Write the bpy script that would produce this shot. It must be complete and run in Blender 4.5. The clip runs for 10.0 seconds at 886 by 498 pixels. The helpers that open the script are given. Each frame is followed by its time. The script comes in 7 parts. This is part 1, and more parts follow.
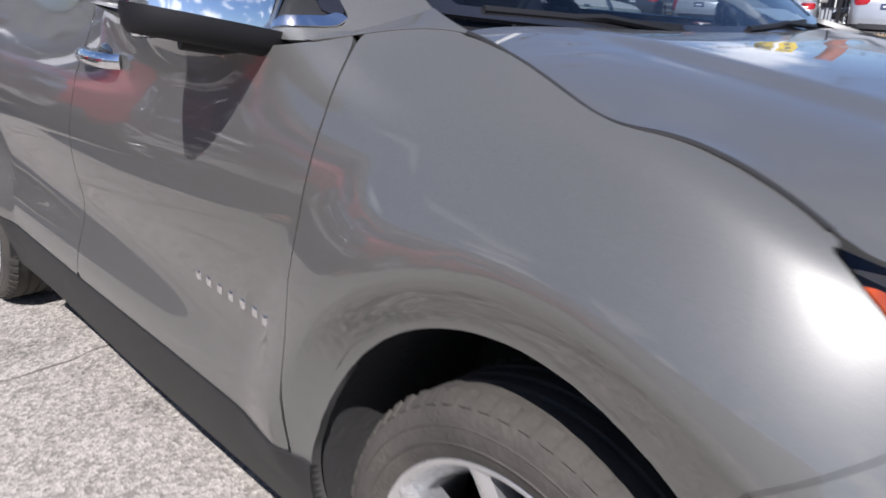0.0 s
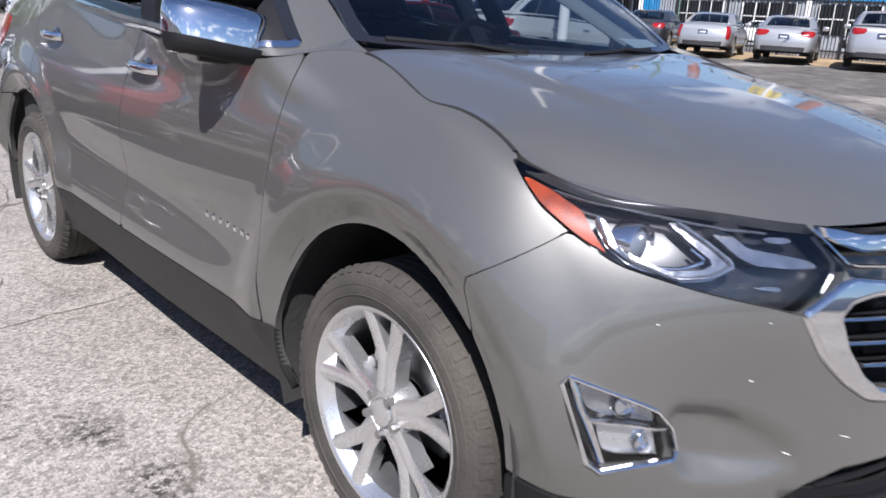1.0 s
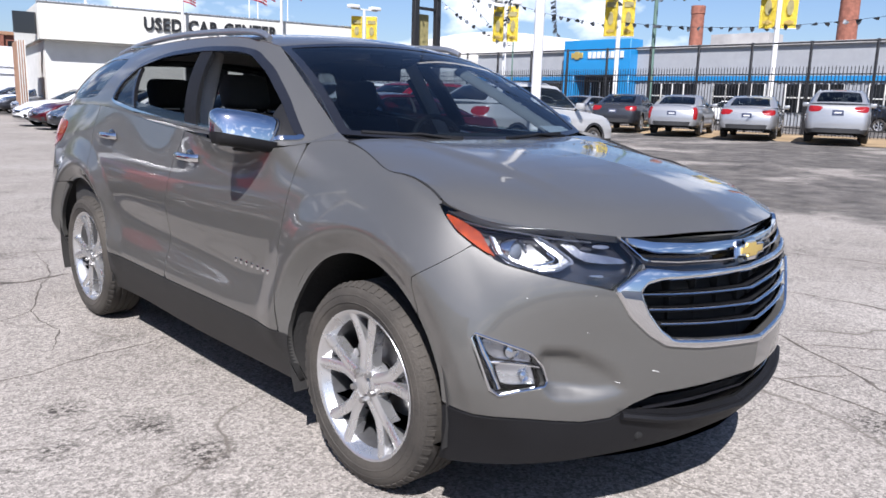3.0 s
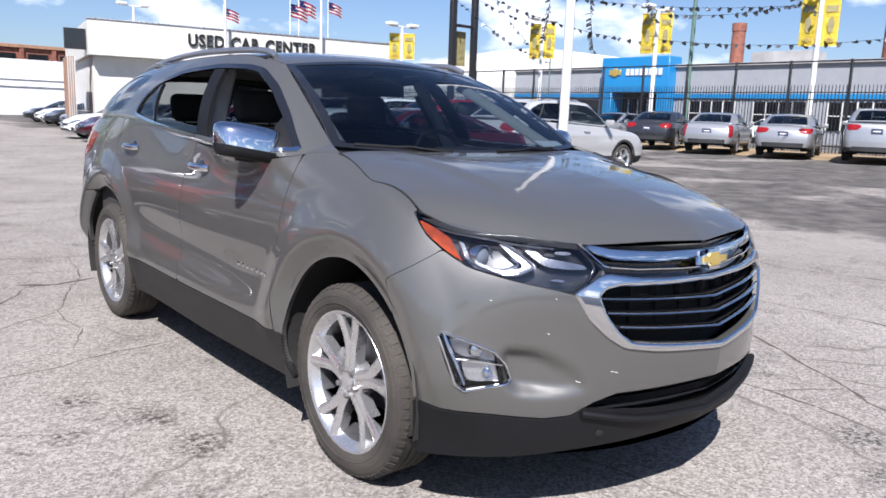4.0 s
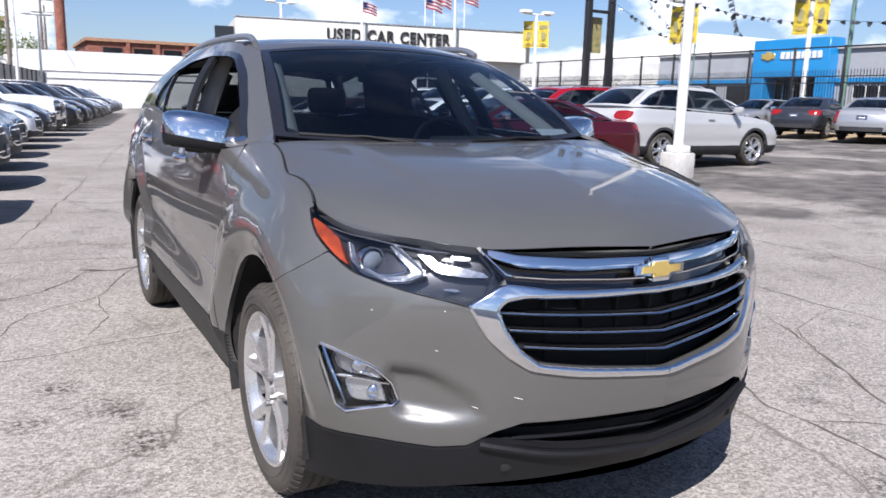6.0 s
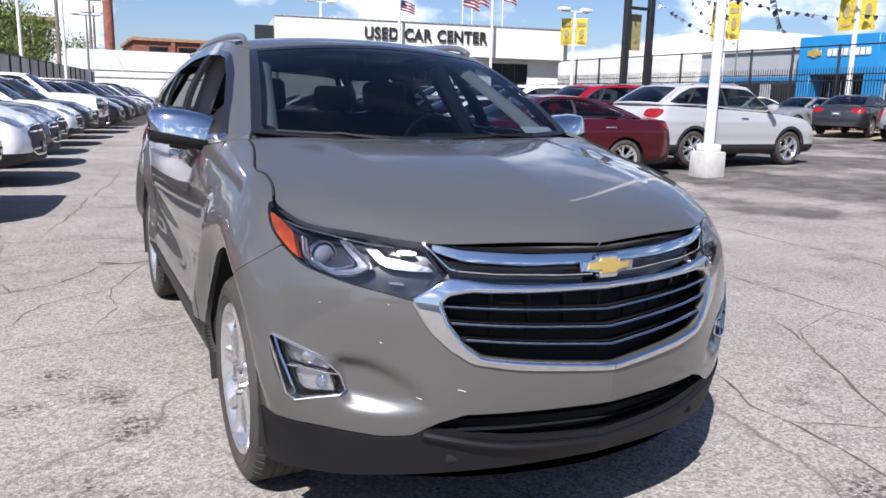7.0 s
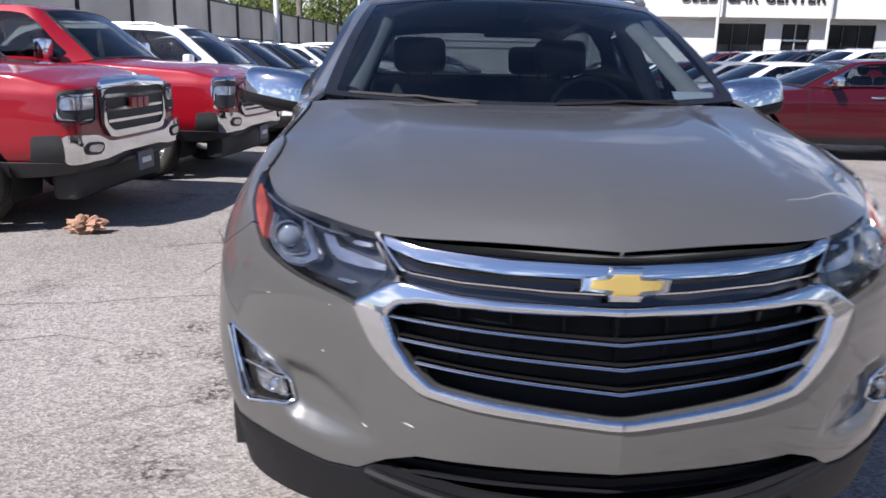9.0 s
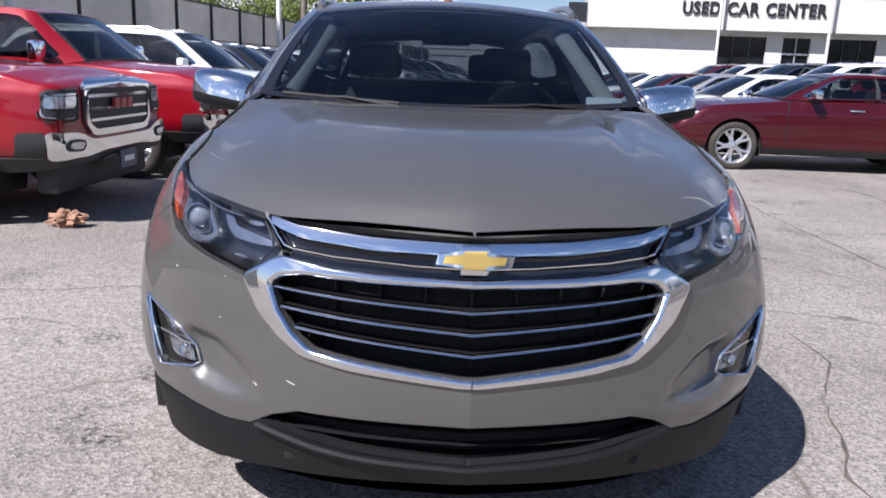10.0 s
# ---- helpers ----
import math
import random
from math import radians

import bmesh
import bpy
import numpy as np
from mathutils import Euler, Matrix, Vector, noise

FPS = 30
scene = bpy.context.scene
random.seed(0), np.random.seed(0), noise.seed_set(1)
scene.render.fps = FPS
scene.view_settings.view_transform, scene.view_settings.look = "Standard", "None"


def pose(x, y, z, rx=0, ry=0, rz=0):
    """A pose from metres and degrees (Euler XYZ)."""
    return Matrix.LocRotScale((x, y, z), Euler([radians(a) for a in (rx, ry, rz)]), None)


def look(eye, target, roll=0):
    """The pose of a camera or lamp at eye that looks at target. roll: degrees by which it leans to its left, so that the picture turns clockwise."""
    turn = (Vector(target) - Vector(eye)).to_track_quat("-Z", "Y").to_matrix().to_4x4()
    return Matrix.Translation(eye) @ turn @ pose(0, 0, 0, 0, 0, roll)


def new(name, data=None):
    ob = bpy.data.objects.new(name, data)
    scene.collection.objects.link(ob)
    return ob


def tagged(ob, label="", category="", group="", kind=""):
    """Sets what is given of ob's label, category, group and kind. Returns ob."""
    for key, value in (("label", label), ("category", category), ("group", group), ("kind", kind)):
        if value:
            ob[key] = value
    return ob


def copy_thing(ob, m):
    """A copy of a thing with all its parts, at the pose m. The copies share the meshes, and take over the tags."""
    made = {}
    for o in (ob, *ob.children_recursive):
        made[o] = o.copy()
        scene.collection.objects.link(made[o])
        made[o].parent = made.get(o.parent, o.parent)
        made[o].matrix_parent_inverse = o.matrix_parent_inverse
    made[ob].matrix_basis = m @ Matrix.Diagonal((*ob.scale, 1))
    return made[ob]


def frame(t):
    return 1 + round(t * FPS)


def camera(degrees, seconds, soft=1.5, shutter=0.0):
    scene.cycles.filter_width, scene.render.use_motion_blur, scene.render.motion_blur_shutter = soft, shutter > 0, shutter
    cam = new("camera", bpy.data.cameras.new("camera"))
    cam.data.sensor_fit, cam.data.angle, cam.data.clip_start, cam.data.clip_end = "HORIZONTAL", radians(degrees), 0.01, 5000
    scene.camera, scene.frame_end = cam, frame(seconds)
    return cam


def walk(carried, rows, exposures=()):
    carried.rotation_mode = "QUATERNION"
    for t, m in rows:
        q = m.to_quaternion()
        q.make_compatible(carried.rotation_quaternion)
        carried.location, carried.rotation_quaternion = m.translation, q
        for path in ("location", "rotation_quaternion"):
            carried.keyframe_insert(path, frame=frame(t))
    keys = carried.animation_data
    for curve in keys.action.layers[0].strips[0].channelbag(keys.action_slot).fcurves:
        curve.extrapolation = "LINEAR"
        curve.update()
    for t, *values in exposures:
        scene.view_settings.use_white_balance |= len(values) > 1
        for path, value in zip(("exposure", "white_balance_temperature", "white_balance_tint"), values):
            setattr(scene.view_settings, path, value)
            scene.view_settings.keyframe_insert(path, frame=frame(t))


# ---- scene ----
cam = camera(60.4, 10.0, soft=1.6, shutter=0.4)
PATH = [
    (0, (-1.56, -0.547, 1.243), (-0.238, 0.81, 0.6), 2.7),
    (0.5, (-1.733, -0.913, 1.268), (-0.408, 0.448, 0.641), 3.8),
    (1, (-1.891, -1.277, 1.289), (-0.589, 0.121, 0.697), 3.4),
    (1.5, (-2.087, -1.542, 1.31), (-0.764, -0.136, 0.787), 2.5),
    (2, (-2.203, -1.77, 1.329), (-0.882, -0.342, 0.865), 2.4),
    (2.5, (-2.297, -1.931, 1.335), (-0.98, -0.485, 0.916), 1.8),
    (3, (-2.401, -2.01, 1.339), (-1.056, -0.58, 0.959), 1.7),
    (4.5, (-2.261, -2.377, 1.342), (-1.016, -0.85, 0.999), 2.2),
    (5, (-2.062, -2.408, 1.32), (-0.831, -0.88, 0.933), 1.8),
    (5.5, (-1.794, -2.402, 1.336), (-0.698, -0.774, 0.951), 1.3),
    (7, (-1.379, -2.621, 1.354), (-0.503, -0.865, 0.967), 1.4),
    (7.5, (-1.3, -2.587, 1.345), (-0.441, -0.828, 0.937), 0.8),
    (8, (-1.079, -2.427, 1.31), (-0.341, -0.641, 0.795), 0.6),
    (8.5, (-0.795, -2.323, 1.312), (-0.31, -0.445, 0.823), -0.2),
    (9, (-0.453, -2.376, 1.332), (-0.346, -0.438, 0.85), 1.2),
    (9.5, (-0.269, -2.549, 1.328), (-0.165, -0.595, 0.913), 1.4),
    (10, (-0.158, -2.622, 1.328), (-0.064, -0.679, 0.866), 2.1),
]
walk(cam, [(t, look(eye, target, roll)) for t, eye, target, roll in PATH],
     exposures=[(0.0, 1.05, 5960, 14), (1.5, 1.00, 5960, 14), (4.5, 0.95, 5960, 14), (10.0, 0.86, 5960, 16)])

# ---- light ----
SUN = Vector((-0.60, -0.57, 0.95)).normalized()
world = bpy.data.worlds.new("sky")
scene.world = world
world.use_nodes = True
wn, wl = world.node_tree.nodes, world.node_tree.links
wn.clear()
sky = wn.new("ShaderNodeTexSky")
sky.sky_type, sky.sun_disc = "NISHITA", False
sky.sun_elevation = math.asin(SUN.z)
sky.sun_rotation = math.atan2(SUN.x, SUN.y)
sky.air_density, sky.dust_density, sky.ozone_density = 1.0, 0.7, 3.0
cl_co = wn.new("ShaderNodeTexCoord")
cl_map = wn.new("ShaderNodeMapping")
cl_map.inputs["Scale"].default_value = (1.0, 1.0, 1.9)
cl_n = wn.new("ShaderNodeTexNoise")
cl_n.inputs["Scale"].default_value, cl_n.inputs["Detail"].default_value, cl_n.inputs["Roughness"].default_value = 6.5, 7.0, 0.50
cl_r = wn.new("ShaderNodeValToRGB")
cl_r.color_ramp.elements[0].position, cl_r.color_ramp.elements[1].position = 0.53, 0.63
cl_mix = wn.new("ShaderNodeMix")
cl_mix.data_type = "RGBA"
cl_mix.inputs["B"].default_value = (12.0, 12.2, 12.6, 1)
bg = wn.new("ShaderNodeBackground")
bg.inputs["Strength"].default_value = 0.060
wo = wn.new("ShaderNodeOutputWorld")
wl.new(cl_co.outputs["Generated"], cl_map.inputs["Vector"])
wl.new(cl_map.outputs["Vector"], cl_n.inputs["Vector"])
wl.new(cl_n.outputs["Fac"], cl_r.inputs["Fac"])
cl_z = wn.new("ShaderNodeSeparateXYZ")                                # heaped clouds low down, clear overhead
cl_low = wn.new("ShaderNodeMapRange")
cl_low.inputs["From Min"].default_value, cl_low.inputs["From Max"].default_value = 0.20, 0.42
cl_low.inputs["To Min"].default_value, cl_low.inputs["To Max"].default_value = 0.95, 0.05
cl_mul = wn.new("ShaderNodeMath")
cl_mul.operation = "MULTIPLY"
wl.new(cl_co.outputs["Generated"], cl_z.inputs["Vector"])
wl.new(cl_z.outputs["Z"], cl_low.inputs["Value"])
wl.new(cl_r.outputs["Color"], cl_mul.inputs[0])
wl.new(cl_low.outputs["Result"], cl_mul.inputs[1])
wl.new(cl_mul.outputs["Value"], cl_mix.inputs["Factor"])
tint = wn.new("ShaderNodeMix")
tint.data_type, tint.blend_type = "RGBA", "MULTIPLY"
tint.inputs["Factor"].default_value, tint.inputs["B"].default_value = 1.0, (0.92, 0.935, 1.02, 1)
wl.new(sky.outputs["Color"], tint.inputs["A"])
wl.new(tint.outputs["Result"], cl_mix.inputs["A"])
wl.new(cl_mix.outputs["Result"], bg.inputs["Color"])
wl.new(bg.outputs["Background"], wo.inputs["Surface"])
sun = new("sun", bpy.data.lights.new("sun", "SUN"))
sun.data.energy, sun.data.angle, sun.data.color = 5.0, radians(0.53), (1.0, 0.945, 0.875)
sun.matrix_world = look(SUN * 60, (0, 0, 0))

# ---- tools ----
def spline(xs, ys, q):
    """Natural cubic through the knots."""
    xs, ys, q = np.asarray(xs, float), np.asarray(ys, float), np.asarray(q, float)
    n, h = len(xs), np.diff(xs)
    a = np.eye(n)
    b = np.zeros((n,) + ys.shape[1:])
    for i in range(1, n - 1):
        a[i, i - 1:i + 2] = h[i - 1], 2 * (h[i - 1] + h[i]), h[i]
        b[i] = 6 * ((ys[i + 1] - ys[i]) / h[i] - (ys[i] - ys[i - 1]) / h[i - 1])
    m = np.linalg.solve(a, b.reshape(n, -1)).reshape(b.shape)
    i = np.clip(np.searchsorted(xs, q) - 1, 0, n - 2)
    ex = (slice(None),) + (None,) * (ys.ndim - 1)
    d1, d0, hh = (xs[i + 1] - q)[ex], (q - xs[i])[ex], h[i][ex]
    return (m[i] * d1 ** 3 + m[i + 1] * d0 ** 3) / (6 * hh) + (ys[i] / hh - m[i] * hh / 6) * d1 + (ys[i + 1] / hh - m[i + 1] * hh / 6) * d0


def soft_poly(pts, times=2, q=0.2, closed=True):
    """Cuts the corners of an outline."""
    pts = [np.asarray(p, float) for p in pts]
    for _ in range(times):
        out = []
        m = len(pts) if closed else len(pts) - 1
        for i in range(m):
            a, b = pts[i], pts[(i + 1) % len(pts)]
            out += [a * (1 - q) + b * q, a * q + b * (1 - q)]
        if not closed:
            out = [pts[0]] + out[1:-1] + [pts[-1]]
        pts = out
    return np.array(pts)


def inside(poly, u, v):
    """Signed distance to an outline, positive inside."""
    poly = np.asarray(poly, float)
    d, odd = np.full(u.shape, 1e9), np.zeros(u.shape, bool)
    for a, b in zip(poly, np.roll(poly, -1, 0)):
        e = b - a
        l2 = max(float(e @ e), 1e-12)
        t = np.clip(((u - a[0]) * e[0] + (v - a[1]) * e[1]) / l2, 0, 1)
        d = np.minimum(d, np.hypot(u - a[0] - t * e[0], v - a[1] - t * e[1]))
        if a[1] != b[1]:
            odd ^= ((a[1] > v) != (b[1] > v)) & (u < (b[0] - a[0]) * (v - a[1]) / (b[1] - a[1]) + a[0])
    return np.where(odd, d, -d)


def grid_normals(P):
    n = np.cross(np.gradient(P, axis=0), np.gradient(P, axis=1))
    return n / np.maximum(np.linalg.norm(n, axis=2, keepdims=True), 1e-9)


def cut_sheet(P, G, flange=0.02, flip=False, mirror=False, push=0.0, N=None):
    """Vertices, normals and faces of the part of a sheet where G > 0, with a folded-in edge."""
    if N is None:
        N = grid_normals(P)
    if flip:
        N = -N
    P = P + N * push
    na, nb = G.shape
    V, W, F, index = [], [], [], {}

    def vert(key, p, n):
        if key not in index:
            index[key] = len(V)
            V.append(p)
            W.append(n)
        return index[key]

    keep = G > 0
    cells = np.argwhere(keep[:-1, :-1] | keep[1:, :-1] | keep[:-1, 1:] | keep[1:, 1:])
    for i, j in cells:
        ring = ((i, j), (i + 1, j), (i + 1, j + 1), (i, j + 1))
        face = []
        for k in range(4):
            a, b = ring[k], ring[(k + 1) % 4]
            ga, gb = G[a], G[b]
            if ga > 0:
                face.append(vert(a, P[a], N[a]))
            if (ga > 0) != (gb > 0):
                t = min(max(ga / (ga - gb), 0.02), 0.98)
                key = (a, b) if a < b else (b, a)
                face.append(vert(key, P[a] * (1 - t) + P[b] * t, N[a] * (1 - t) + N[b] * t))
        if len(face) > 2:
            F.append(face[::-1] if flip else face)
    if flange:
        used, rim = set(), {}
        for f in F:
            for a, b in zip(f, f[1:] + f[:1]):
                used.add((a, b))
        rims = [(a, b) for a, b in used if (b, a) not in used]

        def low(a):
            if a not in rim:
                rim[a] = (len(V), len(V) + 1)
                V.extend([V[a], V[a] - W[a] * flange])
                W.extend([None, None])
            return rim[a]

        side = {}
        for a, b in rims:
            (a0, a1), (b0, b1) = low(a), low(b)
            F.append([b0, a0, a1, b1])
            e = np.cross(V[b] - V[a], W[a])
            for k in (a0, a1, b0, b1):
                side[k] = side.get(k, 0) + e
        for k, e in side.items():
            W[k] = e / max(np.linalg.norm(e), 1e-9)
    V, W = np.array(V), np.array(W)
    if mirror:
        V, W = V * (-1, 1, 1), W * (-1, 1, 1)
        F = [f[::-1] for f in F]
    return V, W, F


def sheet_mesh(name, pieces, mat):
    """One mesh out of cut sheets, with its own normals."""
    V, W, F, k = [], [], [], 0
    for v, w, f in pieces:
        V.append(v)
        W.append(w)
        F += [[i + k for i in q] for q in f]
        k += len(v)
    V, W = np.concatenate(V), np.concatenate(W)
    me = bpy.data.meshes.new(name)
    me.from_pydata(V.tolist(), [], F)
    me.shade_smooth()
    me.normals_split_custom_set_from_vertices((W / np.maximum(np.linalg.norm(W, axis=1, keepdims=True), 1e-9)).tolist())
    me.materials.append(mat)
    return me


def under(ob, parent, label=""):
    ob.parent = parent
    if label:
        ob["label"] = label
    return ob


def sheet(name, pieces, mat, parent, label=""):
    return under(new(name, sheet_mesh(name, pieces, mat)), parent, label)


def part(name, bm, mat, parent=None, label="", angle=40):
    """Links a bmesh as one mesh object under a thing or a part."""
    me = bpy.data.meshes.new(name)
    bm.normal_update()
    bm.to_mesh(me)
    bm.free()
    me.shade_smooth()
    me.set_sharp_from_angle(angle=radians(angle))
    for m in mat if isinstance(mat, (list, tuple)) else (mat,):
        me.materials.append(m)
    ob = new(name, me)
    if parent:
        ob.parent = parent
    if label:
        ob["label"] = label
    return ob


def thing(name, label, category, group="", kind="", at=None):
    ob = new(name)
    ob.empty_display_size = 0.2
    if at is not None:
        ob.matrix_world = at
    return tagged(ob, label, category, group, kind)


def box(bm, lo, hi, bevel=0.0, segs=2):
    """A box between two corners, its edges rounded."""
    lo, hi = Vector(lo), Vector(hi)
    g = bmesh.ops.create_cube(bm, size=1.0, matrix=Matrix.Translation((lo + hi) / 2) @ Matrix.Diagonal((*(hi - lo), 1)))
    if bevel:
        bmesh.ops.bevel(bm, geom=list({e for v in g["verts"] for e in v.link_edges}), offset=bevel, segments=segs, affect="EDGES", profile=0.5)
    return bm


def tube(bm, path, ru, rv=None, sides=8, up=(0, 0, 1), closed=False, taper=None):
    """A rod with an oval section along a line."""
    path = [Vector(p) for p in path]
    rv = ru if rv is None else rv
    n, rings, up = len(path), [], Vector(up)
    for i, p in enumerate(path):
        a = path[(i - 1) % n] if closed or i else p
        b = path[(i + 1) % n] if closed or i < n - 1 else p
        t = (b - a).normalized()
        s = t.cross(up)
        s = s.normalized() if s.length > 1e-4 else t.orthogonal().normalized()
        w = s.cross(t)
        k = taper(i / (n - 1)) if taper else 1.0
        rings.append([bm.verts.new(p + (s * math.cos(2 * math.pi * j / sides) * ru + w * math.sin(2 * math.pi * j / sides) * rv) * k) for j in range(sides)])
    for i in range(n if closed else n - 1):
        a, b = rings[i], rings[(i + 1) % n]
        for j in range(sides):
            bm.faces.new((a[j], b[j], b[(j + 1) % sides], a[(j + 1) % sides]))
    if not closed:
        bm.faces.new(rings[0])
        bm.faces.new(rings[-1][::-1])
    return bm


def lathe(bm, profile, segs=48, axis="x", closed=False):
    """Turns a profile of (along the axis, radius) about the axis."""
    rings = []
    for a, r in profile:
        ring = []
        for j in range(segs):
            c, s = math.cos(2 * math.pi * j / segs) * r, math.sin(2 * math.pi * j / segs) * r
            ring.append(bm.verts.new((a, c, s) if axis == "x" else (c, s, a)))
        rings.append(ring)
    m = len(rings)
    for i in range(m if closed else m - 1):
        a, b = rings[i], rings[(i + 1) % m]
        for j in range(segs):
            bm.faces.new((a[j], a[(j + 1) % segs], b[(j + 1) % segs], b[j]))
    return rings


def slab(bm, poly, depth, frame_m, bevel=0.0):
    """A flat outline given a depth; frame_m carries (u, v, depth) into place."""
    lo = [bm.verts.new(frame_m @ Vector((u, v, 0))) for u, v in poly]
    hi = [bm.verts.new(frame_m @ Vector((u, v, depth))) for u, v in poly]
    n = len(poly)
    bm.faces.new(lo[::-1])
    top = bm.faces.new(hi)
    for i in range(n):
        bm.faces.new((lo[i], lo[(i + 1) % n], hi[(i + 1) % n], hi[i]))
    if bevel:
        bmesh.ops.bevel(bm, geom=list(top.edges), offset=bevel, segments=2, affect="EDGES", profile=0.5)
    return bm

# ---- materials ----
def mat(name, base, rough=0.5, metal=0.0, coat=0.0, vary=0.0, scale=6.0, bump=0.0, bscale=60.0, other=None, grime=0.0, rvary=0.0, spec=0.5, per=0.0, coords="Object"):
    """A surface with a base colour, mottling at two scales, fine relief and uneven gloss."""
    m = bpy.data.materials.new(name)
    m.use_nodes = True
    n, l = m.node_tree.nodes, m.node_tree.links
    b = n["Principled BSDF"]
    b.inputs["Base Color"].default_value = (*base, 1)
    b.inputs["Roughness"].default_value, b.inputs["Metallic"].default_value = rough, metal
    b.inputs["Coat Weight"].default_value, b.inputs["Coat Roughness"].default_value = coat, 0.03
    b.inputs["Specular IOR Level"].default_value = spec
    if vary or bump or rvary or grime or per:
        co = n.new("ShaderNodeTexCoord")
        big = n.new("ShaderNodeTexNoise")
        big.inputs["Scale"].default_value, big.inputs["Detail"].default_value = scale, 6
        l.new(co.outputs[coords], big.inputs["Vector"])
        fine = n.new("ShaderNodeTexNoise")
        fine.inputs["Scale"].default_value, fine.inputs["Detail"].default_value = bscale, 5
        l.new(co.outputs[coords], fine.inputs["Vector"])
        last = None
        if vary:
            r = n.new("ShaderNodeValToRGB")
            r.color_ramp.elements[0].position, r.color_ramp.elements[1].position = 0.3, 0.7
            r.color_ramp.elements[0].color = (*[c * (1 - vary) for c in base], 1)
            r.color_ramp.elements[1].color = (*(other or [min(1, c * (1 + vary)) for c in base]), 1)
            l.new(big.outputs["Fac"], r.inputs["Fac"])
            last = r.outputs["Color"]
        if grime:
            mx = n.new("ShaderNodeMix")
            mx.data_type, mx.blend_type = "RGBA", "MULTIPLY"
            rr = n.new("ShaderNodeMapRange")
            rr.inputs["From Min"].default_value, rr.inputs["From Max"].default_value = 0.35, 0.75
            rr.inputs["To Min"].default_value, rr.inputs["To Max"].default_value = 0, grime
            l.new(fine.outputs["Fac"], rr.inputs["Value"])
            l.new(rr.outputs["Result"], mx.inputs["Factor"])
            mx.inputs["A"].default_value = (*base, 1)
            if last:
                l.new(last, mx.inputs["A"])
            mx.inputs["B"].default_value = (0.35, 0.32, 0.28, 1)
            last = mx.outputs["Result"]
        if per:
            oi = n.new("ShaderNodeObjectInfo")
            hv = n.new("ShaderNodeHueSaturation")
            mr = n.new("ShaderNodeMapRange")
            mr.inputs["To Min"].default_value, mr.inputs["To Max"].default_value = 1 - per, 1 + per
            l.new(oi.outputs["Random"], mr.inputs["Value"])
            l.new(mr.outputs["Result"], hv.inputs["Value"])
            hv.inputs["Color"].default_value = (*base, 1)
            if last:
                l.new(last, hv.inputs["Color"])
            last = hv.outputs["Color"]
        if last:
            l.new(last, b.inputs["Base Color"])
        if rvary:
            mr = n.new("ShaderNodeMapRange")
            mr.inputs["To Min"].default_value, mr.inputs["To Max"].default_value = max(0, rough - rvary), min(1, rough + rvary)
            l.new(big.outputs["Fac"], mr.inputs["Value"])
            l.new(mr.outputs["Result"], b.inputs["Roughness"])
        if bump:
            bp = n.new("ShaderNodeBump")
            bp.inputs["Strength"].default_value, bp.inputs["Distance"].default_value = bump, 0.01
            l.new(fine.outputs["Fac"], bp.inputs["Height"])
            l.new(bp.outputs["Normal"], b.inputs["Normal"])
    return m


def car_paint(name, base, metal=0.75, rough=0.32, flake=0.06):
    """Metallic flake under a clear coat."""
    m = mat(name, base, rough, metal, 1.0, spec=0.15)
    n, l = m.node_tree.nodes, m.node_tree.links
    b = n["Principled BSDF"]
    co = n.new("ShaderNodeTexCoord")
    v = n.new("ShaderNodeTexVoronoi")
    v.inputs["Scale"].default_value = 1600
    l.new(co.outputs["Object"], v.inputs["Vector"])
    hs = n.new("ShaderNodeHueSaturation")
    hs.inputs["Color"].default_value = (*base, 1)
    mr = n.new("ShaderNodeMapRange")
    mr.inputs["To Min"].default_value, mr.inputs["To Max"].default_value = 1 - flake * 2, 1 + flake * 2
    sp = n.new("ShaderNodeSeparateColor")
    l.new(v.outputs["Color"], sp.inputs["Color"])
    l.new(sp.outputs["Red"], mr.inputs["Value"])
    l.new(mr.outputs["Result"], hs.inputs["Value"])
    l.new(hs.outputs["Color"], b.inputs["Base Color"])
    d = n.new("ShaderNodeTexNoise")
    d.inputs["Scale"].default_value, d.inputs["Detail"].default_value = 3.0, 7
    l.new(co.outputs["Object"], d.inputs["Vector"])
    cr = n.new("ShaderNodeMapRange")
    cr.inputs["From Min"].default_value, cr.inputs["From Max"].default_value = 0.45, 0.8
    cr.inputs["To Min"].default_value, cr.inputs["To Max"].default_value = 0.02, 0.12
    l.new(d.outputs["Fac"], cr.inputs["Value"])
    l.new(cr.outputs["Result"], b.inputs["Coat Roughness"])
    return m


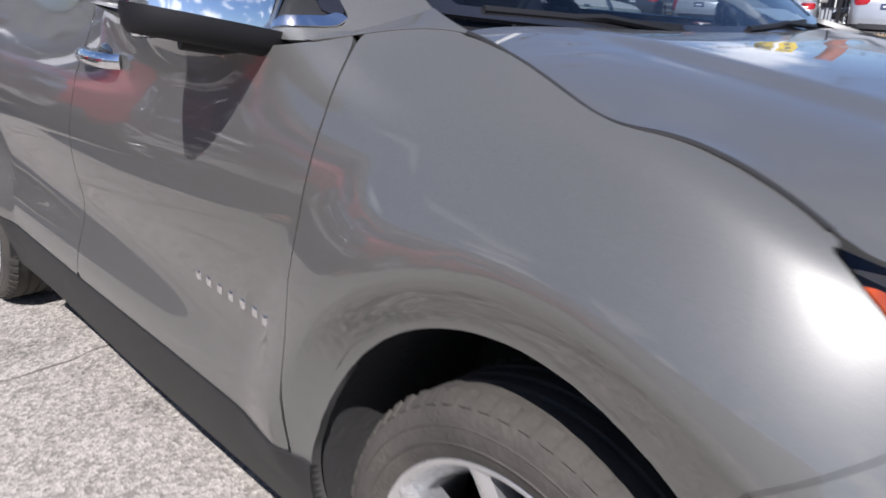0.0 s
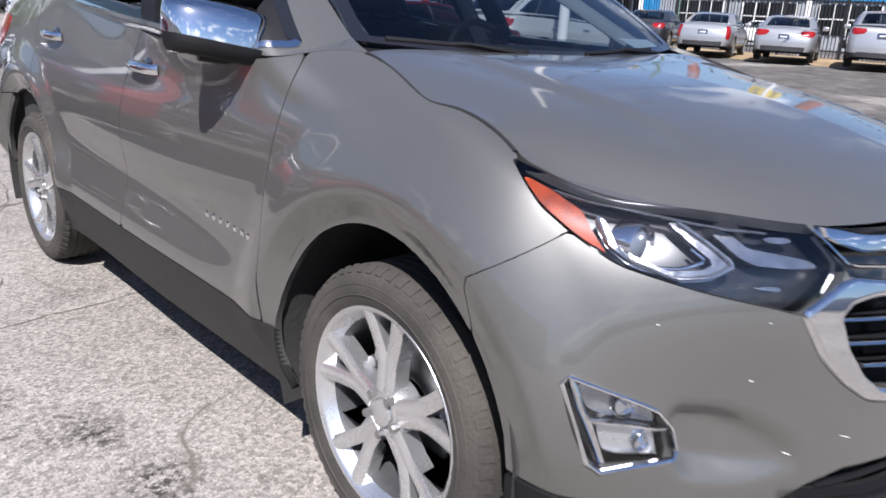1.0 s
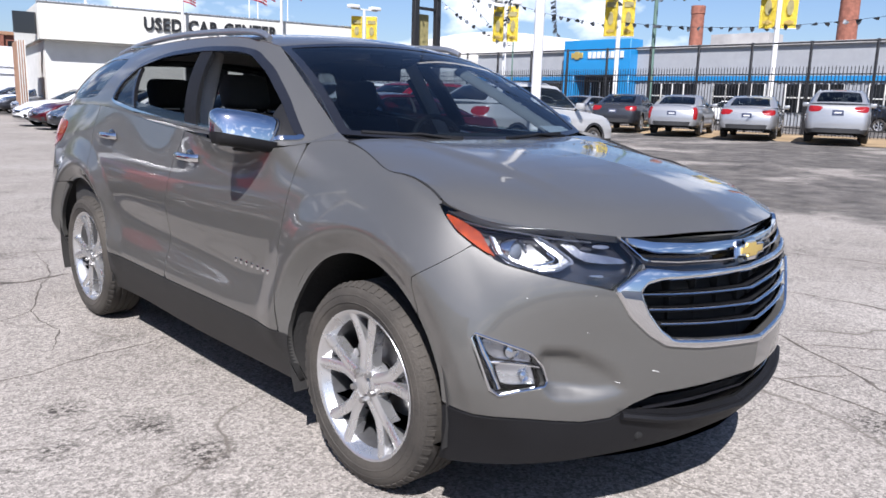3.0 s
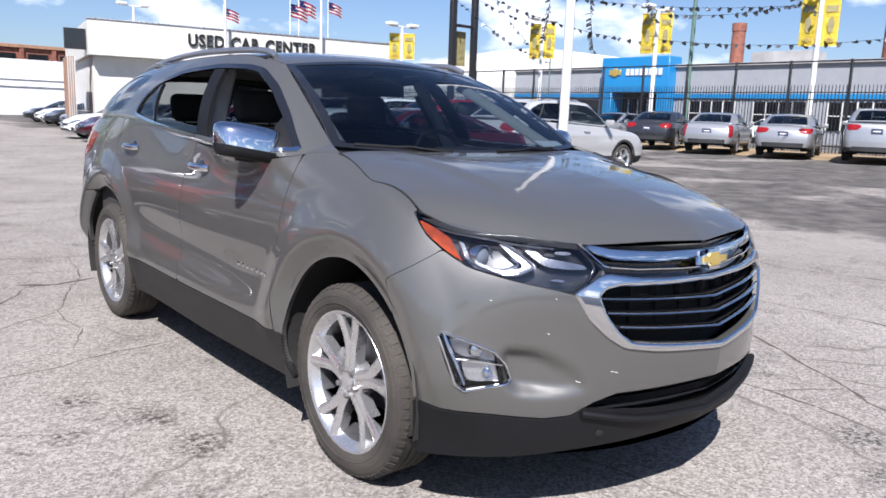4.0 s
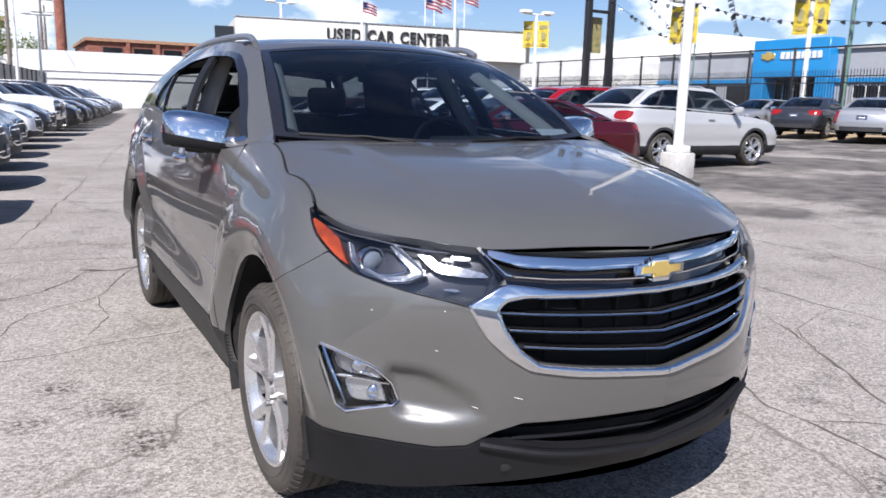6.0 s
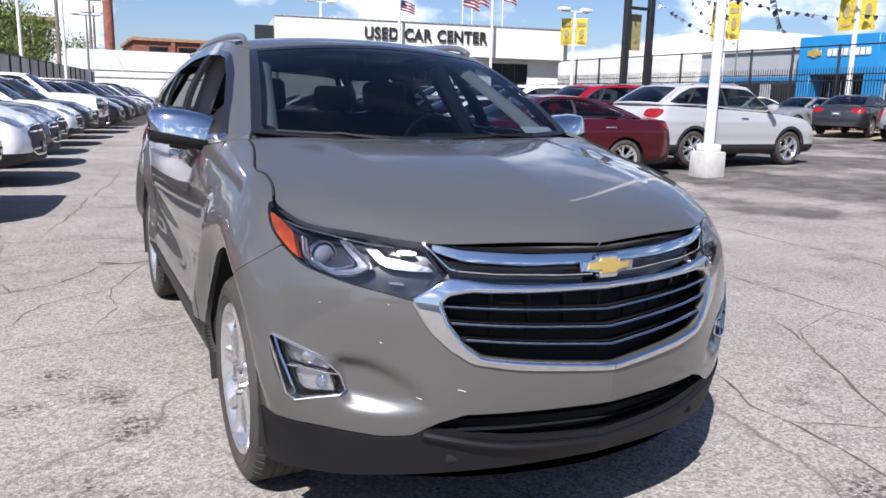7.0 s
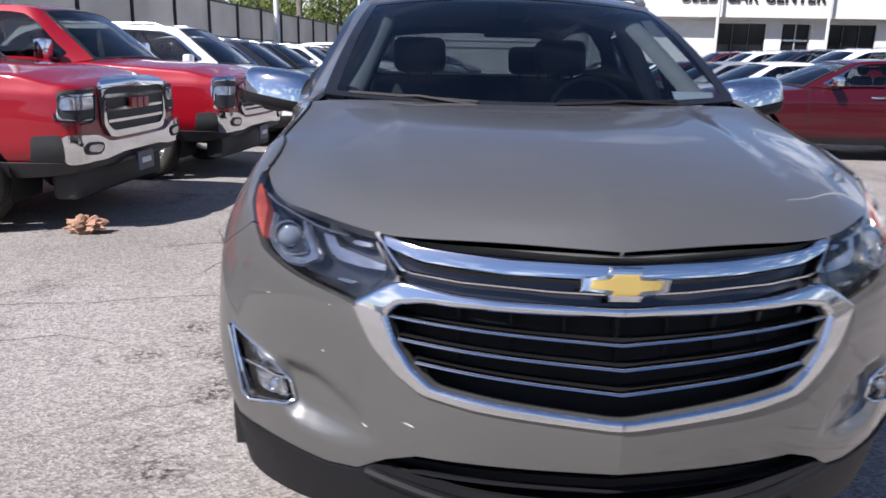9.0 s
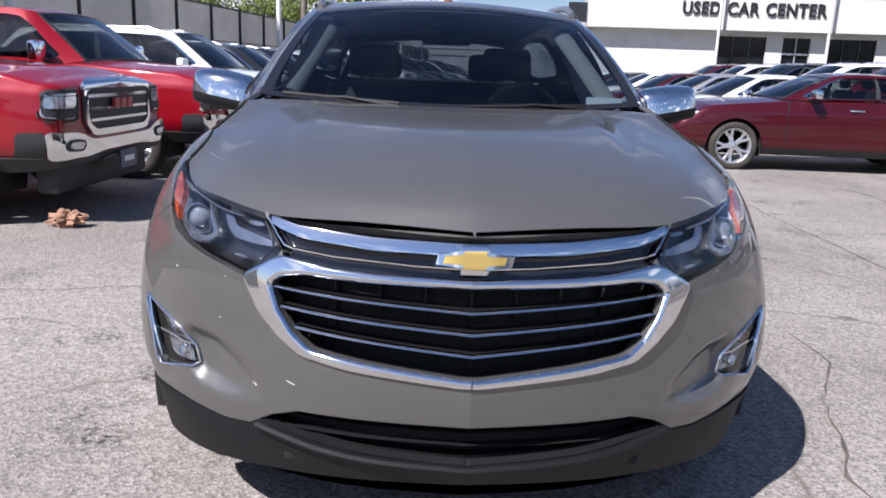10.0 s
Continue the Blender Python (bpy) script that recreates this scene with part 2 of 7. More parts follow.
def glass_mat(name, tint=(0.75, 0.82, 0.8), clear=0.85, rough=0.0):
    """Thin pane: tinted see-through with a mirror gloss that grows at a slant."""
    m = bpy.data.materials.new(name)
    m.use_nodes = True
    n, l = m.node_tree.nodes, m.node_tree.links
    n.clear()
    tr, gl, mx, fr, out = (n.new(k) for k in ("ShaderNodeBsdfTransparent", "ShaderNodeBsdfGlossy", "ShaderNodeMixShader", "ShaderNodeLayerWeight", "ShaderNodeOutputMaterial"))
    pw, ma = n.new("ShaderNodeMath"), n.new("ShaderNodeMath")
    pw.operation, ma.operation = "POWER", "MULTIPLY_ADD"
    pw.inputs[1].default_value = 5.0
    ma.inputs[1].default_value, ma.inputs[2].default_value = 0.92, 0.05
    tr.inputs["Color"].default_value = (*[c * clear for c in tint], 1)
    gl.inputs["Roughness"].default_value = rough
    gl.inputs["Color"].default_value = (1, 1, 1, 1)
    fr.inputs["Blend"].default_value = 0.5
    l.new(fr.outputs["Facing"], pw.inputs[0])
    l.new(pw.outputs["Value"], ma.inputs[0])
    l.new(ma.outputs["Value"], mx.inputs["Fac"])
    l.new(tr.outputs["BSDF"], mx.inputs[1])
    l.new(gl.outputs["BSDF"], mx.inputs[2])
    l.new(mx.outputs["Shader"], out.inputs["Surface"])
    return m


PEWTER = car_paint("pewter_paint", (0.120, 0.117, 0.109), 0.50, 0.40)
PEWTER.node_tree.nodes["Principled BSDF"].inputs["Coat IOR"].default_value = 1.60
PLASTIC = mat("black_plastic", (0.005, 0.005, 0.006), 0.6, vary=0.15, bump=0.15, bscale=900, grime=0.1, rvary=0.08, spec=0.3)
CLAD = mat("grey_cladding", (0.012, 0.0115, 0.011), 0.6, vary=0.15, bump=0.2, bscale=700, grime=0.15)
GLOSSBLACK = mat("gloss_black", (0.012, 0.012, 0.014), 0.12, coat=0.6)
# near-black for the strip drawn in place of the shaded bonnet gap
GAPSHADE = mat("gap_shade", (0.006, 0.006, 0.007), 0.8, vary=0.2, bump=0.1, bscale=300)
DARK = mat("dark_inside", (0.006, 0.006, 0.006), 0.9)
CHROME = mat("chrome", (0.74, 0.75, 0.76), 0.06, 1.0, rvary=0.03, vary=0.03)
ALLOY = mat("alloy", (0.62, 0.62, 0.62), 0.28, 0.85, coat=0.5, vary=0.06, scale=9, rvary=0.08)
STEEL = mat("brake_steel", (0.36, 0.35, 0.34), 0.4, 0.9, vary=0.2, scale=20)
RUBBER = mat("tyre_rubber", (0.036, 0.032, 0.027), 0.85, vary=0.3, scale=5, bump=0.3, bscale=120, grime=0.35, other=(0.066, 0.058, 0.048))
GOLD = mat("gold_badge", (0.62, 0.44, 0.13), 0.3, 0.6, bump=0.2, bscale=500)
LENS = glass_mat("lamp_lens", (0.95, 0.97, 1.0), 0.95)
SCREEN = glass_mat("windscreen", (0.72, 0.84, 0.92), 0.44)
SIDEGLASS = glass_mat("side_glass", (0.80, 0.88, 0.86), 0.75)
REARGLASS = glass_mat("rear_glass", (0.66, 0.70, 0.70), 0.42)
PRIVACY = glass_mat("privacy_glass", (0.5, 0.56, 0.6), 0.5)
AMBER = mat("amber_lens", (0.25, 0.035, 0.003), 0.12, coat=0.3, vary=0.5, scale=24)
REDLENS = mat("red_lens", (0.22, 0.008, 0.008), 0.12, coat=0.6, vary=0.2, scale=50)
FABRIC = mat("seat_cloth", (0.03, 0.029, 0.028), 0.9, vary=0.25, bump=0.4, bscale=300)
LIGHTTRIM = mat("grey_trim", (0.42, 0.39, 0.35), 0.8, vary=0.1, bump=0.2, bscale=300)

# ---- the parked crossover: body lines from the nose round the side to the tail ----
ST = [-1.545, -1.24, -0.955, -0.76, -0.57, -0.40, 0.0, 0.25, 0.5, 1.4, 2.3, 2.72, 3.1, 3.45, 3.75, 4.16]
LINES = {
    "foot": ([0, .30, .55, .70, .82, .875, .87, .867, .865, .865, .865, .87, .86, .74, .42, 0],
             [-.90, -.86, -.76, -.655, -.52, -.40, 0, .25, .5, 1.4, 2.3, 2.72, 3.1, 3.40, 3.53, 3.55],
             [.315, .308, .290, .272, .258, .250, .25, .25, .25, .25, .26, .26, .34, .37, .38, .38]),
    "low": ([0, .30, .555, .72, .85, .915, .93, .930, .928, .928, .930, .93, .915, .80, .45, 0],
            [-.955, -.905, -.80, -.69, -.555, -.41, 0, .25, .5, 1.4, 2.3, 2.72, 3.1, 3.45, 3.60, 3.63],
            [.44, .45, .46, .465, .465, .46, .46, .46, .46, .465, .475, .48, .5, .52, .53, .53]),
    "waist": ([0, .30, .555, .735, .868, .918, .925, .918, .912, .912, .918, .928, .915, .81, .45, 0],
              [-.975, -.918, -.80, -.675, -.54, -.40, 0, .25, .5, 1.4, 2.3, 2.72, 3.1, 3.47, 3.63, 3.66],
              [.62, .63, .64, .65, .66, .66, .66, .66, .66, .66, .66, .67, .68, .69, .69, .69]),
    "mid": ([0, .30, .56, .72, .835, .90, .915, .915, .915, .917, .920, .915, .90, .80, .44, 0],
            [-.925, -.885, -.785, -.665, -.51, -.38, 0, .25, .5, 1.4, 2.3, 2.72, 3.1, 3.43, 3.59, 3.62],
            [.82, .825, .83, .845, .86, .86, .86, .86, .86, .86, .87, .88, .88, .88, .88, .88]),
    "shoulder": ([0, .28, .525, .675, .775, .845, .865, .872, .885, .885, .888, .885, .865, .76, .42, 0],
                 [-.868, -.825, -.735, -.60, -.455, -.33, 0, .25, .5, 1.4, 2.3, 2.72, 3.09, 3.44, 3.56, 3.58],
                 [.957, .961, .969, .980, .992, 1.012, 1.05, 1.06, 1.045, 1.05, 1.07, 1.08, 1.08, 1.08, 1.08, 1.08]),
    "belt": ([0, .27, .50, .64, .735, .772, .801, .764, .845, .862, .852, .835, .80, .70, .40, 0],
             [-.85, -.81, -.715, -.575, -.43, -.225, 0, .25, .5, 1.4, 2.3, 2.72, 3.10, 3.42, 3.52, 3.54],
             [.964, .968, .978, .992, 1.012, 1.077, 1.122, 1.187, 1.158, 1.178, 1.255, 1.265, 1.25, 1.22, 1.21, 1.21]),
}
CTRL = np.array([np.array(c).T for c in LINES.values()])            # line, station, xyz
ARCH = {"front": (-0.005, 0.405, 0.425), "rear": (2.715, 0.41, 0.425)}


def body_points(s, v):
    """Body surface at the stations s and the heights v (0 foot, 5 belt)."""
    rows = np.array([spline(ST, line, s) for line in CTRL])
    P = spline(range(6), rows, v).transpose(1, 0, 2)
    y, z = P[..., 1], P[..., 2]
    side = np.clip((P[..., 0] - 0.80) / 0.06, 0, 1)
    for cy, cz, r in ARCH.values():                                    # raised lip round the wheels
        d = np.hypot(y - cy, z - cz) - r
        k = np.clip((0.25 - d) / 0.166, 0, 1)
        k = 0.027 * k * k * (3 - 2 * k)
        wide = 0.084 + 0.02 * np.clip((cy - y) / 0.35, -0.4, 1)
        dip = np.clip((wide - d) / wide, 0, 1)
        k = k - 0.050 * dip + 0.003 * np.clip((0.016 - d) / 0.012, 0, 1)
        P[..., 0] += side * k * np.clip((z - 0.36) / 0.16, 0, 1)
    # hollow of the lower doors and the fold above it
    k1 = np.clip((y - 0.40) / 0.6, 0, 1)
    k2 = np.clip((2.5 - y) / 0.7, 0, 1)
    P[..., 0] -= 0.016 * np.exp(-((z - 0.61 - 0.07 * (y - 0.9)) / 0.095) ** 2) * (k1 * k1 * (3 - 2 * k1)) * (k2 * k2 * (3 - 2 * k2)) * side
    # pocket beside the fog lamp
    sp = np.broadcast_to(np.asarray(s)[:, None], z.shape)
    k = np.clip(inside(soft_poly([(-.73, .655), (-.86, .648), (-.99, .575), (-1.03, .49), (-.90, .470), (-.74, .485)], 2, .2), sp, z) / 0.05, 0, 1)
    k = k * k * (3 - 2 * k) * np.clip((sp + 1.06) / 0.22, 0, 1)
    P[..., 1] += 0.034 * k
    P[..., 0] -= 0.012 * k
    return P


SG = np.unique(np.concatenate([np.arange(-1.545, -0.30, 0.0125), np.arange(-0.30, 3.2, 0.016), np.arange(3.2, 4.17, 0.03), [4.16]]))
VG = np.linspace(0, 5, 76)
BODY = body_points(SG, VG)
BN = grid_normals(BODY)
BN = np.where((BN * (BODY - (0, 1.3, 0.6)) * (1, 0.6, 0)).sum(2, keepdims=True) < 0, -BN, BN)
BFLIP = bool((grid_normals(BODY)[150, 30] * (1, 0, 0)).sum() < 0)
SS = np.repeat(SG[:, None], len(VG), 1)
ZZ = BODY[..., 2]


def s_of(x):
    """Station of a point of the nose at the half-width x."""
    return float(np.interp(x, [0, .30, .555, .73, .86], [-1.545, -1.24, -.955, -.76, -.57]))


def on_body(s, z, out=0.0):
    """The point of the body at a station and a height."""
    j = int(np.clip(np.searchsorted(SG, s) - 1, 0, len(SG) - 2))
    f = (s - SG[j]) / (SG[j + 1] - SG[j])
    col, nn = BODY[j] * (1 - f) + BODY[j + 1] * f, BN[j] * (1 - f) + BN[j + 1] * f
    p = np.array([np.interp(z, col[:, 2], col[:, k]) for k in range(3)])
    n = np.array([np.interp(z, col[:, 2], nn[:, k]) for k in range(3)])
    return p + n * out


def arch_out(which, extra=0.0):
    cy, cz, r = ARCH[which]
    g = np.hypot(BODY[..., 1] - cy, ZZ - cz) - r - extra
    return np.where((BODY[..., 0] < 0.6), 1.0, g)


def region(poly, times=2, q=0.2):
    return inside(soft_poly(poly, times, q), SS, ZZ)


# ---- bonnet: a skin between the cowl and the front edge ----
hu, hw = np.linspace(-1, 1, 121), np.linspace(0, 1, 90)
FRONT_U = [0, .30, .56, .74, .89, 1.0]
FRONT_C = np.array([(0, -.873, .940), (.28, -.829, .950), (.525, -.738, .964), (.675, -.599, .981), (.773, -.455, .996), (.815, -.320, 1.036)])
knots = [-u for u in FRONT_U[:0:-1]] + FRONT_U
fcurve = spline(knots, np.concatenate([FRONT_C[:0:-1] * (-1, 1, 1), FRONT_C]), hu)
rcurve = np.stack([.764 * hu, .245 - .085 * (1 - hu ** 2), 1.196 - .016 * (1 - hu ** 2)], 1)
rcurve[:, 1] += 0.045 * (1 - abs(hu) ** 6) * abs(hu) ** 2 + 0.028 * (1 - abs(hu) ** 8)
rcurve[:, 2] += 0.010 * (1 - abs(hu) ** 8)
swell = spline([0, .2, .4, .6, .8, .92, 1.0], np.array([0, .026, .048, .060, .057, .036, 0.0]), hw)
swell_side = spline([0, .3, .6, .85, 1.0], np.array([0, .010, .018, .014, 0.0]), hw)
bend = (1 - hu ** 2) ** 0.8
HOODG = rcurve[:, None] * (1 - hw)[None, :, None] + fcurve[:, None] * hw[None, :, None]
HOODG[..., 2] += swell[None, :] * bend[:, None] + swell_side[None, :] * (1 - bend)[:, None]
side_edge = spline(ST, CTRL[5], .25 - hw * .66)                       # the side follows the wing's top edge
side_edge[:, 0] -= .002
lift = (side_edge - HOODG[-1]) * (1 - hw ** 9)[:, None]
reach = abs(hu) ** 5
HOODG += reach[:, None, None] * lift[None] * np.where(hu < 0, -1, 1)[:, None, None] ** np.array((1, 0, 0))
HU, HW = np.meshgrid(hu, hw, indexing="ij")
fold = 0.66 - 0.14 * HW                                                # soft folds that run forward from the pillars
hk = np.clip((fold - abs(HU)) / 0.05, -1, 1)
HOODG[..., 2] += 0.0055 * (hk * (3 - hk * hk) / 2) * np.clip(HW / .12, 0, 1) * np.clip((1 - HW) / .55, 0, 1)
HOODG[..., 2] += 0.017 * np.clip(1 - abs(HU) / 0.5, 0, 1) ** 1.05 * np.clip((HW - .15) / .4, 0, 1) * np.clip((1 - HW) / .06, 0, 1)

GAP = 0.0022
hero = thing("crossover_car", "pewter grey metallic crossover with chrome grille parked on the lot", "car")
both = [False, True]


def body_part(name, G, mat_, label="", flange=0.022, push=0.0, sides=(False, True), one=False, parent=None):
    made = [cut_sheet(BODY, G, flange, BFLIP, m, push) for m in sides]
    if one:
        return [sheet(name, made, mat_, parent or hero, label)]
    return [sheet(name, [p], mat_, parent or hero, label) for p in made]


# outlines in (station, height)
HL = [(-0.405, 1.034), (-0.50, 1.010), (-0.595, 0.998), (-0.72, 0.983), (-0.90, 0.969), (-0.968, 0.964), (-1.015, 0.920), (-1.058, 0.882), (-0.962, 0.813), (-0.90, 0.829), (-0.78, 0.852), (-0.633, 0.884), (-0.545, 0.925), (-0.47, 0.966), (-0.435, 0.998)]
FRAME_OUT = [(-1.545, 0.848), (-1.30, 0.853), (-1.195, 0.859), (-1.070, 0.876), (-1.04, 0.868), (-0.953, 0.817), (-1.003, 0.728), (-1.057, 0.676), (-1.118, 0.638), (-1.25, 0.619), (-1.545, 0.598), (-1.9, 0.620), (-1.9, 0.853)]
GRILLE = [(-1.545, 0.827), (-1.30, 0.830), (-1.12, 0.835), (-1.065, 0.826), (-1.042, 0.806), (-1.062, 0.748), (-1.10, 0.695), (-1.148, 0.660), (-1.28, 0.645), (-1.545, 0.622), (-1.9, 0.650), (-1.9, 0.832)]
TOPBAR = [(-1.545, 0.967), (-0.975, 0.980), (-1.020, 0.920), (-1.066, 0.880), (-1.06, 0.862), (-1.24, 0.845), (-1.545, 0.838), (-1.9, 0.845), (-1.9, 0.980)]
FOG = [(-0.553, 0.690), (-0.722, 0.634), (-0.765, 0.585), (-0.776, 0.530), (-0.605, 0.497)]
INTAKE = [(-1.545, 0.504), (-1.24, 0.499), (-1.10, 0.494), (-1.01, 0.464), (-0.985, 0.445), (-1.06, 0.432), (-1.12, 0.425), (-1.233, 0.404), (-1.545, 0.386), (-1.9, 0.392), (-1.9, 0.498)]
CHIN = [(-1.545, 0.497), (-1.24, 0.492), (-1.108, 0.488), (-1.03, 0.462), (-0.958, 0.420), (-0.87, 0.412), (-0.70, 0.424), (-0.60, 0.425), (-0.45, 0.439), (-0.30, 0.46)]
s_hl, s_gr, s_tb, s_fog, s_int = region(HL, 1, 0.10), region(GRILLE, 1, 0.10), region(TOPBAR, 1, 0.06), region(FOG, 1, 0.10), region(INTAKE, 2, 0.2)
chin_z = np.interp(SS, [p[0] for p in CHIN], [p[1] for p in CHIN])
# gap between bumper and wing: from the arch up to the lamp
gap_s = np.interp(ZZ, [0.30, 0.79, 0.822, 0.867, 0.925, 1.1], [-0.31, -0.314, -0.333, -0.42, -0.533, -0.86])
nose_top = np.interp(SS, [-1.545, -1.24, -0.955, -0.76, -0.57, -0.40, -0.3], [.955, .959, .967, .978, .990, 1.010, 1.03])
front_g = np.minimum.reduce([gap_s - SS - GAP, ZZ - chin_z - GAP, nose_top - ZZ, -s_hl - 0.003, -s_gr - 0.002, -s_tb - 0.001, -s_fog - 0.002, arch_out("front")])
bumper = body_part("front_bumper", front_g, PEWTER, one=True)[0]
chin_g = np.minimum.reduce([-0.36 - SS + 0 * ZZ, chin_z - ZZ - GAP, -s_int, arch_out("front")])
body_part("lower_valance", chin_g, PLASTIC, "matt black plastic chin", one=True, push=0.006)
front_shut = np.interp(ZZ, [0.2, 0.46, 0.78, 0.95, 1.05, 1.16, 1.3], [.462, .462, .468, .440, .424, .422, .42])
wing_g = np.minimum.reduce([SS - gap_s - GAP, arch_out("front"), -s_hl - 0.003, ZZ - 0.30, front_shut - SS - GAP])
rear_shut = np.interp(ZZ, [0.2, 0.47, 0.87, 1.01, 1.16, 1.3], [1.51, 1.51, 1.485, 1.46, 1.375, 1.33])
tail_shut = np.interp(ZZ, [0.2, 0.48, 0.62, 0.80, 0.95, 1.1, 1.3], [2.27, 2.27, 2.29, 2.38, 2.50, 2.53, 2.46])
sill_z = np.interp(SS, [0.3, 0.5, 1.5, 2.3], [0.452, 0.455, 0.465, 0.482])
belt_in = np.broadcast_to((5 - VG)[None, :] * 0.03 + 0.0005, SS.shape)
lid_x = np.interp(BODY[..., 1], HOODG[-1, ::-1, 1], HOODG[-1, ::-1, 0])
lid_g = np.where((BODY[..., 1] < .245) & (ZZ > .95), BODY[..., 0] - lid_x - .003, 1.0)
wings = body_part("front_wing", np.minimum.reduce([wing_g, belt_in, lid_g]), PEWTER)
fdoor_g = np.minimum.reduce([SS - front_shut - GAP, rear_shut - SS - GAP, ZZ - sill_z - GAP, belt_in])
rdoor_g = np.minimum.reduce([SS - rear_shut - GAP, tail_shut - SS - GAP, ZZ - sill_z - GAP, arch_out("rear", 0.004), belt_in])
fdoors = body_part("front_door", fdoor_g, PEWTER)
rdoors = body_part("rear_door", rdoor_g, PEWTER)
sill_g = np.minimum.reduce([SS - 0.405, 2.29 - SS, sill_z - ZZ - GAP, arch_out("front"), arch_out("rear"), ZZ - 0.0])
body_part("sill_cladding", sill_g, CLAD, "dark grey plastic sill", push=0.004)
TAIL = [(3.05, 1.16), (3.30, 1.17), (3.72, 1.10), (3.72, 0.98), (3.35, 0.97), (3.12, 1.03)]
s_tail = region(TAIL, 2, 0.2)
bump_line = np.interp(SS, [2.9, 3.3, 4.2], [0.80, 0.76, 0.74])
quarter_g = np.minimum.reduce([SS - tail_shut - GAP, arch_out("rear"), ZZ - np.where(SS > 2.9, bump_line, 0.45) - GAP, 3.42 - SS, -s_tail, belt_in])
body_part("rear_quarter", quarter_g, PEWTER)
body_part("rear_bumper", np.minimum.reduce([SS - 2.95 + 0 * ZZ, bump_line - ZZ - GAP, arch_out("rear"), ZZ - 0.42]), PEWTER, one=True)
body_part("rear_valance", np.minimum.reduce([SS - 2.95 + 0 * ZZ, 0.416 - ZZ, arch_out("rear")]), CLAD, one=True)
body_part("tailgate", np.minimum.reduce([SS - 3.425 + 0 * ZZ, ZZ - bump_line - GAP, -s_tail, belt_in]), PEWTER, one=True)
body_part("tail_lamp", s_tail - 0.003, REDLENS, "red tail lamp", push=0.004)
liner_g = np.minimum.reduce([arch_out("front", 0.004), arch_out("rear", 0.004), -s_gr + 0 * ZZ, -s_int, -s_fog, -s_hl, -s_tb, nose_top - 0.07 - ZZ + np.where(SS > -0.28, 1, 0), np.where(SS < 0.5, 1.06 - ZZ, 1.0)])
body_part("inner_shell", liner_g, DARK, one=True, push=-0.024, flange=0)

bm = bmesh.new()
edge_line = [(p[0] * .97, p[1] * .985 + .02) for p in spline(ST, CTRL[0], np.linspace(-1.545, 4.16, 60))]
tray = [bm.verts.new((x, y, .262)) for x, y in edge_line] + [bm.verts.new((-x, y, .262)) for x, y in edge_line[-2:0:-1]]
bm.faces.new(tray)
bmesh.ops.solidify(bm, geom=bm.faces[:], thickness=.012)
part("underbody", bm, DARK, hero)
# ---- bonnet ----
hood = sheet("bonnet", [cut_sheet(HOODG, np.minimum(1 - abs(HU) - .0075, .9985 - HW), 0.025, grid_normals(HOODG)[60, 40, 2] < 0)], PEWTER, hero)
for sgn in (1, -1):                                                    # added black strip that stands for the shade in the bonnet gap
    half = HOODG[-1, 1:-1] + (.002, 0, .0012)
    bm = bmesh.new()
    tube(bm, [(sgn * p[0], p[1], p[2]) for p in half], .0042, .0042, 8, (0, 0, 1))
    part("bonnet_seal", bm, GAPSHADE, hood, "thin black line drawn for the shaded joint")

# ---- roof, pillars and glass ----
BELT_A = [0, .04, .09, .16, .32, .50, .66, .80, .92, 1.0]
BELT_C = np.array([(.733, .345, 1.213), (.775, .42, 1.185), (.842, .52, 1.158), (.860, .75, 1.160), (.862, 1.25, 1.172), (.856, 1.80, 1.208), (.852, 2.30, 1.255), (.835, 2.72, 1.265), (.80, 3.12, 1.25), (.72, 3.42, 1.22)])
RAIL_C = np.array([(.592, .985, 1.555), (.602, 1.06, 1.573), (.610, 1.14, 1.588), (.622, 1.25, 1.600), (.632, 1.55, 1.612), (.632, 1.95, 1.606), (.622, 2.30, 1.592), (.608, 2.60, 1.574), (.590, 2.90, 1.550), (.565, 3.14, 1.525)])
ga, gw = np.linspace(0, 1, 240), np.linspace(0, 1, 44)
gb, gt = spline(BELT_A, BELT_C, ga), spline(BELT_A, RAIL_C, ga)
HOUSE = gb[:, None] * (1 - gw)[None, :, None] + gt[:, None] * gw[None, :, None]
HOUSE[..., 0] += 0.045 * (4 * gw * (1 - gw))[None, :] * np.clip(ga / 0.1, 0, 1)[:, None]
HY, HZ = HOUSE[..., 1], HOUSE[..., 2]
HFLIP = bool(grid_normals(HOUSE)[120, 20, 0] < 0)
DLO = [(.46, 1.180), (.62, 1.174), (1.2, 1.186), (1.6, 1.207), (2.0, 1.243), (2.33, 1.288), (2.27, 1.40), (2.17, 1.49), (1.9, 1.548), (1.5, 1.566), (1.20, 1.556), (1.06, 1.536), (.88, 1.455), (.68, 1.335), (.56, 1.250)]
s_dlo = inside(soft_poly(DLO, 2, 0.15), HY, HZ)
REARQ = [(2.42, 1.525), (2.50, 1.38), (2.60, 1.305), (3.26, 1.285), (3.10, 1.475), (2.80, 1.527)]
s_rq = inside(soft_poly(REARQ, 2, 0.12), HY, HZ)


def house_part(name, G, m, label="", flange=0.02, push=0.0, parents=None):
    obs = []
    for k, mi in enumerate(both):
        obs.append(sheet(name, [cut_sheet(HOUSE, G, flange, HFLIP, mi, push)], m, parents[k] if parents else hero, label))
    return obs


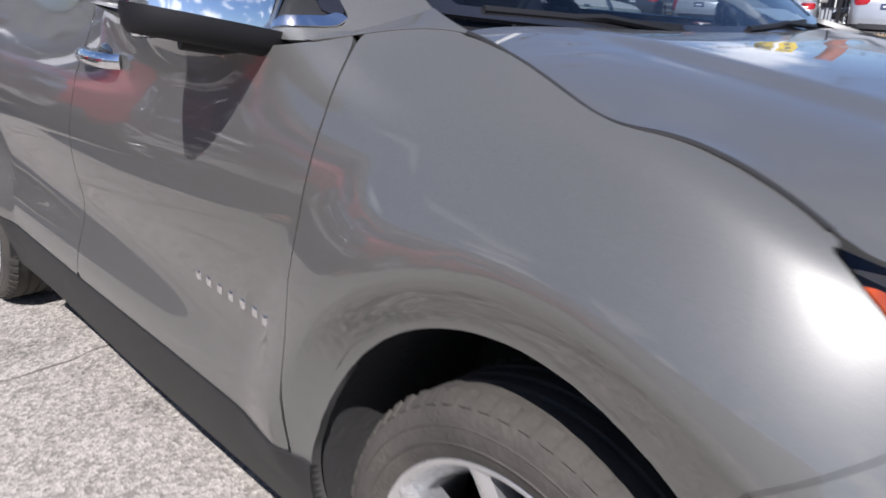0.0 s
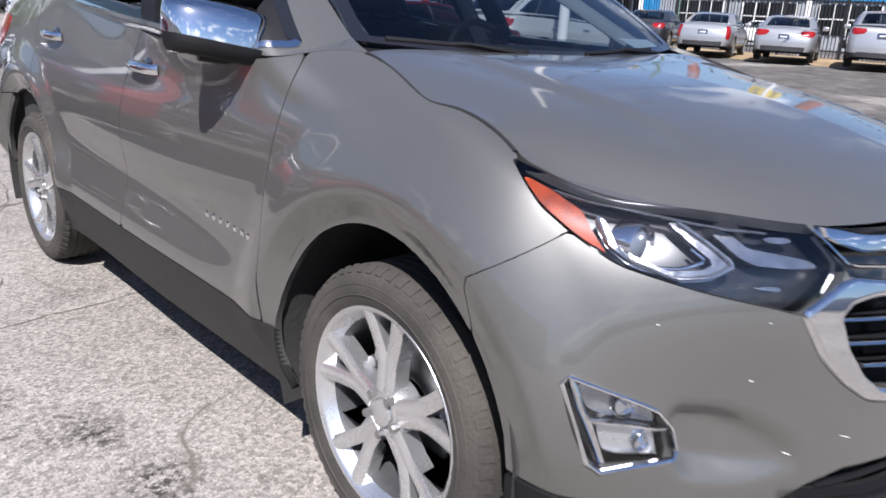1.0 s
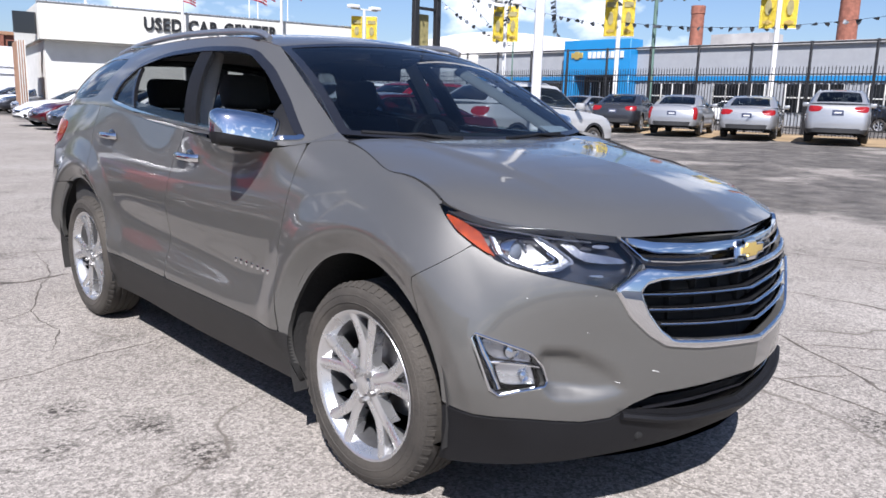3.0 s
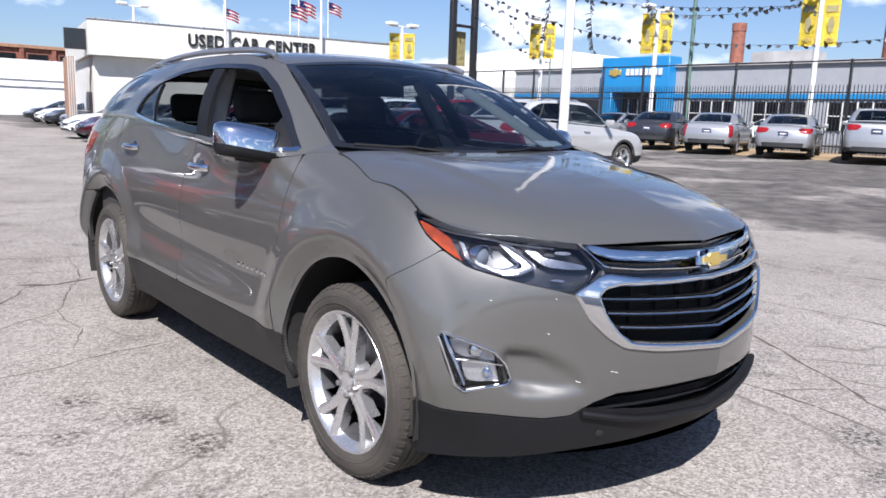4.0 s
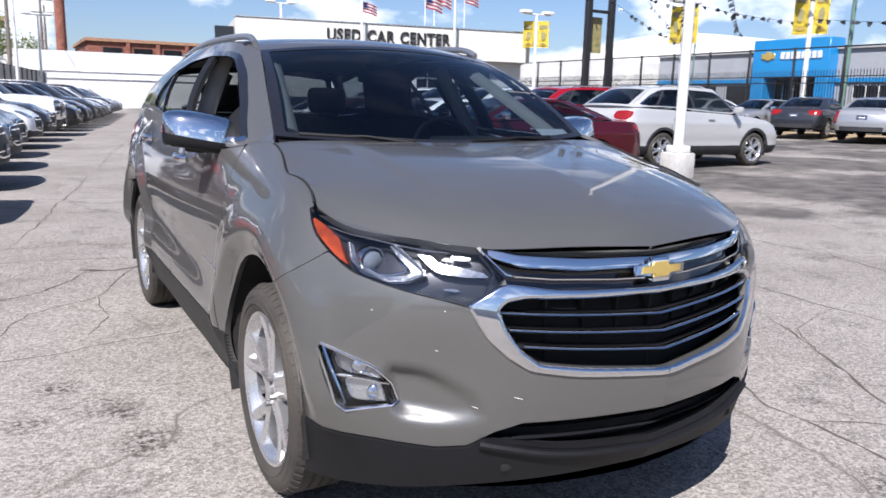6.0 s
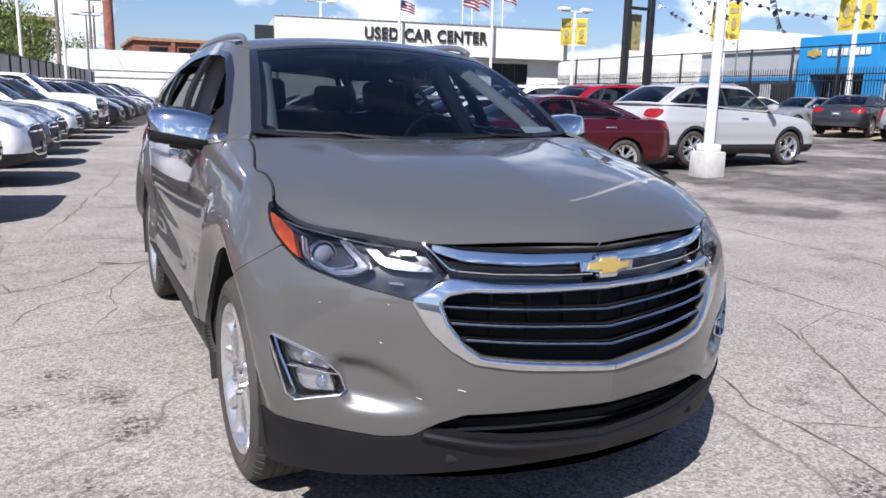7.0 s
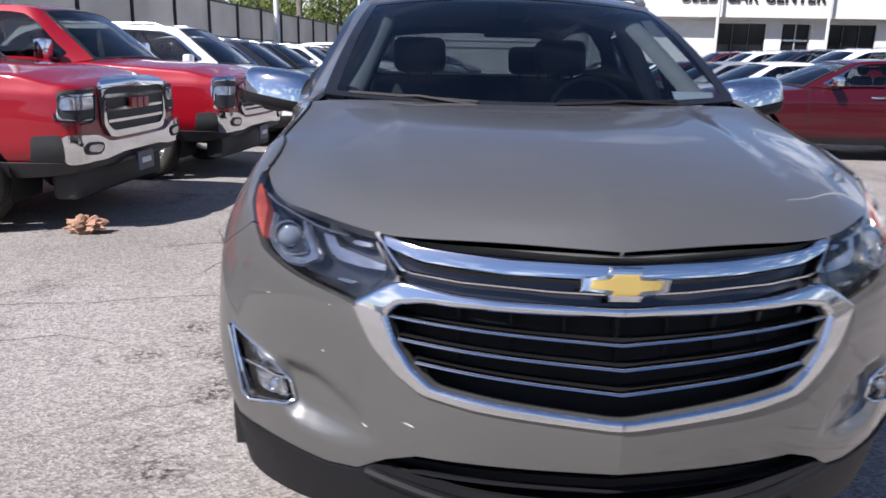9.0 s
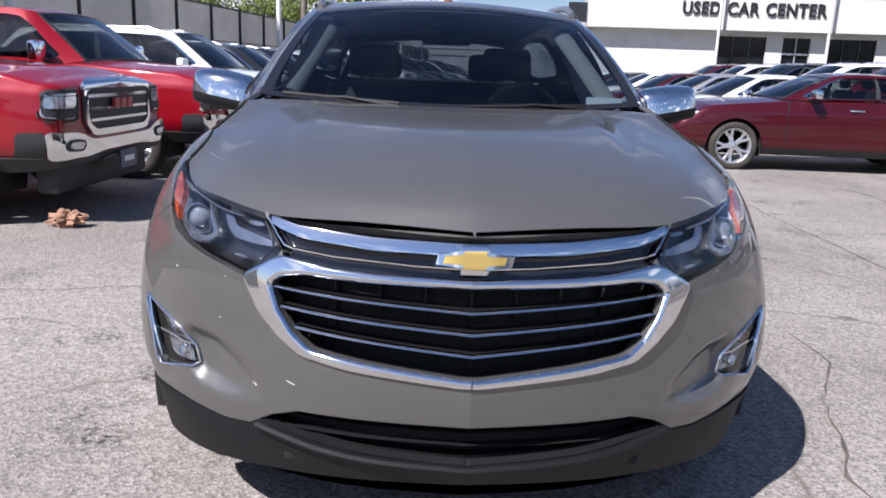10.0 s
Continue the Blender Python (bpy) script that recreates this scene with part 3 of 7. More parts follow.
fu, fw = np.linspace(0, 1, 24), np.linspace(0, 1, 8)
low_edge, high_edge = spline(ST, CTRL[5], .215 + .285 * fu), spline(BELT_A, BELT_C, .092 * fu)
FOOT = low_edge[:, None] * (1 - fw)[None, :, None] + (high_edge + (0, 0, .003))[:, None] * fw[None, :, None]
FOOT[..., 0] += .006 * (4 * fw * (1 - fw))[None, :]
FOOTFLIP = bool(grid_normals(FOOT)[12, 4, 0] < 0)
for mi in both:                                                        # foot of the pillar, between wing and windscreen
    sheet("pillar_foot", [cut_sheet(FOOT, np.ones(FOOT.shape[:2]), 0.015, FOOTFLIP, mi, .001)], PEWTER, hero)
frames = house_part("pillar_frame", np.minimum(-s_dlo, -s_rq), PEWTER)
belt_z = np.interp(HY, [.4, .62, 1.2, 1.6, 2.0, 2.33, 2.4], [1.18, 1.174, 1.186, 1.207, 1.243, 1.288, 1.33])
strip = belt_z + 0.022 - HZ
house_part("belt_strip", np.minimum.reduce([s_dlo, 0.016 - s_dlo, strip]), CHROME, "bright belt strip", 0.012, 0.004)
house_part("window_seal", np.minimum.reduce([s_dlo, 0.022 - s_dlo, -strip]), GLOSSBLACK, "black window seal", 0.012, 0.001)
bline = np.interp(HZ, [1.15, 1.57], [1.31, 1.50])
cline = np.interp(HZ, [1.2, 1.52], [1.98, 2.17])
bar = np.maximum(0.058 - abs(HY - bline), 0.012 - abs(HY - cline))
sail = np.interp(HZ, [1.15, 1.34, 1.4], [.66, .70, .5]) - HY
house_part("pillar_cover", np.minimum(s_dlo - 0.016, 0.058 - abs(HY - bline)), PLASTIC, "black pillar cover", 0.02, -0.004)
house_part("divider_bar", np.minimum(s_dlo - 0.016, 0.012 - abs(HY - cline)), GLOSSBLACK, "", 0.02, -0.004)
house_part("mirror_sail", np.minimum(s_dlo - 0.016, sail), PLASTIC, "", 0.02, -0.004)
pane = np.minimum(s_dlo - 0.014, -bar)
# the four door panes are wound down; their top edges stand just above the belt
house_part("front_window", np.minimum.reduce([pane, bline - HY, -sail, belt_z + .030 - HZ]), SIDEGLASS, "front door glass wound down", 0, -0.010)
house_part("rear_window", np.minimum.reduce([pane, HY - bline, cline - HY, belt_z + .055 - HZ]), REARGLASS, "rear door glass wound down", 0, -0.010)
house_part("quarter_window", np.minimum.reduce([pane, HY - cline]), PRIVACY, "dark quarter glass", 0, -0.010)
house_part("rear_side_window", s_rq, PRIVACY, "dark rear side glass", 0.01, -0.003)
# roof skin
rx, ry = np.meshgrid(np.linspace(-.66, .66, 60), np.linspace(.86, 3.26, 90), indexing="ij")
rail_x = np.interp(ry, RAIL_C[:, 1], RAIL_C[:, 0])
rail_z = spline(RAIL_C[:, 1], RAIL_C[:, 2], ry.ravel()).reshape(ry.shape)
rail_z = np.where(ry < .985, 1.555 - (.985 - ry) * 0.62, rail_z)
rz = rail_z + 0.045 * (1 - (rx / rail_x) ** 2) + 0.001
ROOF = np.stack([rx, ry, rz], 2)
ws_top = .985 - 0.055 * (1 - (rx / .592) ** 2)
sheet("roof", [cut_sheet(ROOF, np.minimum.reduce([rail_x - abs(rx) + 0.004, ry - ws_top, 3.19 - ry]), 0.02, grid_normals(ROOF)[30, 40, 2] < 0)], PEWTER, hero)
# windscreen
wu, ww = np.linspace(-1, 1, 60), np.linspace(0, 1, 50)
wbase = np.stack([.733 * wu, .345 - 0.135 * (1 - wu ** 2), 1.212 - 0.030 * (1 - wu ** 2)], 1)
wtop = np.stack([.592 * wu, .985 - 0.055 * (1 - wu ** 2), 1.556 + 0.042 * (1 - wu ** 2)], 1)
WSP = wbase[:, None] * (1 - ww)[None, :, None] + wtop[:, None] * ww[None, :, None]
WSP[..., 2] += 0.028 * (4 * ww * (1 - ww))[None, :]
WSP[..., 1] -= 0.014 * (4 * ww * (1 - ww))[None, :]
ws_u, ws_w = np.meshgrid(wu, ww, indexing="ij")
wflip = bool(grid_normals(WSP)[30, 25, 2] < 0)
sheet("windscreen", [cut_sheet(WSP, 0.998 - abs(ws_u), 0.0, wflip, False, -0.004)], SCREEN, hero, "clear front windscreen")
sheet("windscreen_border", [cut_sheet(WSP, np.maximum.reduce([abs(ws_u) - 0.945, ws_w - 0.955, 0.035 - ws_w]), 0.006, wflip, False, -0.0015)], GLOSSBLACK, hero)
# tail glass
TGP = []
for u in np.linspace(-1, 1, 40):
    a = np.array([.72 * u, 3.42 + 0.12 * (1 - u * u), 1.22 - 0.01 * (1 - u * u)])
    b = np.array([.565 * u, 3.14 + 0.06 * (1 - u * u), 1.525 + 0.045 * (1 - u * u)])
    TGP.append([a * (1 - w) + b * w for w in np.linspace(0, 1, 24)])
TGP = np.array(TGP)
tu, tw = np.meshgrid(np.linspace(-1, 1, 40), np.linspace(0, 1, 24), indexing="ij")
tflip = bool(grid_normals(TGP)[20, 12, 1] < 0)
tin = np.minimum.reduce([0.93 - abs(tu), tw - 0.08, 0.9 - tw])
sheet("tail_window", [cut_sheet(TGP, tin, 0, tflip, False, -0.004)], REARGLASS, hero, "dark tailgate glass")
sheet("tail_frame", [cut_sheet(TGP, -tin, 0.02, tflip)], PEWTER, hero)
# ---- front lamps, grille and trim of the crossover ----
def half_path(pts, out, times=2, q=0.2, closed=False):
    return [on_body(a, b, out) for a, b in soft_poly(pts, times, q, closed)]


def mirrored(path):
    return [np.array((-p[0], p[1], p[2])) for p in path]


LAMPBLACK = mat("lamp_bezel", (0.012, 0.012, 0.015), 0.3, coat=0.6)
LAMPBRIGHT = mat("lamp_silver", (0.36, 0.365, 0.38), 0.20, 0.9, coat=0.2, vary=0.3, scale=40, bump=0.12, bscale=90)
# grille: dark back, frame, slats
grille = under(new("grille"), hero)
back = [cut_sheet(BODY, np.minimum(np.maximum(s_gr, s_tb) + 0.03, .89 - ZZ), 0, BFLIP, m, -0.075) for m in both]
sheet("grille_back", back, DARK, grille)
# finer skin of the nose, for the bright bands
fine_s, fine_v = np.linspace(-1.545, -0.90, 190), np.linspace(1.2, 4.5, 260)
NOSE = body_points(fine_s, fine_v)
NOSE_N = grid_normals(NOSE)
NOSE_N = np.where(NOSE_N[..., 1:2] > 0, -NOSE_N, NOSE_N)
NSS, NZZ = np.repeat(fine_s[:, None], len(fine_v), 1), NOSE[..., 2]
NFLIP = bool(grid_normals(NOSE)[90, 120, 1] > 0)


def bright_band(name, G, m, parent, label="", rise_=0.011, base=0.0, round_=0.010):
    """A crowned strip that stands proud of the nose where G > 0."""
    k = np.clip(G / round_, 0, 1)
    P = NOSE + NOSE_N * (base + rise_ * np.sqrt(k * (2 - k)))[..., None]
    return sheet(name, [cut_sheet(P, G, 0.022, NFLIP, mi) for mi in both], m, parent, label)


def nose_region(poly, times=1, q=0.1):
    return inside(soft_poly(poly, times, q), NSS, NZZ)


bright_band("chrome_frame", np.minimum(nose_region(FRAME_OUT), -nose_region(GRILLE)), CHROME, grille, "heavy chrome grille frame")
for z_end, z_mid, s_end in ((.804, .779, -1.046), (.757, .730, -1.066), (.711, .680, -1.105)):
    half = [on_body(s, z_mid - .004 + (z_end - z_mid) * (s + 1.545) / (s_end + 1.545), -0.012) for s in np.linspace(-1.545, s_end, 14)]
    path = half[::-1] + mirrored(half)[1:]
    bm = bmesh.new()
    tube(bm, path, 0.012, 0.0055, 8, (0, 0, 1))
    slat = part("slat", bm, CHROME, grille, "thin chrome slat")
    bm = bmesh.new()
    tube(bm, [p + (0, 0.030, -0.006) for p in path], 0.026, 0.008, 6, (0, 0, 1))
    part("slat_blade", bm, PLASTIC, slat)
for x in np.linspace(-.44, .44, 9):
    bm = bmesh.new()
    yy = float(np.interp(abs(x), [0, .30, .56], [-.925, -.88, -.78]))
    box(bm, (x - .003, yy + .035, .64), (x + .003, yy + .07, .835), 0.001)
    part("grille_rib", bm, DARK, grille)
sheet("upper_panel", [cut_sheet(BODY, s_tb + 0.004, 0, BFLIP, m, -0.030) for m in both], GLOSSBLACK, grille)
bar_s = np.linspace(-1.545, -1.005, 20)
bar_half = [on_body(a, float(b), 0.004) for a, b in zip(bar_s, np.interp(bar_s, [-1.545, -1.3, -1.10, -1.02, -1.0], [.911, .915, .929, .946, .952]))]
bar_path = bar_half[::-1] + mirrored(bar_half)[1:]
bar_tall = [float(np.interp(abs(p[0]), [0, .40, .47, .51], [1, 1, .8, .25])) for p in bar_path]
bm = bmesh.new()
bar_rows = [[bm.verts.new((p[0], p[1] + dy, p[2] + dz * k)) for dy, dz in ((.012, -.016), (-.004, -.017), (-.008, -.012), (-.002, .012), (.001, .016), (.014, .016))] for p, k in zip(bar_path, bar_tall)]
for a, b in zip(bar_rows, bar_rows[1:]):
    for k in range(6):
        bm.faces.new((a[k], a[(k + 1) % 6], b[(k + 1) % 6], b[k]))
bm.faces.new(bar_rows[0]), bm.faces.new(bar_rows[-1][::-1])
bmesh.ops.recalc_face_normals(bm, faces=bm.faces)
part("upper_bar", bm, CHROME, grille, "chrome upper grille bar", 30)
half = [on_body(s, z, -0.004) for s, z in ((-1.545, .872), (-1.40, .875), (-1.20, .884), (-1.09, .893), (-1.062, .898), (-1.035, .918), (-.985, .958))]
bm = bmesh.new()
tube(bm, half[::-1] + mirrored(half)[1:], 0.0035, 0.006, 6, (0, 1, 0))
part("lower_bar", bm, CHROME, grille, "fine chrome line")
# badge: a plain gold cross shape in a chrome edge
cross = [(-.094, -.014), (-.030, -.014), (-.036, -.035), (.030, -.035), (.036, -.017), (.086, -.017), (.094, .014), (.030, .014), (.036, .035), (-.030, .035), (-.036, .017), (-.086, .017)]
badge_m = Matrix.Translation((0, -.908, .895)) @ pose(0, 0, 0, 80, 0, 0)
bm = bmesh.new()
slab(bm, cross, 0.014, badge_m, 0.004)
badge = part("badge", bm, CHROME, grille, "chrome-edged gold cross-shaped badge")
bm = bmesh.new()
slab(bm, [(a * .80, b * .62) for a, b in cross], 0.019, badge_m, 0.002)
part("badge_face", bm, GOLD, badge)
# lower intake
intake = under(new("lower_intake"), hero)
sheet("intake_back", [cut_sheet(BODY, s_int + 0.020, 0, BFLIP, m, -0.060) for m in both], DARK, intake)
for z, o in ((.462, -.035), (.425, -.030)):
    half = [on_body(s, z, o) for s in np.linspace(-1.545, -1.09, 10)]
    bm = bmesh.new()
    tube(bm, half[::-1] + mirrored(half)[1:], 0.012, 0.004, 6, (0, 0, 1))
    part("intake_slat", bm, GLOSSBLACK, intake)
half = half_path([(-1.545, .376), (-1.3, .384), (-1.16, .400), (-1.06, .420), (-.99, .432)], 0.010)
bm = bmesh.new()
tube(bm, half[::-1] + mirrored(half)[1:], 0.012, 0.014, 8, (0, 1, 0))
part("intake_lip", bm, PLASTIC, intake)

for sgn, mi in ((1, False), (-1, True)):
    def place(p):
        return Vector((sgn * p[0], p[1], p[2]))
    lamp = under(new("headlamp"), hero, "clear headlamp with amber corner")
    sheet("lens", [cut_sheet(BODY, s_hl, 0.004, BFLIP, mi, 0.003)], LENS, lamp).visible_shadow = False
    sheet("lamp_housing", [cut_sheet(BODY, s_hl + 0.004, -0.055, BFLIP, mi, -0.060)], LAMPBLACK, lamp)
    amb = region([(-.425, 1.015), (-.495, .993), (-.562, .964), (-.590, .925), (-.618, .893), (-.545, .925), (-.455, .975)], 1, .08)
    sheet("amber_marker", [cut_sheet(BODY, np.minimum(amb, s_hl - 0.004), 0.02, BFLIP, mi, -0.006)], AMBER, lamp, "amber side marker")
    for nm, pts, o in (
        ("light_chevron", [(-.585, .962), (-.606, .917), (-.648, .889), (-.73, .864), (-.795, .871), (-.848, .899), (-.80, .936), (-.758, .968), (-.728, .966), (-.770, .930), (-.806, .902), (-.780, .889), (-.72, .884), (-.655, .907), (-.622, .932), (-.606, .962)], -.022),
        ("light_blade", [(-.805, .958), (-.838, .960), (-.872, .931), (-.945, .918), (-1.005, .906), (-1.022, .893), (-.95, .894), (-.885, .901), (-.853, .916)], -.030),
        ("lower_blade", [(-.86, .872), (-.95, .862), (-.93, .852), (-.86, .862)], -.030),
        ("upper_blade", [(-.90, .952), (-.965, .948), (-.955, .938), (-.91, .941)], -.030)):
        sheet(nm, [cut_sheet(BODY, np.minimum(region(pts, 1, .06), s_hl - .006), 0.018, BFLIP, mi, o)], LAMPBRIGHT, lamp, "silver lamp reflector")
    c = place(on_body(-.665, .930, -.042))
    n = place(on_body(-.665, .930, 0.06)) - c
    ax = n.lerp(Vector((0, -1, 0)), 0.65).normalized().to_track_quat("X", "Z").to_matrix().to_4x4()
    bm = bmesh.new()
    lathe(bm, [(-.03, .038), (.012, .041), (.018, .038), (.014, .0345), (-.03, .030)], 32)
    bmesh.ops.transform(bm, matrix=Matrix.Translation(c) @ ax, verts=bm.verts)
    part("projector_ring", bm, CHROME, lamp, "chrome projector ring")
    bm = bmesh.new()
    bmesh.ops.create_uvsphere(bm, u_segments=24, v_segments=14, radius=.031)
    bmesh.ops.transform(bm, matrix=Matrix.Translation(c) @ ax @ Matrix.Diagonal((.55, 1, 1, 1)), verts=bm.verts)
    part("projector_lens", bm, mat("projector_glass", (0.16, 0.18, 0.21), 0.05, 0.2, coat=1.0), lamp)
    for nm, pts, w, h, o in (
        ("light_guide", [(-.592, .960), (-.614, .917), (-.652, .895), (-.73, .871), (-.795, .878), (-.838, .900), (-.79, .938), (-.745, .965)], .004, .006, -.018),
        ("inner_guide", [(-.640, .900), (-.70, .888), (-.745, .890), (-.79, .906), (-.765, .925)], .003, .004, -.026),
        ("top_guide", [(-.50, .996), (-.58, .982), (-.67, .976), (-.81, .960), (-.90, .953)], .003, .006, -.016)):
        bm = bmesh.new()
        tube(bm, [place(p) for p in half_path(pts, o, 1, .15)], w, h, 8, (0, 1, 0))
        part(nm, bm, CHROME if nm == "inner_guide" else LAMPBRIGHT, lamp, "bright light guide")
    bm = bmesh.new()
    tube(bm, [place(p) for p in half_path([(-.985, .945), (-1.035, .895), (-1.0, .85)], -.004)], .003, .004, 6, (0, 1, 0))
    part("bright_edge", bm, GLOSSBLACK, lamp)
    fog = under(new("fog_lamp"), hero, "fog lamp in a chrome surround")
    sheet("fog_housing", [cut_sheet(BODY, s_fog + 0.004, -0.045, BFLIP, mi, -0.048)], GLOSSBLACK, fog)
    bm = bmesh.new()
    tube(bm, [place(p) for p in half_path(FOG, 0.001, 1, .10, True)], .0045, .0065, 8, (0, 1, 0), closed=True)
    part("chrome_surround", bm, CHROME, fog)
    sheet("fog_lens", [cut_sheet(BODY, s_fog, 0, BFLIP, mi, -0.006)], LENS, fog).visible_shadow = False
    for nm, pts, mt in (("upper_reflector", [(-.585, .672), (-.70, .640), (-.750, .592), (-.615, .606)], LAMPBRIGHT), ("lower_reflector", [(-.622, .592), (-.757, .580), (-.760, .530), (-.632, .520)], ALLOY)):
        sheet(nm, [cut_sheet(BODY, np.minimum(region(pts, 1, .15), s_fog - .008), 0.02, BFLIP, mi, -.030)], mt, fog, "silver reflector")
    for (fs, fz), rad in (((-.672, .628), .024), ((-.700, .555), .017)):
        c = place(on_body(fs, fz, -.022))
        ax = Vector((sgn * .45, -1, 0.1)).normalized().to_track_quat("X", "Z").to_matrix().to_4x4()
        bm = bmesh.new()
        lathe(bm, [(-.012, rad * .9), (.004, rad), (.008, rad * .9), (.002, rad * .75), (.004, rad * .4), (.006, .0005)], 24)
        bmesh.ops.transform(bm, matrix=Matrix.Translation(c) @ ax, verts=bm.verts)
        part("bulb_lens", bm, CHROME, fog)
    bm = bmesh.new()
    tube(bm, [place(p) for p in half_path([(-.60, .600), (-.70, .594), (-.768, .580)], -.012)], .004, .008, 6, (0, 1, 0))
    part("divider", bm, CHROME, fog)
    bm = bmesh.new()
    tube(bm, [place(p) for p in half_path([(-.572, .678), (-.605, .60), (-.622, .520)], -.004)], .005, .012, 6, (0, 1, 0))
    part("inner_trim", bm, CHROME, fog)

# ---- wheels ----
def wheel_meshes():
    out = {}
    bm = bmesh.new()
    prof = [(-.10, .262), (-.112, .285), (-.112, .325), (-.098, .350), (-.080, .359)]
    for k in range(5):
        x0 = -.074 + k * .037
        prof += [(x0 - .010, .3615), (x0 - .006, .354), (x0 + .000, .354), (x0 + .004, .3620)] if 0 < k < 4 else [(x0, .3612)]
    prof += [(.080, .359), (.098, .350), (.110, .330), (.114, .300), (.110, .280), (.100, .264), (.085, .262)]
    lathe(bm, prof, 72)
    for j in range(60):                                                 # shoulder lugs
        for sx in (-1, 1):
            m = pose(0, 0, 0, j * 6 + (3 if sx > 0 else 0), 0, 0)
            g = bmesh.ops.create_cube(bm, size=1.0, matrix=m @ Matrix.Translation((sx * .088, 0, .3540)) @ pose(0, 0, 0, 0, sx * 32, 0) @ Matrix.Diagonal((.030, .021, .0065, 1)))
    for rr in (.292, .318):
        lathe(bm, [(.1125 - (rr - .292) * .1, rr), (.1155 - (rr - .292) * .1, rr + .003), (.1120 - (rr - .292) * .1, rr + .006)], 72)
    out["tyre"] = (bm, RUBBER)
    bm = bmesh.new()
    lathe(bm, [(.066, .232), (.082, .244), (.094, .252), (.102, .259), (.104, .266), (.098, .270), (.08, .268)], 72)
    out["rim"] = (bm, ALLOY)
    bm = bmesh.new()
    lathe(bm, [(-.085, .262), (-.07, .240), (-.03, .228), (.05, .226), (.067, .2315)], 60)
    out["barrel"] = (bm, mat("wheel_barrel", (0.16, 0.16, 0.165), 0.45, 0.7, vary=0.2, grime=0.3, bscale=30))
    bm = bmesh.new()
    for leg in (-1, 1):                                                  # one forked spoke
        P0, P1 = [], []
        for t in np.linspace(0, 1, 9):
            r = .052 + t * .198
            off = leg * (.013 + .046 * max(0.0, (t - .36) / .64) ** 1.1)
            w = .036 + .004 * t
            x = .080 - .010 * math.sin(math.pi * t) + .012 * t
            P0.append([(x, off - w * .5 - .003, r), (x + .007, off - w * .2, r), (x + .007, off + w * .2, r), (x, off + w * .5 + .003, r), (x - .045, off + w * .5, r), (x - .045, off - w * .5, r)])
        rings = [[bm.verts.new(p) for p in q] for q in P0]
        for a, b in zip(rings, rings[1:]):
            for j in range(6):
                bm.faces.new((a[j], b[j], b[(j + 1) % 6], a[(j + 1) % 6]))
        bm.faces.new(rings[0]), bm.faces.new(rings[-1][::-1])
    bmesh.ops.recalc_face_normals(bm, faces=bm.faces)
    out["spoke"] = (bm, ALLOY)
    bm = bmesh.new()
    lathe(bm, [(.02, .075), (.070, .072), (.083, .062), (.086, .040), (.080, .036), (.080, .034), (.092, .033), (.094, .026), (.095, .0005)], 40)
    out["hub"] = (bm, ALLOY)
    bm = bmesh.new()
    bmesh.ops.create_cone(bm, cap_ends=True, segments=6, radius1=.011, radius2=.010, depth=.022, matrix=Matrix.Translation((.092, 0, .054)) @ pose(0, 0, 0, 0, 90, 0))
    out["lug_nut"] = (bm, STEEL)
    bm = bmesh.new()
    lathe(bm, [(-.005, .06), (-.005, .155), (-.009, .160), (-.018, .160), (-.018, .06)], 48)
    out["brake_disc"] = (bm, STEEL)
    bm = bmesh.new()
    tube(bm, [(-.008, .135 * math.sin(a), .135 * math.cos(a)) for a in np.linspace(-1.15, -.45, 8)], .028, .030, 8, (1, 0, 0))
    for k in (-.95, -.65):
        bmesh.ops.create_cone(bm, cap_ends=True, segments=14, radius1=.018, radius2=.016, depth=.03, matrix=Matrix.Translation((.025, .135 * math.sin(k), .135 * math.cos(k))) @ pose(0, 0, 0, 0, 90, 0))
    out["caliper"] = (bm, STEEL)
    res = {}
    for k, (b, m_) in out.items():
        me = bpy.data.meshes.new(k)
        b.normal_update()
        b.to_mesh(me)
        b.free()
        me.shade_smooth()
        me.set_sharp_from_angle(angle=radians(38))
        me.materials.append(m_)
        res[k] = me
    return res


WM = wheel_meshes()


def add_wheel(parent, m, spin=0.0, scale=1.0, plain=False):
    w = under(new("wheel"), parent)
    w.matrix_basis = m @ Matrix.Diagonal((scale, scale, scale, 1))
    under(new("tyre", WM["tyre"]), w)
    under(new("rim", WM["rim"]), w)
    under(new("barrel", WM["barrel"]), w)
    for k in range(5):
        sp = under(new("spoke", WM["spoke"]), w)
        sp.matrix_basis = pose(0, 0, 0, spin + 72 * k, 0, 0)
        if not plain:
            nut = under(new("lug_nut", WM["lug_nut"]), w)
            nut.matrix_basis = pose(0, 0, 0, spin + 36 + 72 * k, 0, 0)
    under(new("hub", WM["hub"]), w)
    if not plain:
        under(new("brake_disc", WM["brake_disc"]), w)
        under(new("caliper", WM["caliper"]), w)
    return w


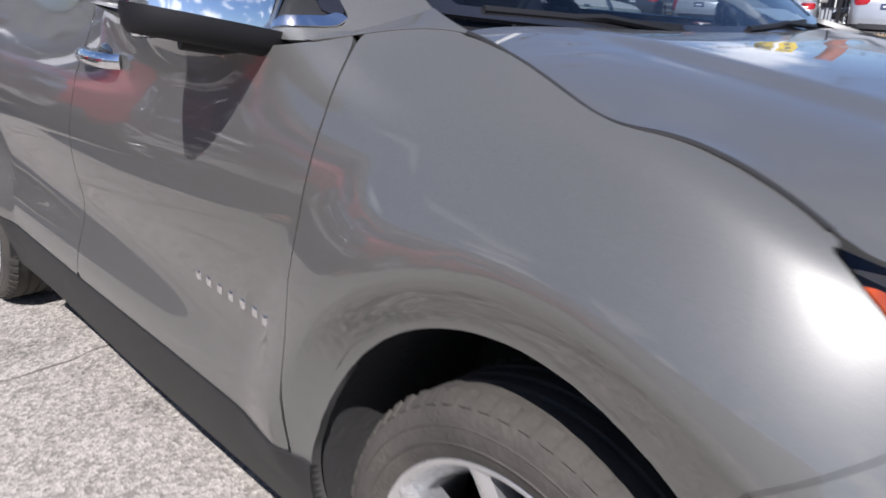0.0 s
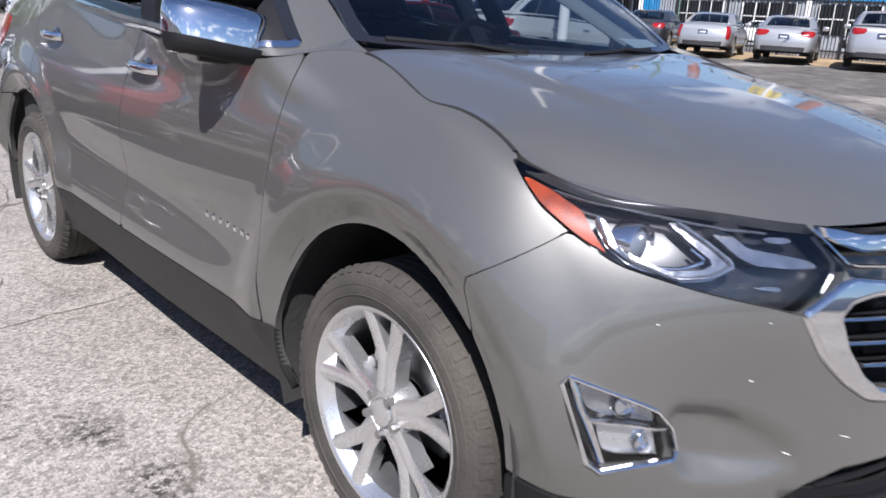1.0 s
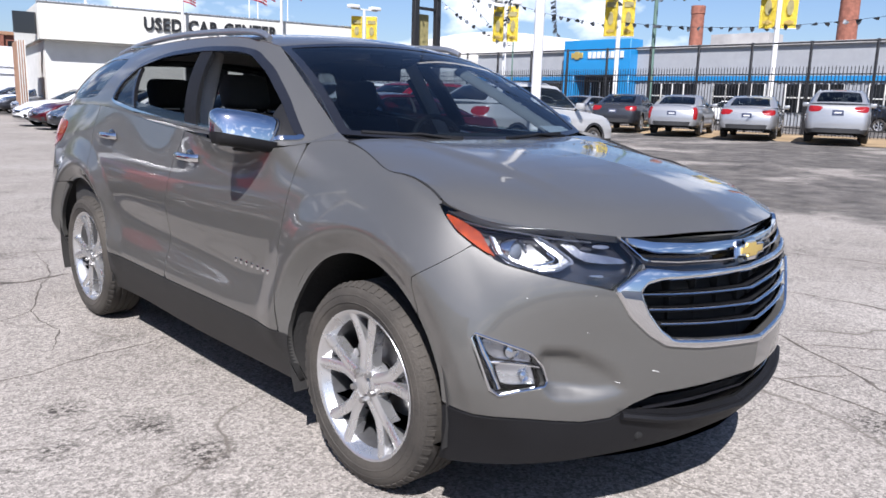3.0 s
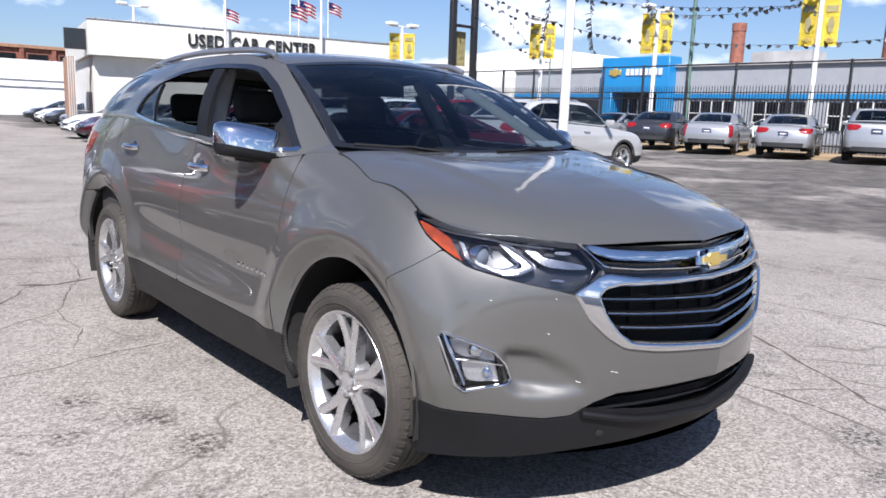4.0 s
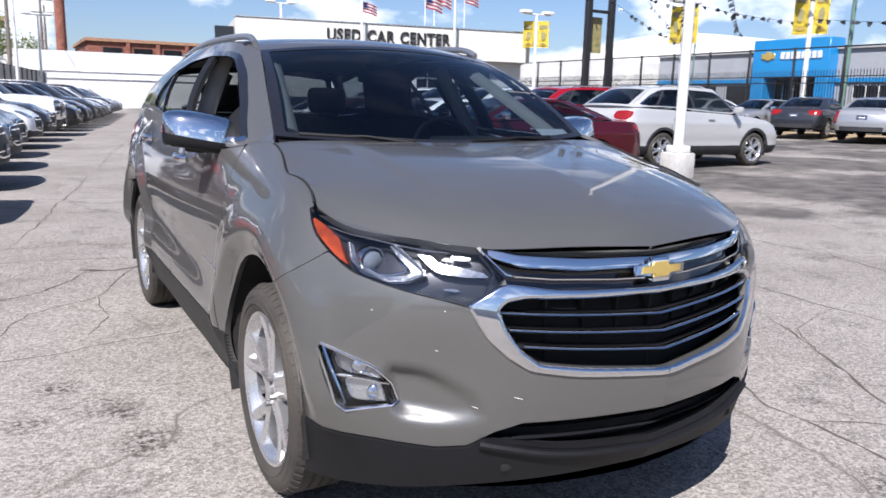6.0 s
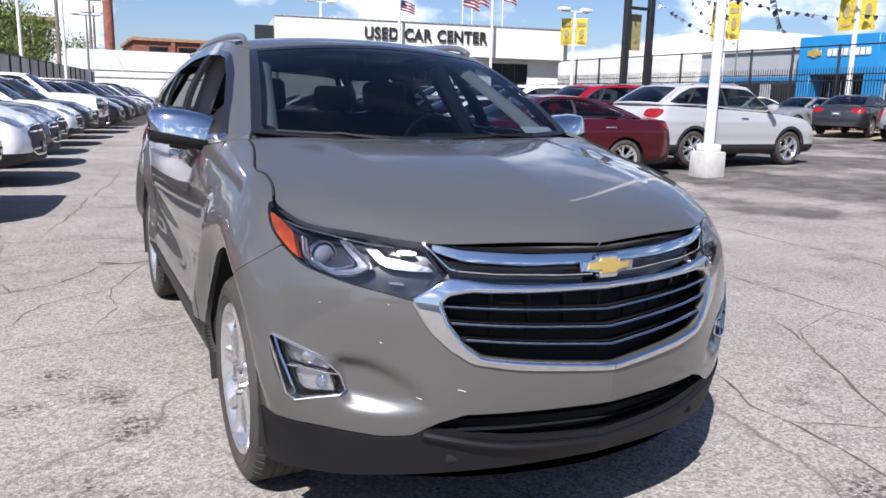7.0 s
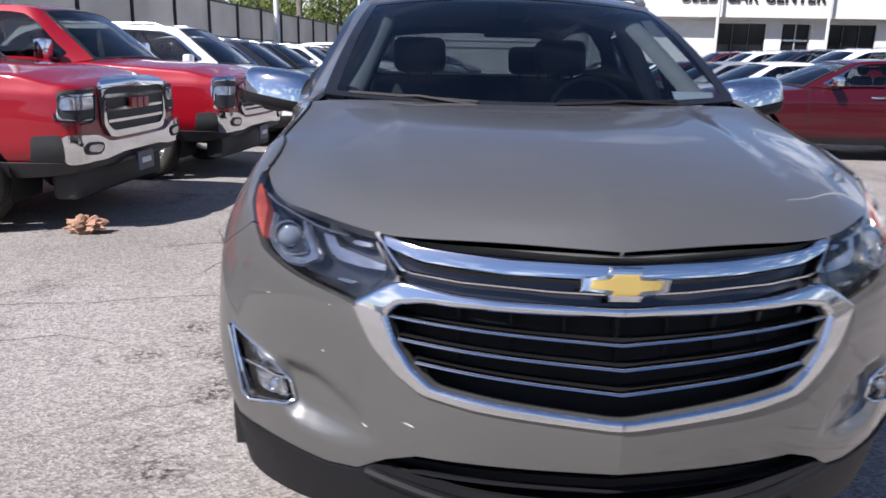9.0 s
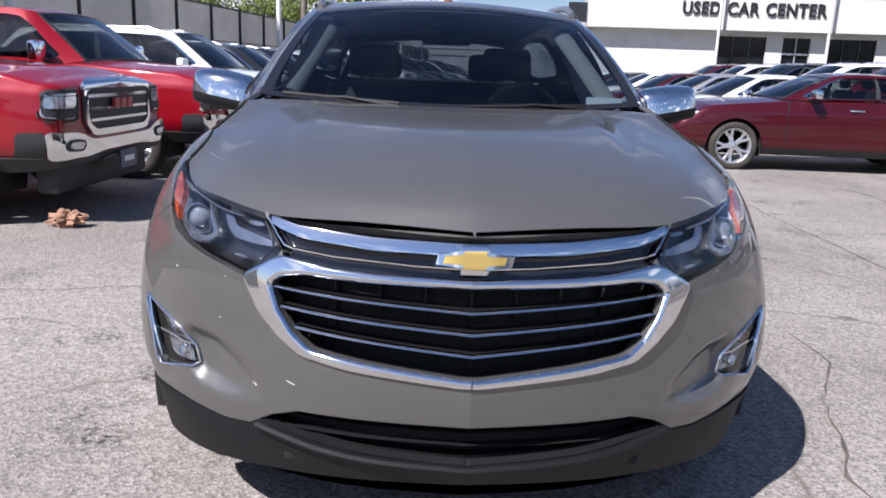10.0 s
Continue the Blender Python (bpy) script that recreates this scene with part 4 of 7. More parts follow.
for cy in (0.0, 2.725):
    for sx in (-1, 1):
        add_wheel(hero, Matrix.Translation((sx * .782, cy, .362)) @ pose(0, 0, 0, 0, 0, 180 if sx < 0 else 0), 14 if cy else 2)
        bm = bmesh.new()                                                 # wheel well
        aw = [math.radians(a) for a in range(-25, 206, 11)]
        ring0 = [bm.verts.new((sx * .905, cy + (-.01 if not cy else -.01) + .445 * math.cos(a), .41 + .445 * math.sin(a))) for a in aw]
        ring1 = [bm.verts.new((sx * .50, v.co.y, v.co.z)) for v in ring0]
        for a, b in zip(range(len(aw) - 1), range(1, len(aw))):
            bm.faces.new((ring0[a], ring0[b], ring1[b], ring1[a]))
        bm.faces.new(ring1)
        part("wheel_well", bm, mat("well_liner", (0.016, 0.015, 0.014), 0.95, vary=0.3, bump=0.3), hero)
    bm = bmesh.new()
    tube(bm, [(-.7, cy, .36), (.7, cy, .36)], .035, sides=12)
    part("axle", bm, STEEL, hero)
for cs, cz, cw in ((-.88, .690, .006), (-1.10, .560, .024), (-.98, .530, .014), (-.71, .79, .005), (-.90, .80, .004)):
    p0 = on_body(cs, cz, .0006)
    p1 = on_body(cs + cw, cz + cw * .25, .0006)
    bm = bmesh.new()
    tube(bm, [(-p0[0], p0[1], p0[2]), (-p1[0], p1[1], p1[2])], .0007, .0007, 5)
    part("paint_chip", bm, mat("chipped_primer", (0.7, 0.7, 0.68), 0.6), hero, "small pale paint chip")
bm = bmesh.new()
box(bm, (-.80, .45, .25), (.80, 2.25, .31), .03)
box(bm, (-.45, -.70, .27), (.45, .5, .33), .03)
box(bm, (-.60, 2.2, .27), (.60, 3.45, .33), .03)
part("underbody", bm, DARK, hero)
bm = bmesh.new()
box(bm, (-.62, -.66, .30), (.62, -.56, .98), .02)
box(bm, (-.52, -.5, .30), (.52, .35, .95), .02)
box(bm, (-.46, -.84, .335), (.46, -.5, .365), .01)
box(bm, (-.55, -.735, .36), (.55, -.55, .50), .01)
part("engine_bay", bm, DARK, hero)

# ---- mirrors, handles, rails, wipers ----
for sgn in (1, -1):
    mir = under(new("door_mirror"), hero)
    for nm, mt, lo_z, hi_z in (("mirror_cap", CHROME, -.36, 1.0), ("mirror_base", PLASTIC, -.95, -.36)):
        bm = bmesh.new()
        rings, nz = [], 9
        for iz in range(nz):
            w = lo_z + (hi_z - lo_z) * iz / (nz - 1)
            k = max(0.0, 1 - abs(w) ** 3.2) ** (1 / 3.2)
            ring = []
            for j in range(28):
                a = 2 * math.pi * j / 28
                cx, cyy = math.copysign(abs(math.cos(a)) ** .75, math.cos(a)), math.copysign(abs(math.sin(a)) ** .8, math.sin(a))
                kx = k if w > 0 else max(k, .3)
                x = .938 + .134 * cx * (.80 + .2 * kx) - .006 * w
                y = .655 + (.080 * cyy * kx if cyy < 0 else .052 * cyy) + .040 * (x - .86) / .2 + .012 * w
                ring.append(bm.verts.new((sgn * x, y, 1.212 + .078 * w * (1 - .30 * max(0, (x - .90) / .17) ** 2 * (w > 0)) + .018 * (x - .95) / .1)))
            rings.append(ring)
        for a, b in zip(rings, rings[1:]):
            for j in range(28):
                bm.faces.new((a[j], a[(j + 1) % 28], b[(j + 1) % 28], b[j]))
        bm.faces.new(rings[0][::-1]), bm.faces.new(rings[-1])
        bmesh.ops.recalc_face_normals(bm, faces=bm.faces)
        part(nm, bm, mt, mir, "chrome mirror cap" if mt is CHROME else "")
    bm = bmesh.new()
    tube(bm, [(sgn * x, y, z) for x, y, z in ((.99, .67, 1.150), (.93, .655, 1.142), (.885, .63, 1.150), (.85, .60, 1.165))], .024, .018, 10, (0, 0, 1))
    part("mirror_arm", bm, PLASTIC, mir)
    bm = bmesh.new()
    box(bm, (sgn * .952 - .10, .712, 1.148), (sgn * .952 + .10, .724, 1.245), .008)
    part("mirror_glass", bm, CHROME, mir)
    for y, z, dr in ((1.30, 1.062, fdoors), (2.27, 1.108, rdoors)):
        x = float(on_body(y, z)[0])
        bm = bmesh.new()
        tube(bm, [(sgn * (x + o), y + d, z + .004 * d) for d, o in ((-.11, .004), (-.095, .022), (-.05, .030), (.03, .030), (.075, .024), (.095, .004))], .013, .017, 10, (0, 0, 1))
        hd = part("door_handle", bm, CHROME, dr[0 if sgn > 0 else 1], "chrome door handle")
        bm = bmesh.new()
        bmesh.ops.create_uvsphere(bm, u_segments=20, v_segments=12, radius=1)
        bmesh.ops.transform(bm, matrix=Matrix.Translation((sgn * (x - .008), y - .015, z)) @ Matrix.Diagonal((.012, .062, .034, 1)), verts=bm.verts)
        part("handle_cup", bm, GLOSSBLACK, dr[0 if sgn > 0 else 1])
    for k in range(7):                                                   # door lettering as plain bars
        y = .845 - k * .047 if sgn < 0 else .56 + k * .047
        p0 = on_body(y, .668)
        bm = bmesh.new()
        box(bm, (sgn * p0[0] - .003 - sgn * .0005, y - .011, .658), (sgn * p0[0] + .003 + sgn * .0005, y + .008, .677), .0015)
        part("badge_bar", bm, CHROME, fdoors[0 if sgn > 0 else 1], "small chrome badge bar")
    bm = bmesh.new()
    tube(bm, [(sgn * p_[0], p_[1], p_[2]) for p_ in soft_poly([(.588, 1.08, 1.590), (.580, 1.16, 1.622), (.578, 1.35, 1.636), (.582, 1.7, 1.644), (.580, 2.1, 1.642), (.568, 2.6, 1.612), (.556, 2.92, 1.566)], 3, .25, False)], .013, .016, 10, (0, 0, 1))
    part("roof_rail", bm, mat("rail_grey", (0.42, 0.42, 0.43), 0.32, 0.85), hero, "satin grey roof rail")
    bm = bmesh.new()
    box(bm, (sgn * .60 - .02, 1.12, 1.575), (sgn * .60 + .02, 2.6, 1.60), .008)
    part("roof_gutter", bm, GLOSSBLACK, hero)
for x0, x1 in ((-.64, -.20), (.06, .50)):
    bm = bmesh.new()
    pts = []
    for t in np.linspace(0, 1, 12):
        x = x0 + (x1 - x0) * t
        u = x / .712
        pts.append((x, .345 - .135 * (1 - u * u) + .012 + .03 * t * (1 - t), 1.212 - .030 * (1 - u * u) + .010 + .012 * t * (1 - t)))
    tube(bm, pts, .008, .009, 6)
    tube(bm, [(pts[-1][0], pts[-1][1] - .03, pts[-1][2] - .01), (pts[6][0], pts[6][1] - .005, pts[6][2] + .006), pts[4]], .006, .007, 6)
    part("wiper", bm, PLASTIC, hero)
bm = bmesh.new()
cu = np.linspace(-1, 1, 30)
cowl_p = np.array([[(.715 * u, .345 - .135 * (1 - u * u) + .06 * (k - .7), 1.200 - .030 * (1 - u * u) - .03 * (1 - k)) for k in (0, .5, 1)] for u in cu])
cv = [[bm.verts.new(p) for p in q] for q in cowl_p]
for a, b in zip(cv, cv[1:]):
    for j in range(2):
        bm.faces.new((a[j], b[j], b[j + 1], a[j + 1]))
part("cowl", bm, PLASTIC, hero)

# ---- cabin ----
bm = bmesh.new()
box(bm, (-.74, .30, .80), (.74, .92, 1.135), .05, 3)
box(bm, (-.70, .26, 1.06), (.70, .60, 1.165), .04, 3)
part("dashboard", bm, mat("dash_vinyl", (0.022, 0.022, 0.023), 0.55, vary=0.2, bump=0.3, bscale=400), hero)
bm = bmesh.new()
box(bm, (.18, .55, 1.10), (.56, .86, 1.185), .035, 3)
part("instrument_hood", bm, FABRIC, hero)
bm = bmesh.new()
tube(bm, [(.37 + .185 * math.cos(a), .98 + .055 * math.sin(a), 1.085 + .175 * math.sin(a)) for a in np.linspace(0, 2 * math.pi, 33)[:-1]], .015, .015, 8, (0, 1, .3), closed=True)
wheel_s = part("steering_wheel", bm, PLASTIC, hero, "black steering wheel")
bm = bmesh.new()
box(bm, (.30, .95, 1.035), (.44, 1.00, 1.125), .02)
box(bm, (.19, .975, 1.07), (.55, .995, 1.10), .006)
part("steering_hub", bm, ALLOY, wheel_s)


def seat(x, y, wide, back_h):
    st_ = under(new("seat"), hero, "black cloth seat")
    bm = bmesh.new()
    box(bm, (x - wide / 2, y, .55), (x + wide / 2, y + .52, .72), .05, 3)
    part("cushion", bm, FABRIC, st_)
    bm = bmesh.new()
    box(bm, (x - wide / 2, -.07, 0), (x + wide / 2, .07, back_h), .055, 3)
    bmesh.ops.transform(bm, matrix=Matrix.Translation((0, y + .50, .66)) @ pose(0, 0, 0, -16, 0, 0), verts=bm.verts)
    part("backrest", bm, FABRIC, st_)
    n_h = 2 if wide > .8 else 1
    for k in range(n_h):
        hx_ = x + (k - .5) * .72 if n_h == 2 else x
        bm = bmesh.new()
        box(bm, (hx_ - .135, -.05, back_h + .035), (hx_ + .135, .05, back_h + .215), .045, 3)
        for dx in (-.06, .06):
            tube(bm, [(hx_ + dx, 0, back_h - .05), (hx_ + dx, 0, back_h + .06)], .008)
        bmesh.ops.transform(bm, matrix=Matrix.Translation((0, y + .50, .66)) @ pose(0, 0, 0, -16, 0, 0), verts=bm.verts)
        part("headrest", bm, FABRIC, st_)


seat(-.37, 1.02, .50, .60)
seat(.37, 1.02, .50, .60)
seat(0, 1.98, 1.25, .58)
bm = bmesh.new()
box(bm, (-.11, 1.0, 1.43), (.11, 1.025, 1.50), .012)
tube(bm, [(0, .985, 1.53), (0, 1.01, 1.48)], .012)
part("rear_view_mirror", bm, PLASTIC, hero)
bm = bmesh.new()
box(bm, (-.06, .93, 1.50), (.06, 1.05, 1.56), .012)
part("sensor_housing", bm, PLASTIC, hero)
bm = bmesh.new()
lin = [[bm.verts.new((x, y, float(np.interp(y, RAIL_C[:, 1], RAIL_C[:, 2])) - .022 + .03 * (1 - (x / .6) ** 2))) for y in np.linspace(1.02, 2.95, 12)] for x in np.linspace(-.58, .58, 9)]
for a, b in zip(lin, lin[1:]):
    for j in range(11):
        bm.faces.new((a[j], a[j + 1], b[j + 1], b[j]))
part("headliner", bm, LIGHTTRIM, hero)
for sgn in (1, -1):
    bm = bmesh.new()
    tube(bm, [(sgn * .630, .45, 1.215), (sgn * .575, .74, 1.365), (sgn * .520, 1.02, 1.505)], .018, .036, 8, (sgn, -.4, .2))
    part("pillar_trim", bm, LIGHTTRIM, hero)
    bm = bmesh.new()
    tube(bm, [(sgn * .80, 1.38, .60), (sgn * .79, 1.40, 1.15), (sgn * .62, 1.53, 1.54)], .045, .022, 8, (0, 1, 0))
    part("pillar_trim", bm, LIGHTTRIM, hero)
    bm = bmesh.new()
    tube(bm, [(sgn * .60, 1.52, 1.46), (sgn * .74, 1.45, 1.20), (sgn * .70, 1.40, .7)], .003, .024, 6, (1, 0, 0))
    part("seat_belt", bm, FABRIC, hero)
    bm = bmesh.new()
    box(bm, (sgn * .82 - .03, .50, .40), (sgn * .82 + .03, 3.0, 1.13), .02)
    part("door_lining", bm, FABRIC, hero)
bm = bmesh.new()
box(bm, (-.78, .3, .36), (.78, 3.1, .42), .02)
box(bm, (-.70, 2.62, .42), (.70, 3.25, .95), .03)
part("cabin_floor", bm, FABRIC, hero)
bm = bmesh.new()
bmesh.ops.create_grid(bm, x_segments=4, y_segments=4, size=.5)
bmesh.ops.transform(bm, matrix=Matrix.Translation((.60, .395, 1.222)) @ pose(0, 0, 0, 18, 0, -12) @ Matrix.Diagonal((.14, .09, 1, 1)), verts=bm.verts)
bmesh.ops.solidify(bm, geom=list(bm.faces), thickness=.001)
tagged(part("paper_sheet", bm, mat("paper", (0.8, 0.8, 0.78), 0.8, vary=0.05)), "white paper sheet lying behind the windscreen", "paper")
# ---- the lot ----
def rise(x, y=0.0):
    """Height of the lot, which climbs gently towards the street fence."""
    t = np.clip((np.asarray(x, float) - 7.0) / 21.0, 0, 1)
    return 0.45 * t


def ground_mat():
    m = bpy.data.materials.new("worn_concrete")
    m.use_nodes = True
    n, l = m.node_tree.nodes, m.node_tree.links
    b = n["Principled BSDF"]
    b.inputs["Roughness"].default_value = 0.92
    b.inputs["Specular IOR Level"].default_value = 0.25
    co = n.new("ShaderNodeTexCoord")

    def noise_(scale, detail=6, rough=0.6):
        k = n.new("ShaderNodeTexNoise")
        k.inputs["Scale"].default_value, k.inputs["Detail"].default_value, k.inputs["Roughness"].default_value = scale, detail, rough
        l.new(co.outputs["Object"], k.inputs["Vector"])
        return k.outputs["Fac"]

    def ramp(src, p0, p1, c0, c1):
        r = n.new("ShaderNodeValToRGB")
        r.color_ramp.elements[0].position, r.color_ramp.elements[1].position = p0, p1
        r.color_ramp.elements[0].color, r.color_ramp.elements[1].color = (*c0, 1), (*c1, 1)
        l.new(src, r.inputs["Fac"])
        return r.outputs["Color"]

    def mix(a, b_, f, kind="MIX"):
        x = n.new("ShaderNodeMix")
        x.data_type, x.blend_type = "RGBA", kind
        for src, key in ((a, "A"), (b_, "B"), (f, "Factor")):
            if isinstance(src, (int, float)):
                x.inputs[key].default_value = src
            elif isinstance(src, tuple):
                x.inputs[key].default_value = (*src, 1)
            else:
                l.new(src, x.inputs[key])
        return x.outputs["Result"]

    base = ramp(noise_(0.45, 5), 0.32, 0.70, (0.250, 0.228, 0.204), (0.362, 0.337, 0.307))
    # pebbles of the worn-off surface
    v = n.new("ShaderNodeTexVoronoi")
    v.inputs["Scale"].default_value = 88
    l.new(co.outputs["Object"], v.inputs["Vector"])
    peb = n.new("ShaderNodeHueSaturation")
    sp = n.new("ShaderNodeSeparateColor")
    l.new(v.outputs["Color"], sp.inputs["Color"])
    mr = n.new("ShaderNodeMapRange")
    mr.inputs["To Min"].default_value, mr.inputs["To Max"].default_value = 0.55, 1.30
    l.new(sp.outputs["Red"], mr.inputs["Value"])
    l.new(mr.outputs["Result"], peb.inputs["Value"])
    l.new(base, peb.inputs["Color"])
    fine = ramp(noise_(170, 3), 0.36, 0.62, (0.52, 0.50, 0.48), (1.08, 1.07, 1.06))
    col = mix(peb.outputs["Color"], fine, 0.75, "MULTIPLY")
    # dark scuffed spots and oil
    spots = ramp(noise_(1.7, 9, 0.72), 0.545, 0.65, (0, 0, 0), (1, 1, 1))
    grit = ramp(noise_(38, 5, 0.7), 0.44, 0.60, (0, 0, 0), (1, 1, 1))
    spots = mix(spots, grit, 1.0, "MULTIPLY")
    col = mix(col, (0.055, 0.049, 0.042), spots)
    # scuffed tar spots where the surface has worn through
    worn = ramp(noise_(30, 6, 0.75), 0.47, 0.57, (0, 0, 0), (1, 1, 1))
    for px, py, rad in ((-1.19, .57, .17), (-1.25, .90, .15), (-1.62, .92, .12), (-1.25, -.08, .16), (-.80, -.08, .10), (1.17, -1.06, .22), (.82, -1.28, .16), (-1.48, 1.31, .14), (-1.23, .48, .10)):
        away = n.new("ShaderNodeVectorMath")
        away.operation = "DISTANCE"
        away.inputs[1].default_value = (px, py, 0)
        l.new(co.outputs["Object"], away.inputs[0])
        blot = mix(ramp(away.outputs["Value"], rad * .25, rad, (1, 1, 1), (0, 0, 0)), worn, 1.0, "MULTIPLY")
        col = mix(col, (0.035, 0.031, 0.027), blot)
    # asphalt overlay patches on the street side
    sx = n.new("ShaderNodeSeparateXYZ")
    l.new(co.outputs["Object"], sx.inputs["Vector"])
    side = n.new("ShaderNodeMapRange")
    side.inputs["From Min"].default_value, side.inputs["From Max"].default_value = 3.5, 9.0
    side.inputs["To Min"].default_value, side.inputs["To Max"].default_value = -0.25, 0.16
    l.new(sx.outputs["X"], side.inputs["Value"])
    ad = n.new("ShaderNodeMath")
    l.new(noise_(0.33, 8, 0.62), ad.inputs[0])
    l.new(side.outputs["Result"], ad.inputs[1])
    asph = ramp(ad.outputs["Value"], 0.53, 0.62, (0, 0, 0), (1, 1, 1))
    asc = mix(ramp(noise_(2.2, 6), 0.35, 0.7, (0.068, 0.064, 0.060), (0.175, 0.162, 0.148)), fine, 0.8, "MULTIPLY")
    col = mix(col, asc, asph)
    # hairline cracks
    warp = n.new("ShaderNodeTexNoise")
    warp.inputs["Scale"].default_value, warp.inputs["Detail"].default_value = 1.1, 6
    l.new(co.outputs["Object"], warp.inputs["Vector"])
    va = n.new("ShaderNodeVectorMath")
    va.operation = "MULTIPLY_ADD"
    va.inputs[1].default_value = (0.9, 0.9, 0)
    l.new(warp.outputs["Color"], va.inputs[0])
    l.new(co.outputs["Object"], va.inputs[2])
    vc = n.new("ShaderNodeTexVoronoi")
    vc.feature = "DISTANCE_TO_EDGE"
    vc.inputs["Scale"].default_value = 0.42
    l.new(va.outputs["Vector"], vc.inputs["Vector"])
    crack = ramp(vc.outputs["Distance"], 0.0012, 0.0045, (1, 1, 1), (0, 0, 0))
    broken = ramp(noise_(0.5, 3), 0.42, 0.56, (0, 0, 0), (1, 1, 1))
    crack = mix(crack, broken, 1.0, "MULTIPLY")
    col = mix(col, (0.12, 0.105, 0.09), crack)
    l.new(col, b.inputs["Base Color"])
    bp = n.new("ShaderNodeBump")
    bp.inputs["Strength"].default_value, bp.inputs["Distance"].default_value = 0.55, 0.012
    hsum = mix(v.outputs["Distance"], noise_(120, 4), 0.5)
    l.new(hsum, bp.inputs["Height"])
    l.new(bp.outputs["Normal"], b.inputs["Normal"])
    return m


bm = bmesh.new()
gxs = [-600, -60, -20, -8, 0, 4, 7, 10, 14, 19, 24, 28, 34, 60, 120, 600]
gys = [-600, -40, -12, 0, 12, 30, 60, 120, 600]
gv = [[bm.verts.new((x, y, float(rise(x)))) for y in gys] for x in gxs]
for i in range(len(gxs) - 1):
    for j in range(len(gys) - 1):
        bm.faces.new((gv[i][j], gv[i + 1][j], gv[i + 1][j + 1], gv[i][j + 1]))
GROUND_M = ground_mat()
tagged(part("ground", bm, GROUND_M), "worn cracked concrete car lot with dark patches", "ground", kind="structure")

# open cracks and slab joints, dark and gritty
CRACK_M = mat("crack_dirt", (0.085, 0.072, 0.06), 0.95, vary=0.4, scale=8, bump=0.5, bscale=80)
rng = random.Random(7)


def crack(pts, width=0.03, wob=0.05, name="ground_crack", m=CRACK_M):
    """A ragged dirt-filled gap along a line of points."""
    bm = bmesh.new()
    line = []
    for (x0, y0), (x1, y1) in zip(pts, pts[1:]):
        n = max(3, int(math.hypot(x1 - x0, y1 - y0) / 0.08))
        line += [(x0 + (x1 - x0) * i / n, y0 + (y1 - y0) * i / n) for i in range(n)]
    line.append(pts[-1])
    off, rows, last = 0.0, [], len(line) - 1
    for i, (x, y) in enumerate(line):
        xa, ya = line[max(0, i - 1)]
        xb, yb = line[min(last, i + 1)]
        d = math.hypot(xb - xa, yb - ya)
        nx, ny = (ya - yb) / d, (xb - xa) / d
        off = off * 0.86 + rng.uniform(-wob, wob) * 0.4
        t = i / last
        w = .62 * width * (0.15 + 0.85 * rng.random()) * min(1, 6 * t, 6 * (1 - t)) + 0.002
        cx, cy = x + nx * off, y + ny * off
        rows.append([bm.verts.new((cx + nx * k * w, cy + ny * k * w, float(rise(cx)) + 0.003 - 0.0028 * abs(k))) for k in (-.5, 0, .5)])
    for a, b in zip(rows, rows[1:]):
        for j in range(2):
            bm.faces.new((a[j], a[j + 1], b[j + 1], b[j]))
    bmesh.ops.recalc_face_normals(bm, faces=bm.faces)
    for f in bm.faces:
        if f.normal.z < 0:
            f.normal_flip()
    return tagged(part(name, bm, m), "dirt-filled crack in the concrete", "crack", "ground cracks", "structure")


